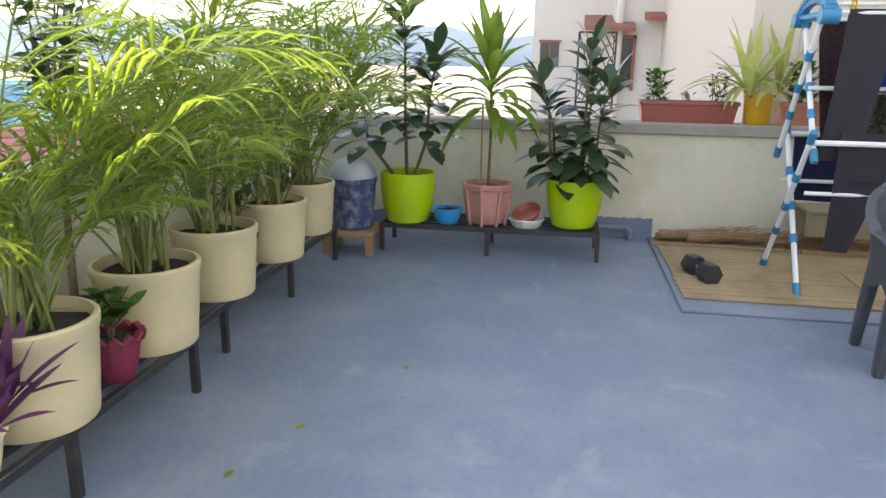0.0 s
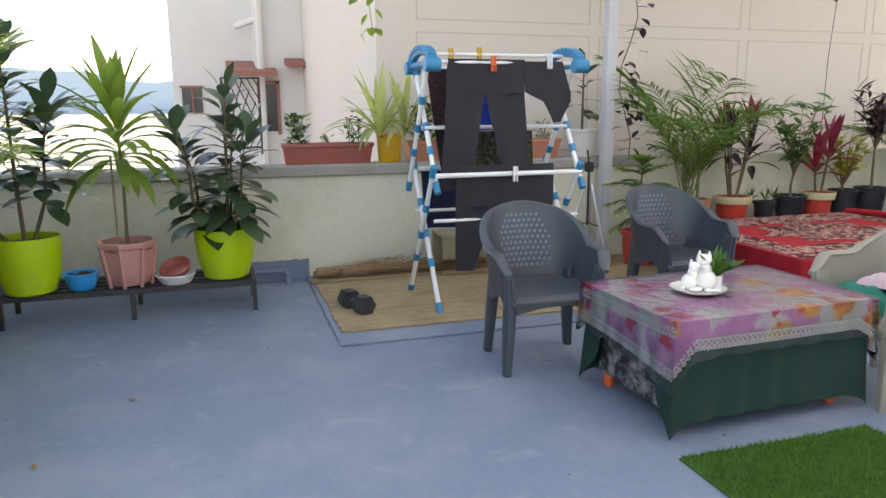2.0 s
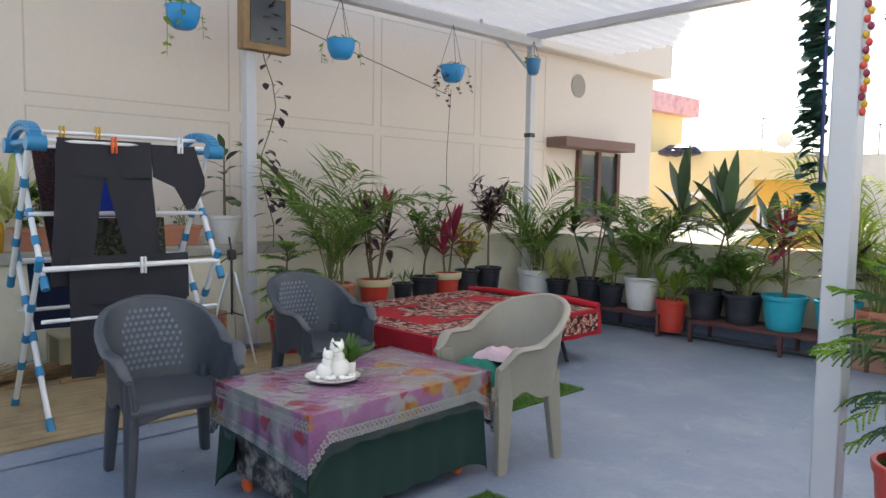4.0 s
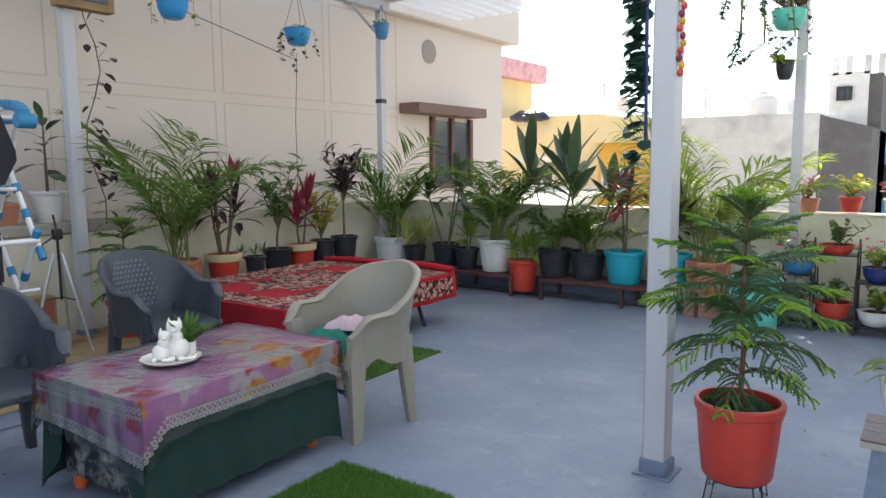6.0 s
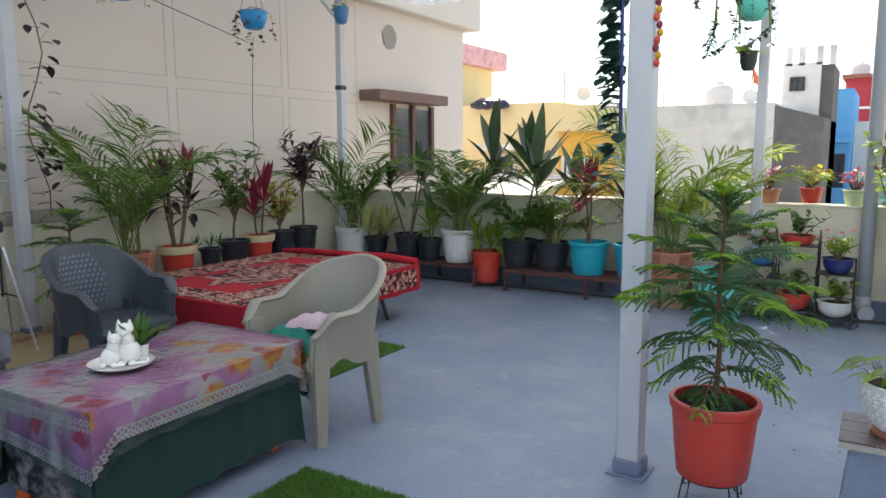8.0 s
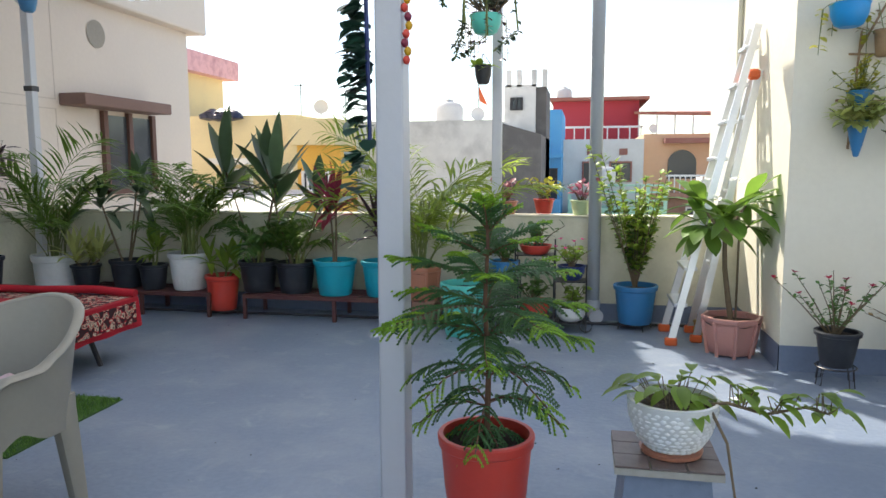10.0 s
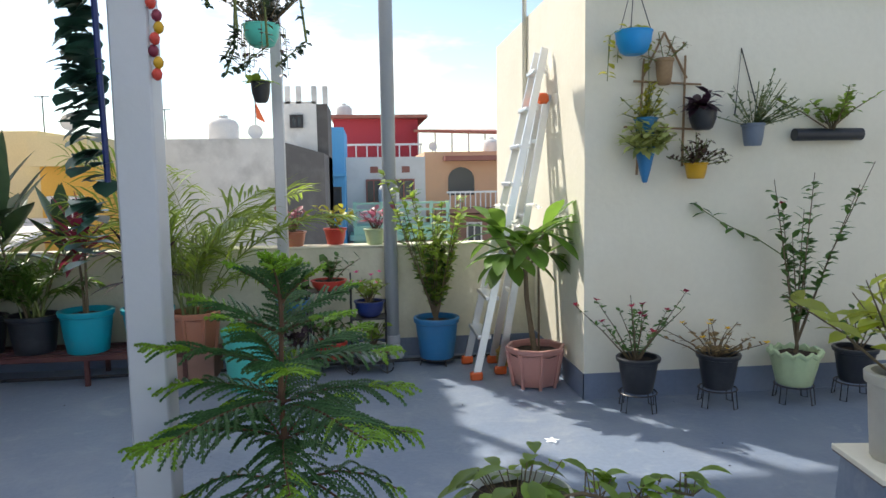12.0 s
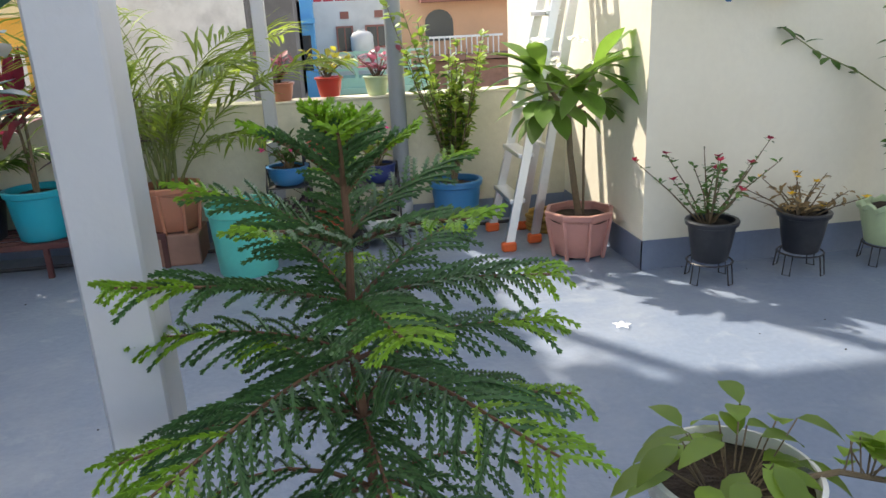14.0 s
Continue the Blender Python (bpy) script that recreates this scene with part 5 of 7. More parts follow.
heap("green_cloth", (-2.62, 2.80, 0.42), 0.36, 0.34, 0.11, material("green_fabric", (0.0, 0.15, 0.11), 0.9, vary=0.2), "folded deep green cloth on the taupe chair")
heap("pink_cloth", (-2.56, 2.90, 0.51), 0.26, 0.2, 0.07, material("pale_pink_fabric", (0.55, 0.40, 0.44), 0.9, vary=0.2, grain=60), "crumpled pale pink cloth on the green one")

# ---- table ----
tb = thing("coffee_table", (-2.74, 2.07, 0), "low dark table with peeling paint", "table", turn=2)
part("body", Shape().box(-0.30, 0.30, -0.47, 0.47, 0.07, 0.47, 0.01), material("peeling_black_paint", (0.012, 0.014, 0.018), 0.6, stain=(0.55, 0.52, 0.5), stain_amount=0.8, stain_scale=16), tb)
part("tabletop", Shape().box(-0.33, 0.33, -0.50, 0.50, 0.47, 0.50, 0.008), WOOD, tb)
for x in (-0.26, 0.26):
    for y in (-0.43, 0.43):
        part("foot", Shape().lathe([(0.02, 0), (0.03, 0.03), (0.02, 0.075)], 12, (x, y, 0)), PLASTIC["orange"], tb)
def drape(name, lx, ly, z, drop, mat, label, wav=0.008, ext=0.006, parent_at=(-2.74, 2.07), turn=2, cat="tablecloth"):
    """A cloth over the table: a flat top, four hanging sides, drop(u) gives the fall round the edge."""
    s = Shape(); N = 160; rows = 12
    per = []
    for i in range(N):
        a = i / N * 4
        k, f = int(a), a - int(a)
        cs = ((-lx, -ly), (lx, -ly), (lx, ly), (-lx, ly))
        p0, p1 = cs[k], cs[(k + 1) % 4]
        per.append((p0[0] + (p1[0] - p0[0]) * f, p0[1] + (p1[1] - p0[1]) * f, k, f))
    for x, y, k, f in per:
        s.v.append((x * 0.985, y * 0.985, z))
    for r in range(rows + 1):
        for x, y, k, f in per:
            d = drop(k, f) * r / rows
            corner = max(0, 1 - min(f, 1 - f) * 6)
            o = ext + (d * 0.035) + wav * math.sin(f * 37 + k * 3) * (r / rows) + corner * d * 0.05
            nx, ny = ((0, -1), (1, 0), (0, 1), (-1, 0))[k]
            if corner > 0:
                qx, qy = (math.copysign(1, x), math.copysign(1, y))
                nx, ny = nx * (1 - corner) + qx * corner * 0.7, ny * (1 - corner) + qy * corner * 0.7
            s.v.append((x + nx * o, y + ny * o, max(0.012, z - 0.002 - d)))
    s.f.append(tuple(range(N)))
    for r in range(rows + 1):
        for i in range(N):
            s.f.append((r * N + (i + 1) % N, r * N + i, (r + 1) * N + i, (r + 1) * N + (i + 1) % N))
    o = part(name, s, mat)
    o.matrix_basis = pose(*parent_at, 0, 0, 0, turn)
    return tagged(o, label, cat)
GREENC = material("bottle_green_cloth", (0.007, 0.036, 0.030), 0.9, vary=0.25, grain=300, bump=0.3)
def green_fall(k, f):
    """East and west sides hang long; the ends are gathered, their corners drooping."""
    if k in (1, 3):
        return 0.435 + 0.062 * abs(2 * f - 1) ** 14
    return 0.16 + 0.337 * max(0.0, 1 - min(f, 1 - f) * 4.2) ** 0.8
drape("green_tablecloth", 0.335, 0.505, 0.508, green_fall, GREENC, "bottle green cloth hanging nearly to the floor", 0.010)
def floral_fall(k, f):
    if k in (1, 3):
        g = f if k == 1 else 1 - f
        return 0.125 + 0.11 * max(0.0, 1 - g * 12) + 0.06 * max(0.0, 1 - (1 - g) * 12)
    g = f if k == 0 else 1 - f
    return 0.185 + 0.06 * g ** 2
FLOR = material("floral_print", (0.40, 0.21, 0.40), 0.4, vary=0.1, grain=200, bump=0.05, coat=0.4)
def print_flowers(m):
    """Mauve ground with pale leafy drifts and loose clusters of orange and red blooms."""
    nt = m.node_tree
    N, L = nt.nodes.new, nt.links.new
    co = N("ShaderNodeTexCoord")
    warp = N("ShaderNodeTexNoise"); warp.inputs["Scale"].default_value, warp.inputs["Detail"].default_value = 16, 4
    L(co.outputs["Object"], warp.inputs["Vector"])
    ad = N("ShaderNodeMix"); ad.data_type = "RGBA"; ad.inputs[0].default_value = 0.10
    L(co.outputs["Object"], ad.inputs[6]); L(warp.outputs["Color"], ad.inputs[7])
    def ramp(src, stops):
        r = N("ShaderNodeValToRGB"); e = r.color_ramp.elements
        while len(e) < len(stops):
            e.new(0.5)
        for k, (pos, col) in enumerate(stops):
            e[k].position, e[k].color = pos, (*col, 1)
        L(src, r.inputs["Fac"])
        return r.outputs["Color"]
    def over(fac, low, high):
        x = N("ShaderNodeMix"); x.data_type = "RGBA"
        L(fac, x.inputs[0]); L(low, x.inputs[6])
        if isinstance(high, tuple):
            x.inputs[7].default_value = (*high, 1)
        else:
            L(high, x.inputs[7])
        return x.outputs[2]
    drift = N("ShaderNodeTexNoise"); drift.inputs["Scale"].default_value, drift.inputs["Detail"].default_value = 4.5, 3
    L(ad.outputs[2], drift.inputs["Vector"])
    base = ramp(drift.outputs["Fac"], ((0.38, (0.48, 0.54, 0.54)), (0.46, (0.64, 0.60, 0.66)), (0.51, (0.60, 0.28, 0.56)), (0.68, (0.52, 0.19, 0.49))))
    veins = N("ShaderNodeTexVoronoi"); veins.feature = "DISTANCE_TO_EDGE"; veins.inputs["Scale"].default_value = 22
    L(ad.outputs[2], veins.inputs["Vector"])
    base = over(ramp(veins.outputs["Distance"], ((0.0, (0.14, 0.14, 0.14)), (0.12, (0, 0, 0)))), base, (0.62, 0.60, 0.64))
    for scale, cut_, inner, outer in ((4.6, 0.5, (0.75, 0.40, 0.02), (0.66, 0.13, 0.01)), (9.0, 0.66, (0.55, 0.03, 0.08), (0.45, 0.05, 0.14))):
        v = N("ShaderNodeTexVoronoi"); v.inputs["Scale"].default_value = scale
        L(ad.outputs[2], v.inputs["Vector"])
        size = ramp(v.outputs["Distance"], ((0.0, (1, 1, 1)), (0.30, (1, 1, 1)), (0.40, (0, 0, 0))))
        sep = N("ShaderNodeSeparateColor"); L(v.outputs["Color"], sep.inputs["Color"])
        pick = ramp(sep.outputs["Red"], ((cut_ - 0.01, (0, 0, 0)), (cut_, (1, 1, 1))))
        mul = N("ShaderNodeMix"); mul.data_type = "RGBA"; mul.blend_type = "MULTIPLY"; mul.inputs[0].default_value = 1.0
        L(size, mul.inputs[6]); L(pick, mul.inputs[7])
        base = over(mul.outputs[2], base, ramp(warp.outputs["Fac"], ((0.42, outer), (0.58, inner))))
    L(base, nt.nodes["Principled BSDF"].inputs["Base Color"])
print_flowers(FLOR)
drape("floral_tablecloth", 0.342, 0.512, 0.514, floral_fall, FLOR, "mauve and orange floral tablecloth under clear plastic", 0.006, 0.016)
# lace border as small scallops
lace = Shape()
def ring(c0, tang, r_out, r_in, petals):
    pts = []
    for r in (r_out, r_in):
        for j in range(12):
            an = j * math.pi / 6
            rr = r * (1 + (0.16 * math.cos(petals * an) if r == r_out else 0))
            pts.append(c0 + tang * rr * math.cos(an) + Vector((0, 0, rr * math.sin(an))))
    lace.add(pts, [(j, (j + 1) % 12, 12 + (j + 1) % 12, 12 + j) for j in range(12)])
def lace_row(lift, r_out, r_in, petals, step, only_ends=False):
    for k, (a, b) in enumerate((((-1, -1), (1, -1)), ((1, -1), (1, 1)), ((1, 1), (-1, 1)), ((-1, 1), (-1, -1)))):
        if only_ends and k % 2:
            continue
        m_ = int((0.70 if k % 2 == 0 else 1.05) / step)
        for i in range(m_):
            f = (i + 0.5) / m_
            corner = max(0, 1 - min(f, 1 - f) * 6)
            d = max(0.012, (floral_fall(k, f) - lift) if not only_ends else lift)
            o = 0.026 + d * 0.04 + corner * d * 0.055
            nx, ny = ((0, -1), (1, 0), (0, 1), (-1, 0))[k]
            x = (a[0] + (b[0] - a[0]) * f) * 0.342
            y = (a[1] + (b[1] - a[1]) * f) * 0.512
            if corner > 0:
                nx, ny = nx * (1 - corner) + math.copysign(1, x) * corner * 0.7, ny * (1 - corner) + math.copysign(1, y) * corner * 0.7
            ring(Vector((x + nx * o, y + ny * o, 0.514 - d)), Vector(((b[0] - a[0]) / 2, (b[1] - a[1]) / 2, 0)), r_out * U(.9, 1.1), r_in, petals)
lace_row(0.024, 0.014, 0.007, 4, 0.026)
lace_row(0.006, 0.010, 0.004, 3, 0.017)
lace_row(0.042, 0.006, 0.0005, 2, 0.012)
lace_row(0.035, 0.013, 0.006, 5, 0.024, True)
lace_row(0.060, 0.009, 0.003, 3, 0.018, True)
ob = tagged(part("lace_border", lace, material("white_lace", (0.72, 0.76, 0.74), 0.7)), "white scalloped lace border of the tablecloth", "lace", kind="stuff")
ob.matrix_basis = pose(-2.74, 2.07, 0, 0, 0, 2)
drape("plastic_cover", 0.350, 0.520, 0.520, lambda k, f: floral_fall(k, f) + 0.035 + 0.03 * abs(2 * f - 1) ** 6, clear("clear_plastic_sheet", (0.9, 0.93, 0.95), 0.06, 0.945, 0.6), "clear glossy plastic cover over the tablecloth", 0.012, 0.03, cat="plastic cover")
# cat figurine with a little plant
cf = thing("cat_figurine", (-2.74, 1.93, 0.521), "white ceramic pair of cats on a saucer", "figurine", turn=40)
part("saucer", Shape().lathe([(0.06, 0), (0.10, 0.004), (0.125, 0.016), (0.127, 0.02), (0.1, 0.012), (0.06, 0.008), (0.001, 0.008)], 30), CERAMIC, cf)
def ball(sh, c, rx, ry, rz, n=12):
    pts = [(c[0], c[1], c[2] - rz)]
    for k in range(1, 8):
        for i in range(n):
            pts.append((c[0] + rx * math.sin(k * math.pi / 8) * math.cos(2 * math.pi * i / n), c[1] + ry * math.sin(k * math.pi / 8) * math.sin(2 * math.pi * i / n), c[2] - rz * math.cos(k * math.pi / 8)))
    pts.append((c[0], c[1], c[2] + rz))
    fs = [(0, 1 + (i + 1) % n, 1 + i) for i in range(n)] + [(len(pts) - 1, 73 + i, 73 + (i + 1) % n) for i in range(n)]
    for k in range(6):
        fs += [(1 + k * n + i, 1 + k * n + (i + 1) % n, 1 + (k + 1) * n + (i + 1) % n, 1 + (k + 1) * n + i) for i in range(n)]
    sh.add(pts, fs)
s = Shape()
for x, y, sc, lean in ((-0.035, -0.015, 0.95, 0.012), (0.03, 0.012, 1.2, -0.008)):
    ball(s, (x, y, 0.045 * sc), 0.042 * sc, 0.038 * sc, 0.042 * sc)
    ball(s, (x + lean, y, 0.085 * sc), 0.027 * sc, 0.026 * sc, 0.036 * sc)
    ball(s, (x + lean * 1.6, y, 0.122 * sc), 0.030 * sc, 0.027 * sc, 0.025 * sc)
    ball(s, (x + lean * 1.6, y - 0.022 * sc, 0.116 * sc), 0.012 * sc, 0.012 * sc, 0.009 * sc)
    for e in (-0.018, 0.018):
        s.lathe([(0.010 * sc, 0.134 * sc), (0.006 * sc, 0.148 * sc), (0.001, 0.160 * sc)], 6, (x + lean * 1.6 + e * sc, y, 0))
        ball(s, (x + e * 1.2, y - 0.034 * sc, 0.018), 0.014 * sc, 0.016 * sc, 0.011)
    s.tube([(x + 0.035 * sc, y, 0.02), (x + 0.06 * sc, y - 0.01, 0.022), (x + 0.062 * sc, y - 0.035, 0.02), (x + 0.03 * sc, y - 0.052, 0.02)], 0.009, 0.006)
s.lathe([(0.026, 0.008), (0.034, 0.03), (0.036, 0.075), (0.031, 0.075), (0.029, 0.05)], 16, (0.06, 0.055, 0))
part("ceramic_group", s, CERAMIC, cf)
s = Shape()
for k in range(40):
    s.blade((0.06 + U(-.02, .02), 0.055 + U(-.02, .02), 0.065), around(U(0, 6.28), U(0.5, 1.4)), 0.15 * U(.7, 1.1), 0.03, 0.5, n=4)
part("leaves", s, MID, cf, "small green leaves")

# ---- turf mats ----
def turf(x0, x1, y0, y1, dens, label):
    t = thing("turf_mat", (x0, y0, 0), label, "mat")
    X, Y = x1 - x0, y1 - y0
    base = material("turf_backing", (0.04, 0.10, 0.02), 0.95)
    part("backing", Shape().box(0, X, 0, Y, 0.001, 0.008), base, t)
    s = Shape()
    for k in range(int(X * Y * dens)):
        x, y = U(0, X), U(0, Y)
        a, l = U(0, 6.28), U(0.014, 0.026)
        dx, dy = math.cos(a) * 0.0022, math.sin(a) * 0.0022
        s.add([(x - dx, y - dy, 0.007), (x + dx, y + dy, 0.007), (x + U(-.012, .012), y + U(-.012, .012), 0.007 + l)], [(0, 1, 2)])
    o = part("pile", s, leafmat("turf_pile", (0.085, 0.20, 0.03), 0.2), t, "short green plastic pile", smooth=False)
    o["kind"] = "stuff"
turf(-2.22, -1.6, 1.50, 2.44, 36000, "green artificial turf mat on the floor")
turf(-3.3, -2.96, 3.4, 4.26, 14000, "smaller green artificial turf mat by the cot")

# ---- cot with red carpet ----
ct = thing("folding_cot", (-4.22, 4.2, 0), "folding metal cot under a red carpet", "bed")
part("bed_frame", Shape().tube([(-0.72, -0.9, 0.44), (0.72, -0.9, 0.44), (0.72, 0.9, 0.44), (-0.72, 0.9, 0.44), (-0.72, -0.9, 0.44)], 0.02), BLACK_STEEL, ct)
part("canvas", Shape().box(-0.72, 0.72, -0.9, 0.9, 0.445, 0.46), NAVY, ct)
for y in (-0.75, 0.62):
    for sx in (-1, 1):
        part("leg", Shape().tube([(sx * 0.55, y, 0.44), (sx * 0.66, y + 0.05, 0.0)], 0.018), BLACK_STEEL, ct)
CARPET = patterned("red_carpet_figure", ((0.0, (0.42, 0.008, 0.02)), (0.14, (0.60, 0.47, 0.36)), (0.24, (0.03, 0.012, 0.012)), (0.36, (0.58, 0.45, 0.34)), (0.47, (0.42, 0.008, 0.02)), (0.56, (0.04, 0.01, 0.012))), 23, "HARD", 0.95, distort=0.10)
REDP = material("plain_red_carpet", (0.40, 0.008, 0.02), 0.95, vary=0.2, grain=200, bump=0.4)
drape("carpet", 0.75, 0.96, 0.475, lambda k, f: 0.23, REDP, "red oriental carpet with black and cream figures", 0.012, 0.02, (-4.22, 4.2), 0, "carpet")
cp = bpy.data.objects["carpet"]
cp.scale.z = ct.scale.z = 0.91
def on_top(name, x0, x1, y0, y1, mat):
    s = Shape(); n = 16
    for j in range(n + 1):
        for i in range(n + 1):
            s.v.append((x0 + (x1 - x0) * i / n, y0 + (y1 - y0) * j / n, 0.479))
    s.f += [(j * (n + 1) + i, j * (n + 1) + i + 1, (j + 1) * (n + 1) + i + 1, (j + 1) * (n + 1) + i) for j in range(n) for i in range(n)]
    return part(name, s, mat, cp)
part("folded_end", Shape().tube([(-0.74, 0.93, 0.49), (-0.4, 0.91, 0.515), (0.0, 0.94, 0.51), (0.45, 0.92, 0.53), (0.76, 0.95, 0.50)], 0.028, 0.034, 12), REDP, cp, "rolled plain red end of the carpet")
on_top("border", 0.40, 0.735, -0.95, 0.95, CARPET)
on_top("border", -0.735, -0.40, -0.95, 0.95, CARPET)
on_top("border", -0.39, 0.39, 0.72, 0.95, CARPET)
on_top("border", -0.39, 0.39, -0.95, -0.72, CARPET)
s = Shape()
s.v = [((0.36 + 0.06 * math.cos(8 * a)) * math.cos(a), 1.45 * (0.36 + 0.06 * math.cos(8 * a)) * math.sin(a), 0.479) for a in [i * math.pi / 24 for i in range(48)]]
s.f = [tuple(range(48))]
part("medallion", s, CARPET, cp)
part("hanging_figure", Shape().box(0.788, 0.794, -0.9, 0.9, 0.29, 0.45), CARPET, cp)

# ---- plants along the west parapet, on their bench ----
WB = 0.30
def simple(name, at, label, kind, mat, r, h, taper=0.78):
    p = potted(name, at, label)
    return p, pot(p, kind, mat, r, h, taper)
p, z = simple("potted_fir", (-5.3, 3.25, 0), "small drooping fir in a red pot", "plain", PLASTIC["red"], 0.15, 0.32)
small_fir = (p, z)
p, z = simple("potted_palm", (-5.44, 3.85, WB), "arching green palm in a terracotta hexagonal pot", "hex", PLASTIC["terracotta"], 0.17, 0.24)
palm(p, z, 1.45, 15, 0.75, PALM, leaflets=24)
p, z = simple("cordyline", (-5.44, 4.3, WB), "dark red cordyline in a red and cream pot", "plain", PLASTIC["red"], 0.15, 0.25)
part("band", Shape().lathe([(0.158, 0.19), (0.166, 0.2), (0.17, 0.262), (0.164, 0.262)], 28, cap=False), PLASTIC["cream"], p, "cream rim")
straps(p, z, 3, 17, 0.3, 0.06, PURPLE, 0.8, 0.6, BARK, (-0.2, 1.4), 0.05, 0.2)
straps(p, z, 2, 7, 0.26, 0.06, RED_LEAF, 0.2, 0.72, BARK, (0.9, 1.5), 0.05, 0.03)
p, z = simple("potted_plant", (-5.40, 4.63, WB), "tiny grey-green seedling in a black pot", "plain", PLASTIC["black"], 0.095, 0.2)
straps(p, z, 3, 10, 0.15, 0.015, MID, 0.4, 0.06)
p, z = simple("croton", (-5.44, 4.95, WB), "leafy croton in a black pot", "plain", PLASTIC["black"], 0.14, 0.24)
bush(p, z, 0.85, 0.34, 170, 0.17, MID, 10, 0.32, 0.7)
p, z = simple("cordyline", (-5.44, 5.27, WB), "tall red-leaved cordyline in a red and cream pot", "plain", PLASTIC["red"], 0.14, 0.25)
part("band", Shape().lathe([(0.148, 0.19), (0.156, 0.2), (0.16, 0.262), (0.154, 0.262)], 28, cap=False), PLASTIC["cream"], p, "cream rim")
straps(p, z, 2, 9, 0.42, 0.09, RED_LEAF, 0.4, 0.42, BARK, (0.3, 1.5), 0.03, 0.1)
p, z = simple("croton", (-5.44, 5.58, WB), "yellow-green croton in a black pot", "plain", PLASTIC["black"], 0.125, 0.27)
bush(p, z, 0.55, 0.26, 200, 0.10, YELLOWISH, 12, 0.45, 0.4, trunk=0.15); 
p, z = simple("potted_shrub", (-5.44, 5.92, WB), "dark purple narrow-leaved shrub in a black pot", "plain", PLASTIC["black"], 0.14, 0.28)
bush(p, z, 0.98, 0.42, 260, 0.17, PURPLE, 13, 0.22, 0.4, trunk=0.45)

# ---- row along the north parapet ----
p, z = simple("potted_palm", (-5.33, 6.62, 0.02), "green palm in a tall white ribbed pot", "ribbed", PLASTIC["white"], 0.2, 0.5)
palm(p, z, 1.35, 14, 0.7, PALM, leaflets=24)
p, z = simple("spider_plant", (-4.98, 6.6, BH), "variegated dracaena in a black pot", "plain", PLASTIC["black"], 0.13, 0.21)
straps(p, z, 3, 14, 0.36, 0.05, PALE, 1.3, 0.1)
p, z = simple("dracaena", (-4.58, 6.66, BH), "thin dracaena with dark leaf tufts in a black pot", "plain", PLASTIC["black"], 0.155, 0.26)
straps(p, z, 3, 11, 0.34, 0.085, DARK, 1.3, 0.85, BARK, (0.0, 1.4), 0.09, 0.12)
p, z = simple("potted_plant", (-4.27, 6.6, BH), "young yellow-green dracaena in a black pot", "plain", PLASTIC["black"], 0.13, 0.23)
straps(p, z, 2, 11, 0.26, 0.05, FRESH, 0.9, 0.22, CANE, (0.1, 1.4), 0.03, 0.08)
p, z = simple("potted_palm", (-3.93, 6.66, BH), "upright green palm in a white ribbed pot", "ribbed", PLASTIC["white"], 0.185, 0.34)
palm(p, z, 1.15, 18, 0.65, PALM, 9, 26)
p, z = simple("potted_plant", (-3.57, 6.6, 0.05), "thick-stemmed young plant in a red pot", "plain", PLASTIC["red"], 0.15, 0.32)
straps(p, z, 3, 7, 0.3, 0.07, FRESH, 1.0, 0.18, CANE, (0.3, 1.3), 0.05, 0.03)
sd = thing("pot_stand", (-3.57, 6.6, 0), "low black wire pot stand", "stand")
part("ring", Shape().lathe([(0.12, 0.04), (0.126, 0.045), (0.12, 0.05), (0.114, 0.045), (0.12, 0.04)], 24, cap=False), BLACK_STEEL, sd)
for k in range(3):
    a = k * 2.1
    part("leg", Shape().tube([(0.12 * math.cos(a), 0.12 * math.sin(a), 0.045), (0.14 * math.cos(a), 0.14 * math.sin(a), 0)], 0.005, n=5), BLACK_STEEL, sd)
p, z = simple("dracaena", (-3.24, 6.66, BH), "tall broad-leaved dracaena in a black pot", "plain", PLASTIC["black"], 0.17, 0.28)
straps(p, z, 3, 8, 0.58, 0.13, DARK, 0.45, 0.85, BARK, (0.5, 1.45), 0.14, 0.2)
palm(p, z, 0.55, 12, 1.1, MID, 4, 18)
p, z = simple("dracaena", (-2.88, 6.66, BH), "dark leafy palm and dracaena in a black pot", "plain", PLASTIC["black"], 0.175, 0.28)
straps(p, z, 2, 8, 0.52, 0.12, DARK, 0.5, 0.85, BARK, (0.4, 1.5), 0.1, 0.2)
palm(p, z, 0.6, 14, 1.0, PALM, 5, 20)
p, z = simple("cordyline", (-2.49, 6.62, BH), "pink-red cordyline in a turquoise pot", "plain", PLASTIC["turquoise"], 0.185, 0.31)
straps(p, z, 2, 12, 0.42, 0.055, RED_LEAF, 0.9, 0.55, BARK, (0.2, 1.45), 0.03, 0.12)
p, z = simple("cordyline", (-2.06, 6.64, BH), "dark cordyline in a turquoise pot", "plain", PLASTIC["turquoise"], 0.18, 0.31)
straps(p, z, 2, 13, 0.42, 0.055, PURPLE, 0.9, 0.4, BARK, (0.1, 1.45), 0.03, 0.12)
p, z = simple("potted_palm", (-1.72, 6.62, 0.2), "tall bright green palm in a terracotta pot", "hex", PLASTIC["terracotta"], 0.19, 0.28)
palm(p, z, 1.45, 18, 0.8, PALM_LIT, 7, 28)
tagged(part("brick", Shape().box(-1.88, -1.56, 6.46, 6.78, 0, 0.2, 0.008), STONE), "brick pedestal under the terracotta pot", "brick")
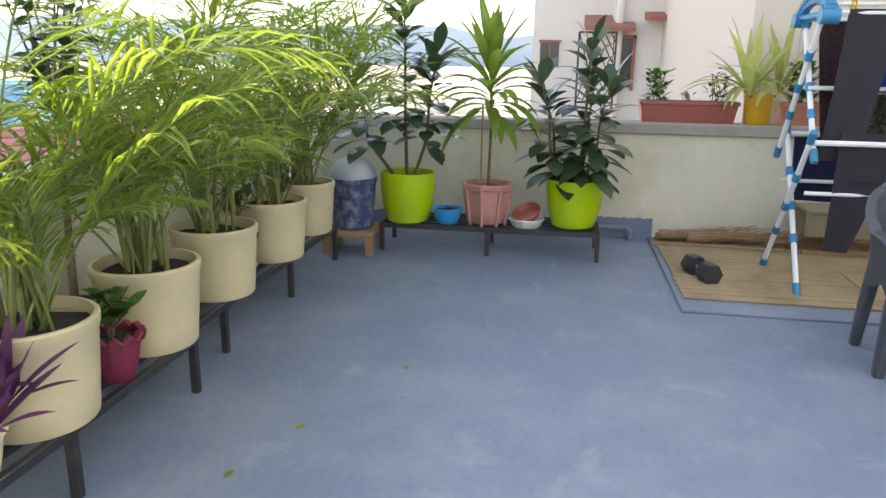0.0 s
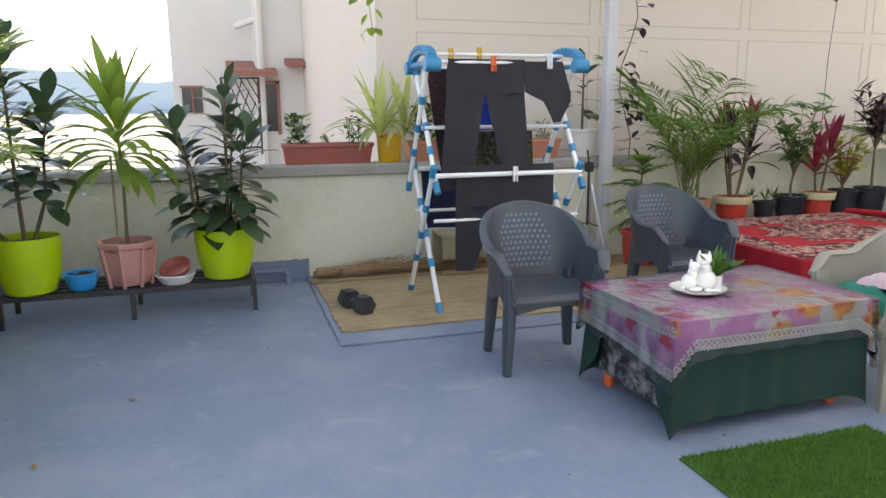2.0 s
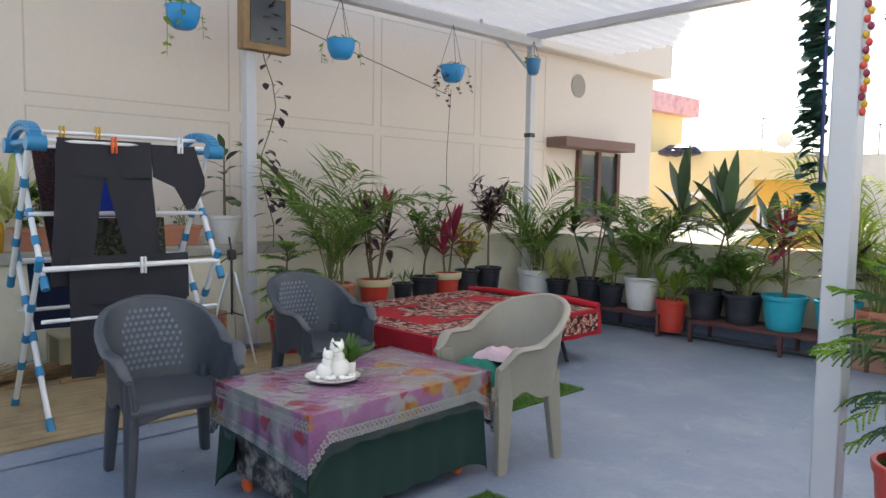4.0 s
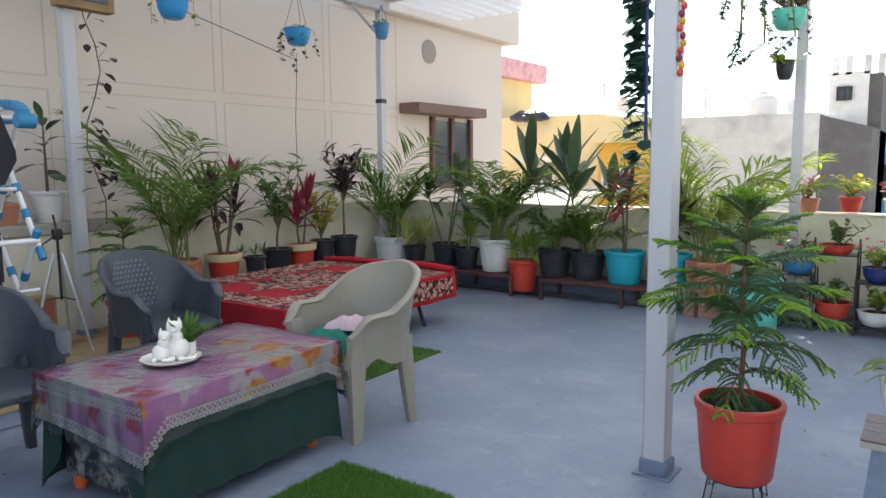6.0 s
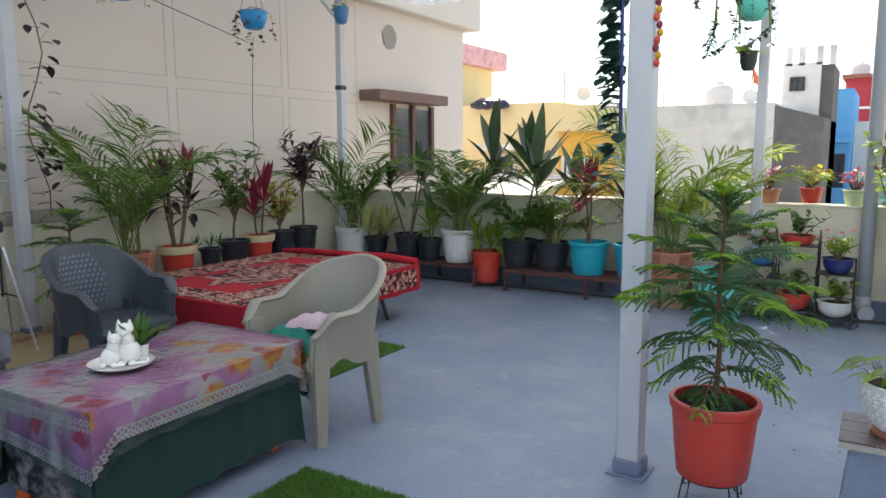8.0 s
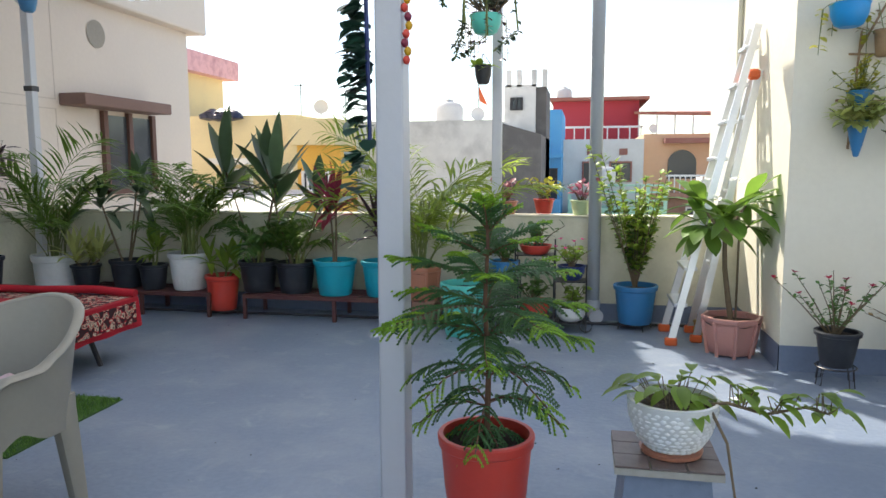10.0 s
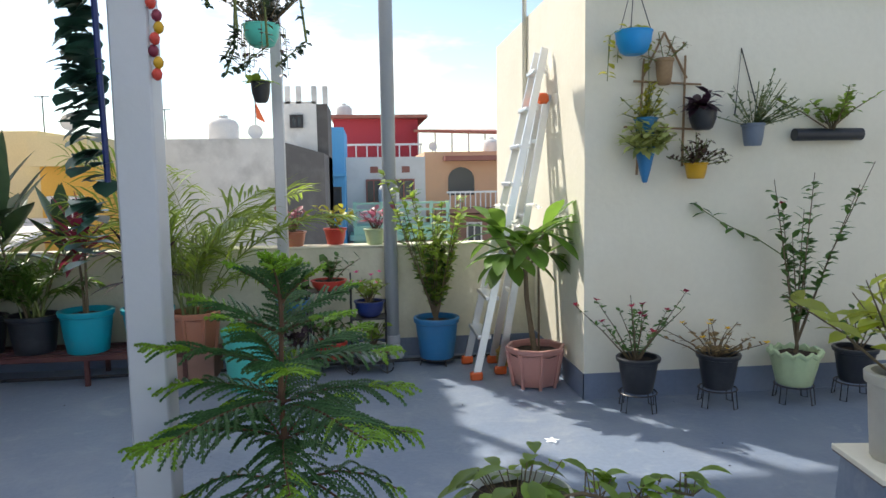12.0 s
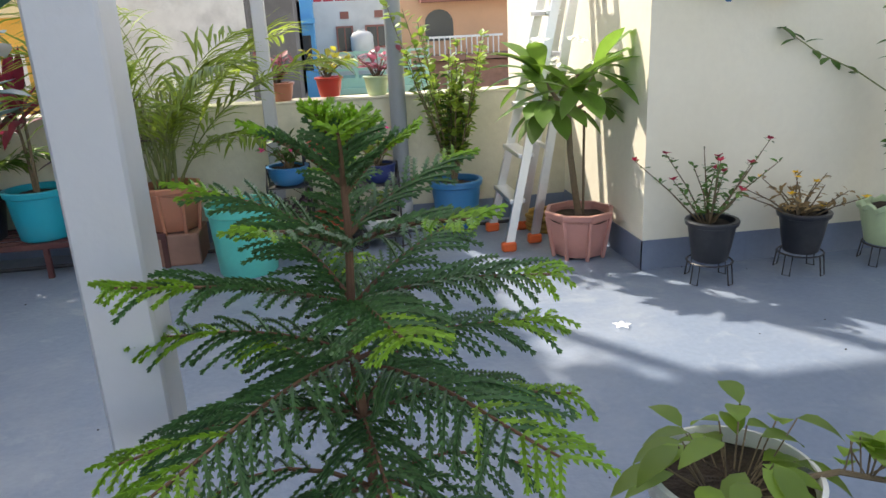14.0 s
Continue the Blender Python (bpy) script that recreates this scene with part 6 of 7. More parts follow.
p, z = simple("bucket", (-1.25, 6.25, 0), "mint green plastic tub", "plain", PLASTIC["mint"], 0.2, 0.42, 0.85)

# ---- wire plant stand with flower pots by the pipe ----
def wire_rack(x, y, w, levels, label):
    s_ = thing("plant_stand", (x, y, 0), label, "stand")
    for sx in (-w, w):
        part("side_frame", Shape().tube([(sx, -0.12, 0), (sx, -0.12, levels[-1] + .02), (sx, 0, levels[-1] + 0.12), (sx, 0.08, levels[-1] + .02), (sx, 0.12, 0)], 0.007, n=6), BLACK_STEEL, s_)
        part("scroll", Shape().tube([(sx + .05 * math.cos(a * .5), -0.12, 0.06 + .05 * math.sin(a * .5)) for a in range(13)], 0.005, n=5), BLACK_STEEL, s_)
    for z in levels:
        part("shelf", Shape().box(-w, w, -0.13, 0.1, z - 0.008, z, 0.002), BLACK_STEEL, s_)
wire_rack(-0.72, 6.62, 0.16, (0.1, 0.62), "black wire plant stand with curled feet")
wire_rack(-0.43, 6.55, 0.13, (0.08, 0.42), "black wire plant stand with curled feet")
wire_rack(-0.98, 6.55, 0.13, (0.09, 0.45), "black wire plant stand with curled feet")
for x, y, z0, kind, mat, r, h, lab, fol, fl in ((-0.97, 6.52, 0.09, "bowl", "white", 0.125, 0.11, "purple plant in a white bowl", PURPLE, None), (-0.72, 6.55, 0.1, "bowl", "red", 0.13, 0.14, "leafy plant in a red bowl", MID, None),
        (-0.42, 6.52, 0.08, "bowl", "white", 0.125, 0.12, "green leaves in a white bowl", FRESH, None), (-0.98, 6.52, 0.45, "bowl", "blue", 0.125, 0.12, "pink flowering plant in a blue bowl", MID, "pink"),
        (-0.42, 6.53, 0.42, "bowl", "darkblue", 0.11, 0.12, "trailing plant in a dark blue bowl", FRESH, "pink"), (-0.72, 6.58, 0.62, "bowl", "red", 0.13, 0.08, "seedlings in a shallow red bowl", MID, None),
        (-1.0, 7.03, PH, "plain", "terracotta", 0.085, 0.12, "pinkish plant in a terracotta pot on the wall", leafmat("pinkish_leaf", (0.3, 0.1, 0.12), 0.3), None), (-0.68, 7.03, PH + 0.01, "plain", "red", 0.09, 0.13, "yellow-green plant in a red pot on the wall", YELLOWISH, None),
        (-0.36, 7.03, PH, "plain", "palegreen", 0.085, 0.13, "pinkish plant in a lime pot on the wall", leafmat("pink_edge_leaf", (0.3, 0.09, 0.12), 0.3), None)):
    p = potted("potted_flower", (x, y, z0), lab)
    z = pot(p, kind, PLASTIC[mat], r, h, 0.75, 0.008)
    bush(p, z, 0.22, 0.17, 75, 0.075, fol, 9, 0.6, 0.5, trunk=0.1)
    if fl:
        blossoms(p, [Vector((U(-.14, .14), U(-.14, .14), z + U(.1, .22))) for k in range(7)], 0.03, FLOWER[fl])
p, z = simple("potted_shrub", (0.10, 6.68, 0.05), "dense bright green climbing shrub in a blue pot", "plain", PLASTIC["blue"], 0.17, 0.32)
bush(p, z, 0.85, 0.14, 1000, 0.075, FRESH, 24, 0.6, 0.4, trunk=0.05)
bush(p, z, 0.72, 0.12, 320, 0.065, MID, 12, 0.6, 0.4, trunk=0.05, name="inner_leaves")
sd = thing("pot_stand", (0.10, 6.68, 0), "low black wire pot stand", "stand")
part("ring", Shape().lathe([(0.13, 0.04), (0.136, 0.045), (0.13, 0.05), (0.124, 0.045), (0.13, 0.04)], 24, cap=False), BLACK_STEEL, sd)
for k in range(4):
    a = k * 1.57 + .4
    part("leg", Shape().tube([(0.13 * math.cos(a), 0.13 * math.sin(a), 0.045), (0.15 * math.cos(a), 0.15 * math.sin(a), 0)], 0.005, n=5), BLACK_STEEL, sd)

# ---- frangipani, ladder, tyre ----
p = thing("frangipani", (0.72, 5.98, 0), "frangipani with long glossy leaves in a pink hexagonal pot", "potted plant")
z = pot(p, "hex", PLASTIC["pink"], 0.2, 0.27, 0.74)
st, fo = Shape(), Shape()
st.tube([(0, 0, z - .02), (-0.03, 0, 0.4), (-0.06, 0, 0.62), (-0.07, 0, 0.85)], 0.022, 0.016)
st.tube([(0.03, 0.02, z - .02), (0.03, 0.02, 0.85)], 0.008)
tops = []
for k in range(7):
    a = k * 0.9
    e = Vector((-0.07 + 0.16 * math.cos(a), 0.16 * math.sin(a), 1.0 + U(-.08, .08)))
    st.tube([(-0.07, 0, 0.84), e], 0.012, 0.01)
    for j in range(9):
        d = around(a + U(-1.7, 1.7), U(-0.6, 1.0))
        fo.blade(e, d, 0.37 * U(.75, 1.1), 0.115, 0.8, n=7, peak=0.6, fold=0.15)
    tops.append(e + Vector((0, 0, 0.16)))
part("trunk", st, BARK, p)
part("leaves", fo, leafmat("frangipani_leaf", (0.10, 0.20, 0.03), 0.35), p)
blossoms(p, [q + Vector((U(-.04, .04), U(-.04, .04), U(-.02, .04))) for q in tops[:4] for k in range(4)], 0.04, FLOWER["white"])

ld = thing("step_ladder", (0, 0, 0), "tall aluminium folding ladder leaning on the sunlit wall", "ladder")
def leg_pair(y_foot0, y_foot1, x_foot, y_top0, y_top1, x_top, z_top, steps, tread):
    for yf, yt in ((y_foot0, y_top0), (y_foot1, y_top1)):
        a, b = Vector((x_foot, yf, 0.03)), Vector((x_top, yt, z_top))
        d = (b - a).normalized()
        s = Shape()
        u = Vector((0, 1, 0)); w = d.cross(u).normalized()
        for q in (a, b):
            s.v += [tuple(q + u * i * 0.014 + w * j * 0.026) for i, j in ((-1, -1), (1, -1), (1, 1), (-1, 1))]
        s.f += [(0, 1, 5, 4), (1, 2, 6, 5), (2, 3, 7, 6), (3, 0, 4, 7), (3, 2, 1, 0), (4, 5, 6, 7)]
        part("rail", s, ALU, ld, smooth=False)
        part("rubber_foot", Shape().box(a.x - 0.045, a.x + 0.045, a.y - 0.025, a.y + 0.025, 0, 0.06, 0.01), PLASTIC["orange"], ld)
    for k in range(1, steps + 1):
        t = k / (steps + 0.6)
        x, z = x_foot + (x_top - x_foot) * t, 0.03 + (z_top - 0.03) * t
        y0, y1 = y_foot0 + (y_top0 - y_foot0) * t, y_foot1 + (y_top1 - y_foot1) * t
        part("step", Shape().box(x - tread, x + tread, y0, y1, z - 0.015, z + 0.015, 0.005), ALU, ld)
leg_pair(6.15, 6.62, 0.33, 6.40, 6.62, 0.90, 2.38, 8, 0.05)
leg_pair(6.28, 6.60, 0.53, 6.42, 6.60, 0.925, 2.05, 3, 0.012)
part("clip", Shape().box(0.84, 0.93, 6.38, 6.44, 1.98, 2.06, 0.02), PLASTIC["orange"], ld, "orange plastic clip")
hc = thing("hose_coil", (0.72, 6.58, 0), "coiled dull yellow hose beside the ladder", "hose")
HOSE = material("dull_yellow_hose", (0.36, 0.22, 0.05), 0.6)
for k in range(4):
    part("coil", Shape().tube([((0.15 + .006 * (k % 2)) * math.cos(i * math.pi / 14), (0.15 + .006 * (k % 2)) * math.sin(i * math.pi / 14), 0.016 + k * 0.028) for i in range(29)], 0.016, n=7), HOSE, hc)

# ---- shed front: pots on wire stands ----
def wire_stand(x, y):
    s_ = thing("pot_stand", (x, y, 0), "small black wire pot stand", "stand", "wire pot stands")
    part("ring", Shape().lathe([(0.115, 0.105), (0.121, 0.11), (0.115, 0.115), (0.109, 0.11), (0.115, 0.105)], 24, cap=False), BLACK_STEEL, s_)
    for k in range(4):
        a = k * math.pi / 2 + 0.5
        c, d = math.cos(a), math.sin(a)
        part("leg", Shape().tube([(0.115 * c - d * .02, 0.115 * d + c * .02, 0.11), (0.13 * c - d * .02, 0.13 * d + c * .02, 0.004), (0.13 * c + d * .02, 0.13 * d - c * .02, 0.004), (0.115 * c + d * .02, 0.115 * d - c * .02, 0.11)], 0.004, n=5), BLACK_STEEL, s_)
for x, kind, mat, lab, what in ((1.22, "plain", "black", "small red rose bush in a black pot", "rose"), (1.74, "plain", "black", "withered yellow marigolds in a black pot", "mari"), (2.25, "wavy", "palegreen", "tall climbing rose in a pale green wavy pot", "climb"), (2.66, "plain", "black", "sparse young plant in a black pot", "leaf")):
    wire_stand(x, 5.36)
    p = potted("potted_rose" if what in ("rose", "climb") else "potted_plant", (x, 5.36, 0.115), lab)
    z = pot(p, kind, PLASTIC[mat], 0.125 if kind == "plain" else 0.15, 0.22, 0.72)
    if what == "rose":
        tips = bush(p, z, 0.42, 0.28, 260, 0.042, MID, 13, 0.5, trunk=0.02)
        blossoms(p, [t[2] for t in tips[:10]], 0.03, FLOWER["red"])
    elif what == "mari":
        tips = bush(p, z, 0.26, 0.34, 170, 0.05, DRY, 16, 0.4, trunk=0.02)
        blossoms(p, [t[2] for t in tips[:8]], 0.028, FLOWER["yellow"])
    elif what == "climb":
        p.rotation_euler.z = 0
        tips = bush(p, z, 0.95, 0.2, 330, 0.075, MID, 8, 0.5, trunk=0.1)
        blossoms(p, [tips[1][2]], 0.035, FLOWER["red"])
        v, lf = Shape(), Shape()
        pts = [(0.05, 0.1, 0.75), (-0.15, 0.18, 0.9), (-0.4, 0.2, 1.02), (-0.6, 0.21, 1.15)]
        v.tube(pts, 0.004, 0.003, 5)
        for k in range(14):
            q = Vector(pts[1 + k % 3]).lerp(Vector(pts[min(3, 2 + k % 3)]), U(0, 1)); lf.blade(q, around(U(0, 6.28), U(-.6, .5)), 0.1, 0.045, 0.6)
        part("shoot", v, CANE, p); part("shoot_leaves", lf, MID, p)
    else:
        bush(p, z, 0.3, 0.2, 26, 0.08, MID, 6, 0.5, trunk=0.1)

# ---- hanging plants on the shed wall ----
WY = 5.6
def hang_bowl(name, at, r, h, mat, label, drop, leaf, n, trail, size=0.06):
    p = thing(name, at, label, "hanging plant")
    z = pot(p, "bowl", mat, r, h, rim=0.004)
    for k in range(3):
        a = k * 2.1
        part("cord", Shape().tube([(r * math.cos(a), r * math.sin(a), h), (0, 0, h + drop)], 0.003, n=4), BLACK_STEEL, p)
    s = Shape(); v = Shape()
    for k in range(n):
        s.blade((U(-r, r) * .8, U(-r, r) * .8, z + U(0, .03)), around(U(0, 6.28), U(-.3, .9)), size * U(.8, 1.3), size * .75, 0.6)
    for k in range(trail):
        a = U(0, 6.28); l = U(.15, .42)
        path = [Vector((r * math.cos(a), r * math.sin(a), h)), Vector(((r + .04) * math.cos(a), (r + .04) * math.sin(a), h - .03)), Vector(((r + .05) * math.cos(a), (r + .05) * math.sin(a), h - l))]
        v.tube(path, 0.0025, n=4)
        for j in range(int(l * 26)):
            s.blade(path[1].lerp(path[2], U(0, 1)), around(U(0, 6.28), U(-.8, .3)), size * U(.6, 1.1), size * .7, 0.5)
    if v.v:
        part("vines", v, CANE, p)
    part("leaves", s, leaf, p)
    return p
hang_bowl("hanging_basket", (1.2, 5.44, 2.17), 0.11, 0.14, PLASTIC["sky"], "sky blue hanging bowl with trailing money plant", 0.32, YELLOWISH, 24, 4)
fr = thing("stick_trellis", (1.45, 5.575, 1.45), "rough stick trellis hung on the wall", "trellis")
for a, b in (((-0.17, 0, 0), (-0.13, 0, 0.72)), ((0.13, 0, 0.05), (0.14, 0, 0.74)), ((-0.2, -.012, 0.58), (0.24, -.012, 0.56)), ((-0.26, -.012, 0.3), (0.28, -.012, 0.28)), ((-0.14, 0, 0.6), (0.0, 0, 0.88)), ((0.15, 0, 0.6), (0.0, 0, 0.88))):
    part("stick", Shape().tube([a, b], 0.008, 0.007, 6), WOOD, fr)
def wall_pot(name, x, z, r, h, mat, label, leaf, n, size, spread, kind="plain", taper=0.75):
    p = thing(name, (x, WY - r - 0.045, z), label, "hanging plant")
    zz = pot(p, kind, mat, r, h, taper, 0.006)
    part("hook", Shape().tube([(0, r, h * .8), (0, r + 0.045, h * .8)], 0.006, n=5), BLACK_STEEL, p)
    s, v = Shape(), Shape()
    for k in range(max(5, n // 12)):
        a, e = U(0, 6.28), U(.1, 1.4)
        end = Vector((math.cos(a) * spread * math.cos(e), -abs(math.sin(a)) * spread * .4, zz + spread * math.sin(e) * U(.5, 1)))
        v.tube([(0, 0, zz - .01), end], 0.003, n=4)
        for j in range(12):
            s.blade(Vector((0, 0, zz)).lerp(end, U(.2, 1)), around(U(0, 6.28), U(-.6, .8)), size * U(.7, 1.2), size * .45, 0.5, n=3)
    part("stem_clump", v, CANE, p)
    part("leaves", s, leaf, p)
    return p
wall_pot("wall_planter", 1.42, 2.0, 0.055, 0.16, WOOD, "mossy bark pot with wispy stems", DRY, 70, 0.04, 0.2)
wall_pot("wall_planter", 1.66, 1.72, 0.085, 0.13, PLASTIC["black"], "black pot with a spiky dark plant", PURPLE, 50, 0.12, 0.12, "bowl")
wall_pot("wall_planter", 1.30, 1.40, 0.065, 0.22, PLASTIC["blue"], "blue cone planter with variegated leaves", PALE, 240, 0.10, 0.26, "plain", 0.25)
wall_pot("wall_planter", 1.30, 1.68, 0.07, 0.12, PLASTIC["blue"], "blue wall planter with yellow-green sprigs", YELLOWISH, 200, 0.05, 0.22)
wall_pot("wall_planter", 1.63, 1.42, 0.07, 0.1, PLASTIC["yellow"], "yellow pot of dry brown sprigs", material("dry_brown_leaf", (0.10, 0.06, 0.04), 0.9, leaf=0.1, per_piece=.3), 330, 0.04, 0.22)
p = wall_pot("wall_planter", 2.0, 1.62, 0.07, 0.14, PLASTIC["lightgrey"], "recycled bottle planter with feathery grey-green stems", leafmat("grey_green_leaf", (0.12, 0.17, 0.08), .2), 380, 0.035, 0.36)
part("cord", Shape().tube([(-0.08, .08, .2), (-0.03, .11, 0.62), (0.09, .09, .2)], 0.005, n=5), BLACK_STEEL, p)
p = thing("wall_planter", (2.55, 5.54, 1.64), "dark blue bottle trough with green herb", "hanging plant")
part("bottle", Shape().tube([(-0.24, 0, 0.05), (-0.2, 0, 0.05), (-0.17, 0, 0.05), (0.2, 0, 0.05), (0.22, 0, 0.05)], 0.04, n=14), PLASTIC["black"], p)
bush(p, 0.08, 0.3, 0.3, 190, 0.06, FRESH, 12, 0.7, trunk=0.1)

# ---- pedestal with the white bowl ----
pd = thing("pedestal", (-0.06, 3.03, 0), "grey-blue painted masonry pedestal with a tiled top", "pedestal")
sh = Shape()
for z, w in ((0, 0.165), (0.39, 0.13)):
    sh.v += [(-w, -w, z), (w, -w, z), (w, w, z), (-w, w, z)]
sh.f = [(0, 1, 5, 4), (1, 2, 6, 5), (2, 3, 7, 6), (3, 0, 4, 7), (4, 5, 6, 7), (3, 2, 1, 0)]
part("body", sh, FLOOR, pd, smooth=False)
part("slab", Shape().box(-0.165, 0.165, -0.155, 0.155, 0.39, 0.412), CONCRETE, pd)
TILE = material("brown_stone_tile", (0.14, 0.10, 0.09), 0.45, vary=0.2, stain=(0.25, 0.2, 0.18), stain_amount=0.5, stain_scale=8)
for i in range(3):
    for j in range(3):
        part("tile", Shape().box(-0.165 + i * 0.111, -0.165 + i * 0.111 + 0.108, -0.155 + j * 0.104, -0.155 + j * 0.104 + 0.101, 0.413, 0.42, 0.002), TILE, pd)
bw = thing("bowl_planter", (-0.04, 3.02, 0.42), "white pebbled bowl planter with a trailing plant on a tiled pedestal", "potted plant", scale=0.88)
part("saucer", Shape().lathe([(0.09, 0), (0.11, 0.005), (0.115, 0.02), (0.1, 0.022)], 28), PLASTIC["terracotta"], bw, "terracotta saucer")
WHT = material("white_glazed_pot", (0.72, 0.72, 0.68), 0.4, vary=0.05)
part("bowl", Shape().lathe([(0.085, 0.02), (0.1, 0.03), (0.135, 0.08), (0.155, 0.14), (0.163, 0.195), (0.165, 0.21), (0.155, 0.213), (0.147, 0.18)], 40, cap=False), WHT, bw)
s = Shape()
rr = lambda z: np.interp(z, [0.02, 0.03, 0.08, 0.14, 0.195], [0.085, 0.1, 0.135, 0.155, 0.163])
for j in range(10):
    z = 0.04 + j * 0.0160
    n = 30
    for i in range(n):
        a = (i + 0.5 * (j % 2) + U(-.2, .2)) * 2 * math.pi / n
        q = Vector((rr(z) * math.cos(a), rr(z) * math.sin(a), z + U(-.002, .002)))
        o, tv, up_ = Vector((math.cos(a), math.sin(a), 0)), Vector((-math.sin(a), math.cos(a), 0)), Vector((0, 0, 1))
        w, hh = U(.010, .014), U(.006, .0085)
        s.add([q + tv * w, q + up_ * hh + tv * w * .4, q + up_ * hh - tv * w * .4, q - tv * w, q - up_ * hh - tv * w * .4, q - up_ * hh + tv * w * .4, q + o * 0.004], [(i2, (i2 + 1) % 6, 6) for i2 in range(6)])
peb = part("pebbles", s, material("pale_pebble_relief", (0.85, 0.85, 0.82), 0.35), bw, "raised white pebble relief")
peb["kind"] = "stuff"
part("soil", Shape().lathe([(0.15, 0.18), (0.08, 0.187), (0.001, 0.19)], 22, wave=lambda a, q, z: (1, .005 * math.sin(7 * a + q * 70)), cap=False), SOIL, bw)
v, lf = Shape(), Shape()
LEAFY = leafmat("pothos_leaf", (0.15, 0.24, 0.03), 0.35)
for k in range(32):
    a = U(0, 6.28); q_ = U(.05, .15); e = Vector((q_ * math.cos(a), q_ * math.sin(a), 0.19 + U(0.02, .11)))
    v.tube([(e.x * .5, e.y * .5, 0.18), e], 0.0018, n=4)
    lf.blade(e, around(a + U(-.6, .6), U(-.3, .4)), U(.09, .13), 0.05, 1.1, n=5, peak=.35)
trail = [Vector(q) for q in ((0.06, -0.03, 0.19), (0.18, -0.06, 0.22), (0.30, -0.10, 0.20), (0.42, -0.12, 0.24), (0.5, -0.12, 0.22))]
v.tube(trail, 0.007, 0.004, 6)
v.tube([(0.12, -0.1, 0.2), (0.17, -0.14, 0.1), (0.2, -0.17, -0.1), (0.26, -0.2, -0.25), (0.27, -0.2, -0.34)], 0.006, 0.003, 6)
for k in range(34):
    i = 1 + k % 3
    q = trail[i].lerp(trail[i + 1], U(0, 1)); e = q + Vector((U(-.03, .03), U(-.03, .03), U(.0, .08)))
    v.tube([q, e], 0.002, n=4)
    lf.blade(e, around(U(-1.5, 1.5), U(-.4, .6)), U(.07, .13), 0.042, 1.2, n=5, peak=.35)
for k in range(14):
    lf.blade((0.25 + U(-.06, .06), -0.2 + U(-.05, .05), -0.33 + U(0, .06)), around(U(0, 6.28), U(0, .9)), U(.07, .11), 0.045, .9, n=4, peak=.35)
part("stem_clump", v, BARK, bw); part("leaves", lf, LEAFY, bw)

# second pedestal with a pale cylinder pot
pd = thing("pedestal", (1.47, 3.49, 0), "grey-blue painted masonry pedestal with a pale slab", "pedestal", turn=-8)
sh = Shape()
for z, w in ((0, 0.165), (0.39, 0.145)):
    sh.v += [(-w, -w, z), (w, -w, z), (w, w, z), (-w, w, z)]
sh.f = [(0, 1, 5, 4), (1, 2, 6, 5), (2, 3, 7, 6), (3, 0, 4, 7), (4, 5, 6, 7), (3, 2, 1, 0)]
part("body", sh, FLOOR, pd, smooth=False)
part("slab", Shape().box(-0.17, 0.17, -0.17, 0.17, 0.39, 0.412, 0.003), CREAM, pd, "cream slab with a dark edge")
part("slab_edge", Shape().box(-0.166, 0.166, -0.166, 0.166, 0.384, 0.39), TILE, pd)
p, z = simple("potted_shrub", (1.465, 3.50, 0.412), "yellow-green broad-leaved shrub in a pale grey pot", "plain", material("pale_grey_glaze", (0.50, 0.48, 0.42), 0.5, vary=0.06, stain=(0.36, 0.33, 0.27), stain_amount=0.4, stain_scale=9), 0.115, 0.32, 0.84)
bush(p, z, 0.46, 0.32, 130, 0.135, leafmat("lime_broad_leaf", (0.27, 0.31, 0.035), 0.35), 11, 0.42, 0.7, trunk=0.1)

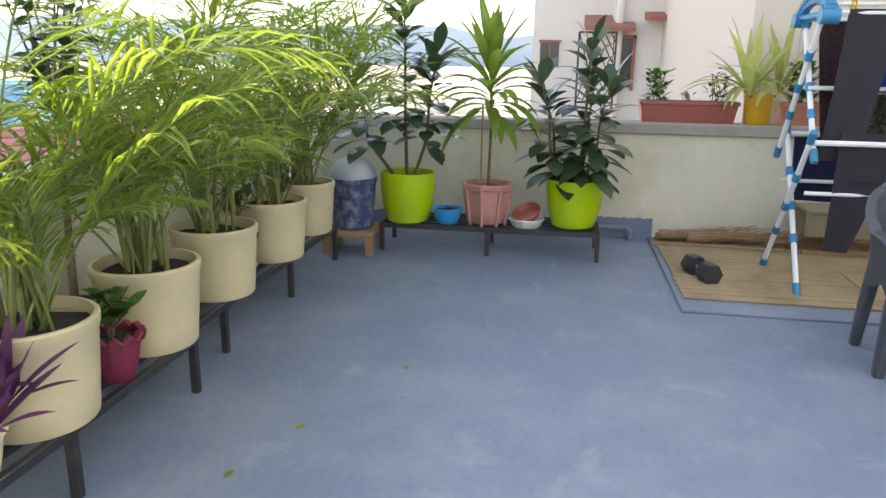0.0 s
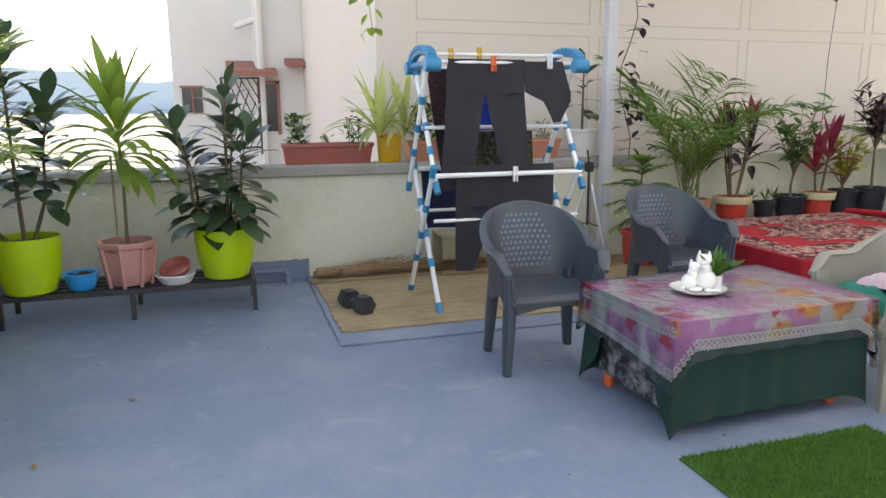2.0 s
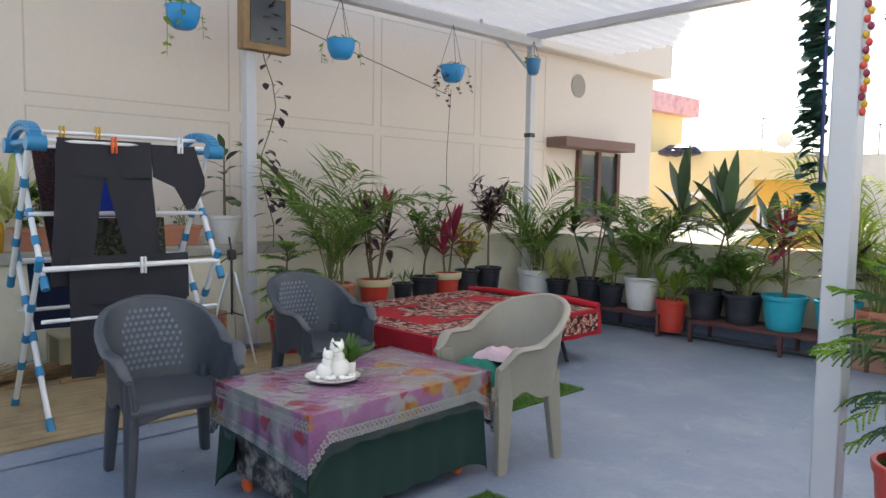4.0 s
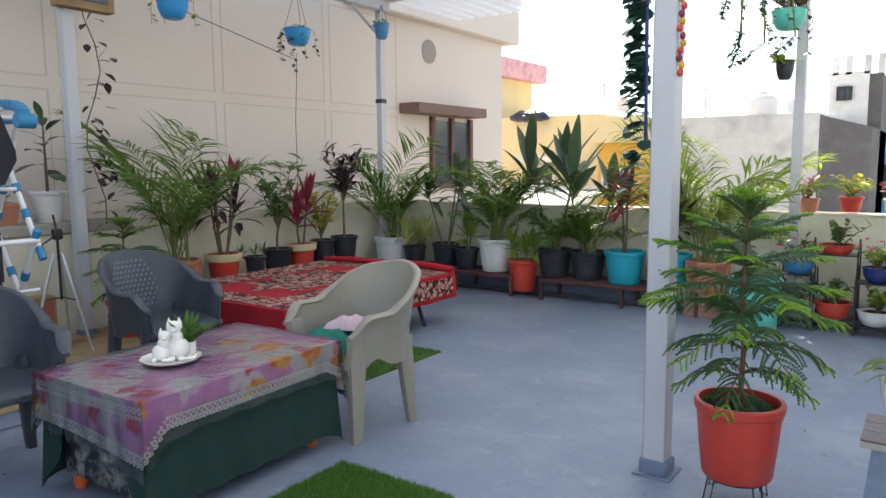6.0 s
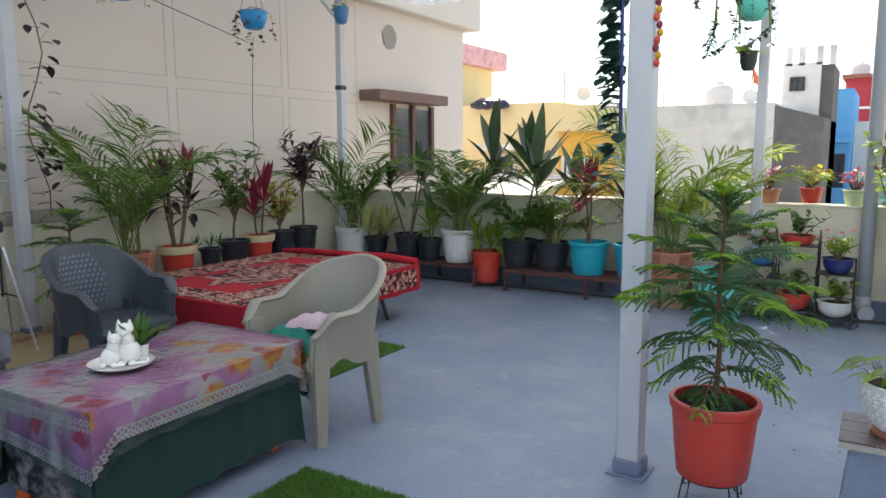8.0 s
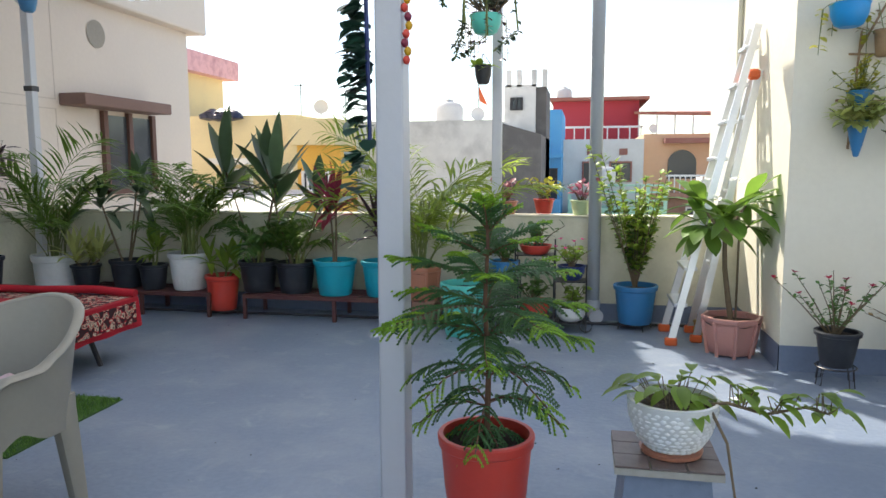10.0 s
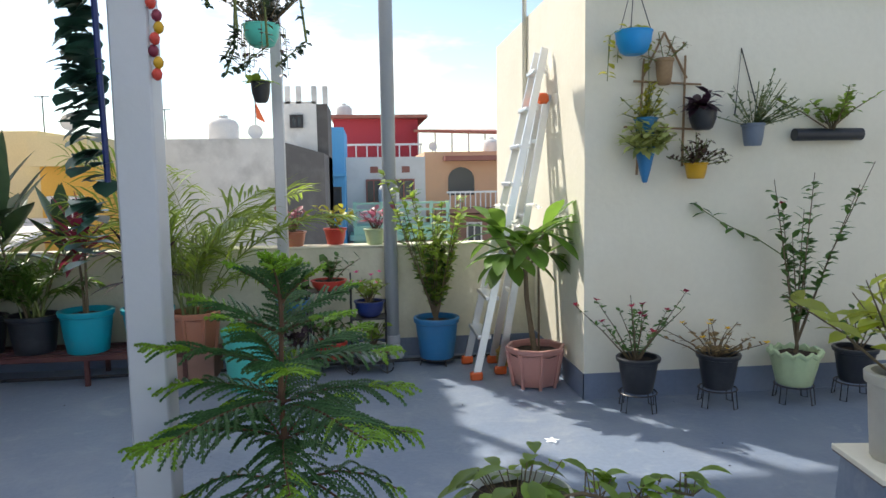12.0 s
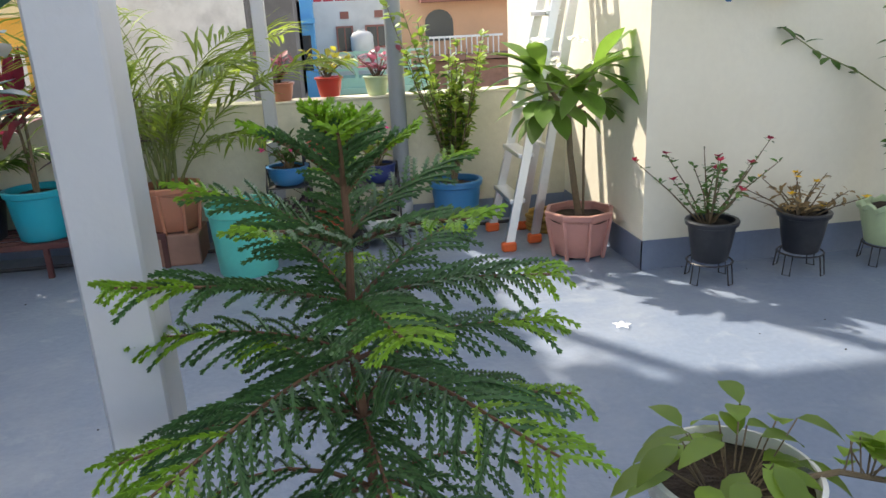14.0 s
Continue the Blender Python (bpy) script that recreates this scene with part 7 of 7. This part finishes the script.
# ---- fir in the red pot ----
def fir(p, z, tiers, detail, fall):
    """Tiered fir: tiers are (height over the soil, reach, first slope, sag)."""
    tr, nd, tip = Shape(), Shape(), Shape()
    height = tiers[-1][0] + 0.03
    tr.tube([(0, 0, z - .02), (0.008, 0, z + height * .3), (-.006, .004, z + height * .6), (0.003, 0, z + height * .85), (0, 0, z + height)], 0.012, 0.004, 8)
    for w_, (hz_, L0, e0, sag) in enumerate(tiers):
        t = w_ / (len(tiers) - 1)
        nb = 5 if t < .85 else 4
        for b in range(nb):
            a = b * 2 * math.pi / nb + w_ * 0.62 + U(-.2, .2)
            L = L0 * U(.78, 1.0)
            pts, d, q = [], around(a, e0 + U(-.1, .1)), Vector((0, 0, z + hz_ + U(-.012, .012)))
            n = max(7, int(detail * L / 0.4 * (0.55 if t < .3 else 1)))
            for k in range(n + 1):
                pts.append(q.copy())
                q = q + d * (L / n)
                turn_ = -sag if k < n * .7 else sag * 0.5
                d = (d + Vector((U(-.03, .03), U(-.03, .03), turn_ * 1.5 / n))).normalized()
            tr.tube(pts[::2] + [pts[-1]], 0.0045, 0.002, 5)
            side = Vector((-math.sin(a), math.cos(a), 0))
            for k in range(1, n + 1):
                tt = k / n
                d = (pts[k] - pts[k - 1]).normalized()
                bl = (0.045 + 0.25 * L * (1 - t * .2)) * (1 - abs(tt - .45) ** 1.6 * 1.35) * U(.8, 1.15)
                for sg in (1, -1):
                    q0 = pts[k].copy()
                    dd = (d * U(.55, .9) + side * sg * U(.65, .95) + Vector((0, 0, U(-.1, .2) + .25 * t))).normalized()
                    young = tt > 0.84 or (tt > .65 and R.random() < .3) or (t > .9 and tt > .5)
                    tgt = tip if young else nd
                    m = max(3, int(bl / 0.0115))
                    drop_ = fall * (1.25 - t)
                    for j in range(m):
                        q1 = q0 + dd * (bl / m)
                        dd = (dd + Vector((0, 0, -drop_ * 1.6 / m + (drop_ * 1.6 / m if j > m * .75 else 0)))).normalized()
                        sv = dd.cross(Vector((0, 0, 1))).normalized()
                        uv = sv.cross(dd)
                        w0 = 0.0062 * (1 - .3 * j / m)
                        for an in (0.2, 1.9, 3.3, 5.0):
                            o = (sv * math.cos(an) + uv * math.sin(an)) * w0
                            tgt.add([q0, q0 + dd * 0.004 + o * .9, q0 + dd * 0.011 + o * 1.25, q0 + dd * .008 + o * .3], [(0, 1, 2, 3)])
                        tgt.tube([q0, q1], w0 * .5, n=3)
                        q0 = q1
    part("trunk", tr, material("fir_bark", (0.16, 0.085, 0.05), .9, vary=.3), p)
    part("needles", nd, FIR, p)
    part("new_growth", tip, FIR_TIP, p, "bright green young tips")
FX, FY = -0.66, 3.08
sd = thing("pot_stand", (FX, FY, 0), "black wire stand under the red pot", "stand")
part("ring", Shape().lathe([(0.12, 0.10), (0.126, 0.105), (0.12, 0.11), (0.114, 0.105), (0.12, 0.10)], 26, cap=False), BLACK_STEEL, sd)
for k in range(4):
    a = k * math.pi / 2 + 0.9
    c, d = math.cos(a), math.sin(a)
    part("leg", Shape().tube([(0.12 * c - d * .02, 0.12 * d + c * .02, 0.105), (0.14 * c - d * .02, 0.14 * d + c * .02, 0.004), (0.14 * c + d * .02, 0.14 * d - c * .02, 0.004), (0.12 * c + d * .02, 0.12 * d - c * .02, 0.105)], 0.004, n=5), BLACK_STEEL, sd)
p = thing("potted_fir", (FX, FY, 0.11), "young tiered fir tree in a red plastic pot", "potted plant", turn=20)
z = pot(p, "plain", PLASTIC["red"], 0.165, 0.31, 0.82, 0.008)
fir(p, z, ((0.05, 0.18, 0.1, 0.9), (0.14, 0.32, 0.35, 1.05), (0.25, 0.40, 0.5, 1.0), (0.37, 0.41, 0.42, 0.62), (0.48, 0.41, 0.32, 0.42), (0.58, 0.38, 0.38, 0.3), (0.67, 0.26, 0.6, 0.3), (0.75, 0.17, 0.9, 0.5), (0.79, 0.08, 1.1, 0.4)), 21, 0.75)
fir(small_fir[0], small_fir[1], ((0.1, 0.3, 0.3, 0.9), (0.25, 0.36, 0.4, 0.8), (0.4, 0.34, 0.4, 0.5), (0.52, 0.26, 0.5, 0.4), (0.6, 0.14, 0.8, 0.4)), 12, 0.75)

# ---- hanging bowls along the west beam ----
for y, z0, lf_, lab in ((2.46, 2.62, FRESH, "blue hanging bowl with small green plant"), (3.94, 2.60, FRESH, "blue hanging bowl with a green plant"), (5.37, 2.56, PURPLE, "blue hanging bowl with dark sprawling vines")):
    hang_bowl("hanging_basket", (-5.5, y, z0), 0.13, 0.17, PLASTIC["sky"], lab, 3.15 - z0 - .17, lf_, 26, 3 if lf_ is FRESH else 7)
hang_bowl("hanging_basket", (-5.42, 6.6, 2.78), 0.085, 0.18, PLASTIC["blue"], "small blue hanging pot with green leaves", .2, FRESH, 26, 0)
p = hang_bowl("hanging_basket", (-1.12, 6.4, 2.38), 0.125, 0.15, PLASTIC["mint"], "turquoise hanging bowl with dense small-leaved creeper", .6, PURPLE, 60, 10, .045)
bush(p, 0.13, 0.42, 0.30, 700, 0.045, leafmat("dusky_creeper_leaf", (0.05, 0.06, 0.045), 0.2), 22, 0.6, trunk=0.05, name="creeper_leaves")
p = hang_bowl("hanging_basket", (-1.17, 6.62, 2.02), 0.07, 0.15, PLASTIC["black"], "small black pot tied to the post", .1, FRESH, 18, 0, .09)
b = thing("electric_box", (-5.5, 3.15, 2.55), "brown wooden box with a glass door on the post", "box")
part("body", Shape().box(-0.08, 0.03, -0.2, 0.25, 0, 0.5, 0.008), WOOD, b); part("door", Shape().box(0.031, 0.04, -0.14, 0.19, 0.06, 0.44), GLASS, b)

# artificial garlands on the main post and strings of creeper
ga = thing("garland", (-1.01, 3.16, 0), "artificial garland of leaves and fruit on the post", "garland")
s = Shape()
for k in range(460):
    z = U(1.25, 3.1)
    if z < 1.65 and R.random() < .6:
        continue
    s.blade((-0.1 + U(-.03, .02), U(-.06, .03), z), around(U(1.9, 4.4), U(-.7, .4)), 0.075, 0.068, 0.4, peak=.5)
for k in range(48):
    z = 1.72 + k * 0.029
    c_ = Shape().lathe([(0.004, -.015), (0.011, -.009), (0.0135, .002), (0.009, .012), (0.003, .016)], 9, (0.068 + U(-.012, .012), -0.045 + U(-.012, .006), z))
    part("fruit", c_, (PLASTIC["red"], PLASTIC["yellow"], PLASTIC["maroon"])[k % 3], ga)
part("leaves", s, leafmat("dark_plastic_leaf", (0.04, 0.11, 0.08), .15, .35), ga)
part("cord", Shape().tube([(-0.08, -.02, 1.45), (-0.085, -.03, 2.0), (-0.08, -.02, 3.1)], 0.008, n=6), PLASTIC["darkblue"], ga)
cr = thing("creeper", (-0.93, 3.5, 0), "stringy dark creeper hanging from the roof beam", "creeper")
s, v = Shape(), Shape()
for k in range(9):
    x, y = U(-.02, .30), U(-.1, .1); zb = U(1.78, 2.3)
    pts = [(x, y, 3.15), (x + U(-.03, .03), y, (3.15 + zb) / 2), (x + U(-.05, .05), y, zb + .08), (x + U(-.08, .02), y, zb)]
    v.tube(pts, .004, n=4)
    for j in range(70):
        i = j % 3; q = Vector(pts[i]).lerp(Vector(pts[i + 1]), U(0, 1)); s.blade(q, around(U(0, 6.28), U(-.8, .5)), .03, .02, .3, n=2)
part("vines", v, CANE, cr); part("leaves", s, DARK, cr)
# climbing vine on the west post
vi = thing("vine", (-5.52, 3.12, 0), "dark-leaved vine climbing the white post", "vine")
s, v = Shape(), Shape()
pts = [(0.05 * math.sin(k * 1.3), 0.08 + 0.05 * math.cos(k), 0.9 + k * 0.2) for k in range(12)]
v.tube(pts, .005, n=5)
for k in range(75):
    i = R.randrange(11); q = Vector(pts[i]).lerp(Vector(pts[i + 1]), U(0, 1)) + Vector((U(-.05, .05), U(-.05, .12), 0)); s.blade(q, around(U(0, 6.28), U(-1, .4)), U(.08, .13), .06, .5, peak=.35)
part("stem", v, BARK, vi); part("leaves", s, PURPLE, vi)
# yellow-green vine tip near the house corner
vi = thing("vine", (-5.7, 0.98, 0), "pale green vine tendril hanging from above", "vine")
s, v = Shape(), Shape()
v.tube([(0, 0, 3.2), (0, .02, 2.3), (0.02, 0.06, 1.9)], .003, n=4)
for k in range(12):
    s.blade((U(-.02, .02), U(-.06, .1), U(1.9, 2.6)), around(U(0, 6.28), U(-1, .3)), .1, .08, .4, peak=.35)
part("stem", v, CANE, vi); part("leaves", s, FRESH, vi)
part("hanging_rod", Shape().tube([(0, 0, 3.2), (0.1, 0, 3.25)], .004, n=4), BLACK_STEEL, vi)

# wires
tagged(part("wire", Shape().tube([(-5.6, 3.2, 2.9), (-5.62, 4.6, 2.62), (-5.62, 5.4, 2.45)], 0.004, n=4).tube([(-5.55, 5.4, 2.5), (-5.6, 5.4, 1.8), (-5.62, 5.42, 1.0)], .004, n=4), BLACK_STEEL), "thin dark wire along the wall", "wire")

# tripod
tp = thing("tripod", (-5.25, 2.72, 0), "silver and black camera tripod", "tripod")
for k in range(3):
    a = k * 2.094 + 0.4
    part("leg", Shape().tube([(0.03 * math.cos(a), 0.03 * math.sin(a), 0.74), (0.24 * math.cos(a), 0.24 * math.sin(a), 0.0)], 0.012, 0.008), ALU, tp)
    part("strut", Shape().tube([(0, 0, 0.42), (0.13 * math.cos(a), 0.13 * math.sin(a), 0.4)], 0.005), BLACK_STEEL, tp)
part("column", Shape().tube([(0, 0, 0.4), (0, 0, 0.86)], 0.01), BLACK_STEEL, tp)
part("head", Shape().box(-0.03, 0.03, -0.03, 0.03, 0.84, 0.92, 0.01).tube([(0, 0, 0.9), (0.0, -0.02, 1.02)], 0.008).tube([(0, 0, .88), (.05, -.16, .8)], .006), BLACK_STEEL, tp)
tagged(part("post_clamp", Shape().box(-5.648, -5.552, 6.732, 6.828, 2.08, 2.13, 0.004), BLACK_STEEL), "black strap clamp round the white post", "clamp")
bx = thing("carton", (-5.42, 2.62, 0.0), "small red and brown carton by the parapet", "box")
part("body", Shape().box(-0.09, 0.09, -0.1, 0.1, 0.0, 0.42, 0.004), WOOD, bx)
part("label", Shape().box(0.091, 0.094, -0.08, 0.08, 0.2, 0.38), PLASTIC["brown"], bx, "red printed label")
# fallen leaves and grit
for k, (x, y) in enumerate(((-2.0, -1.3), (-2.3, -1.2), (0.55, 4.9), (-3.5, -0.6), (-2.9, -0.9))):
    s = Shape()
    if k == 2:
        for j in range(5):
            s.blade((x, y, .008), around(j * 1.257, .1), .045, .025, .1)
    else:
        s.blade((x, y, .006), around(U(0, 6), .12), .05, .022, .25)
    tagged(part("fallen_petals" if k == 2 else "fallen_leaf", s, FLOWER["white"] if k == 2 else (YELLOWISH if k < 2 else DRY)), "white fallen frangipani flower on the floor" if k == 2 else "small dry fallen leaf on the floor", "leaf")
s = Shape()
for k in range(160):
    x, y, r_ = U(-4.5, 1.5), U(-1.6, 6.2), U(.002, .006)
    s.lathe([(r_, 0.0005), (r_ * .7, r_ * .7)], 5, (x, y, 0.001))
tagged(part("grit", s, BLACK_STEEL), "tiny dark crumbs of soil on the floor", "grit", kind="stuff")
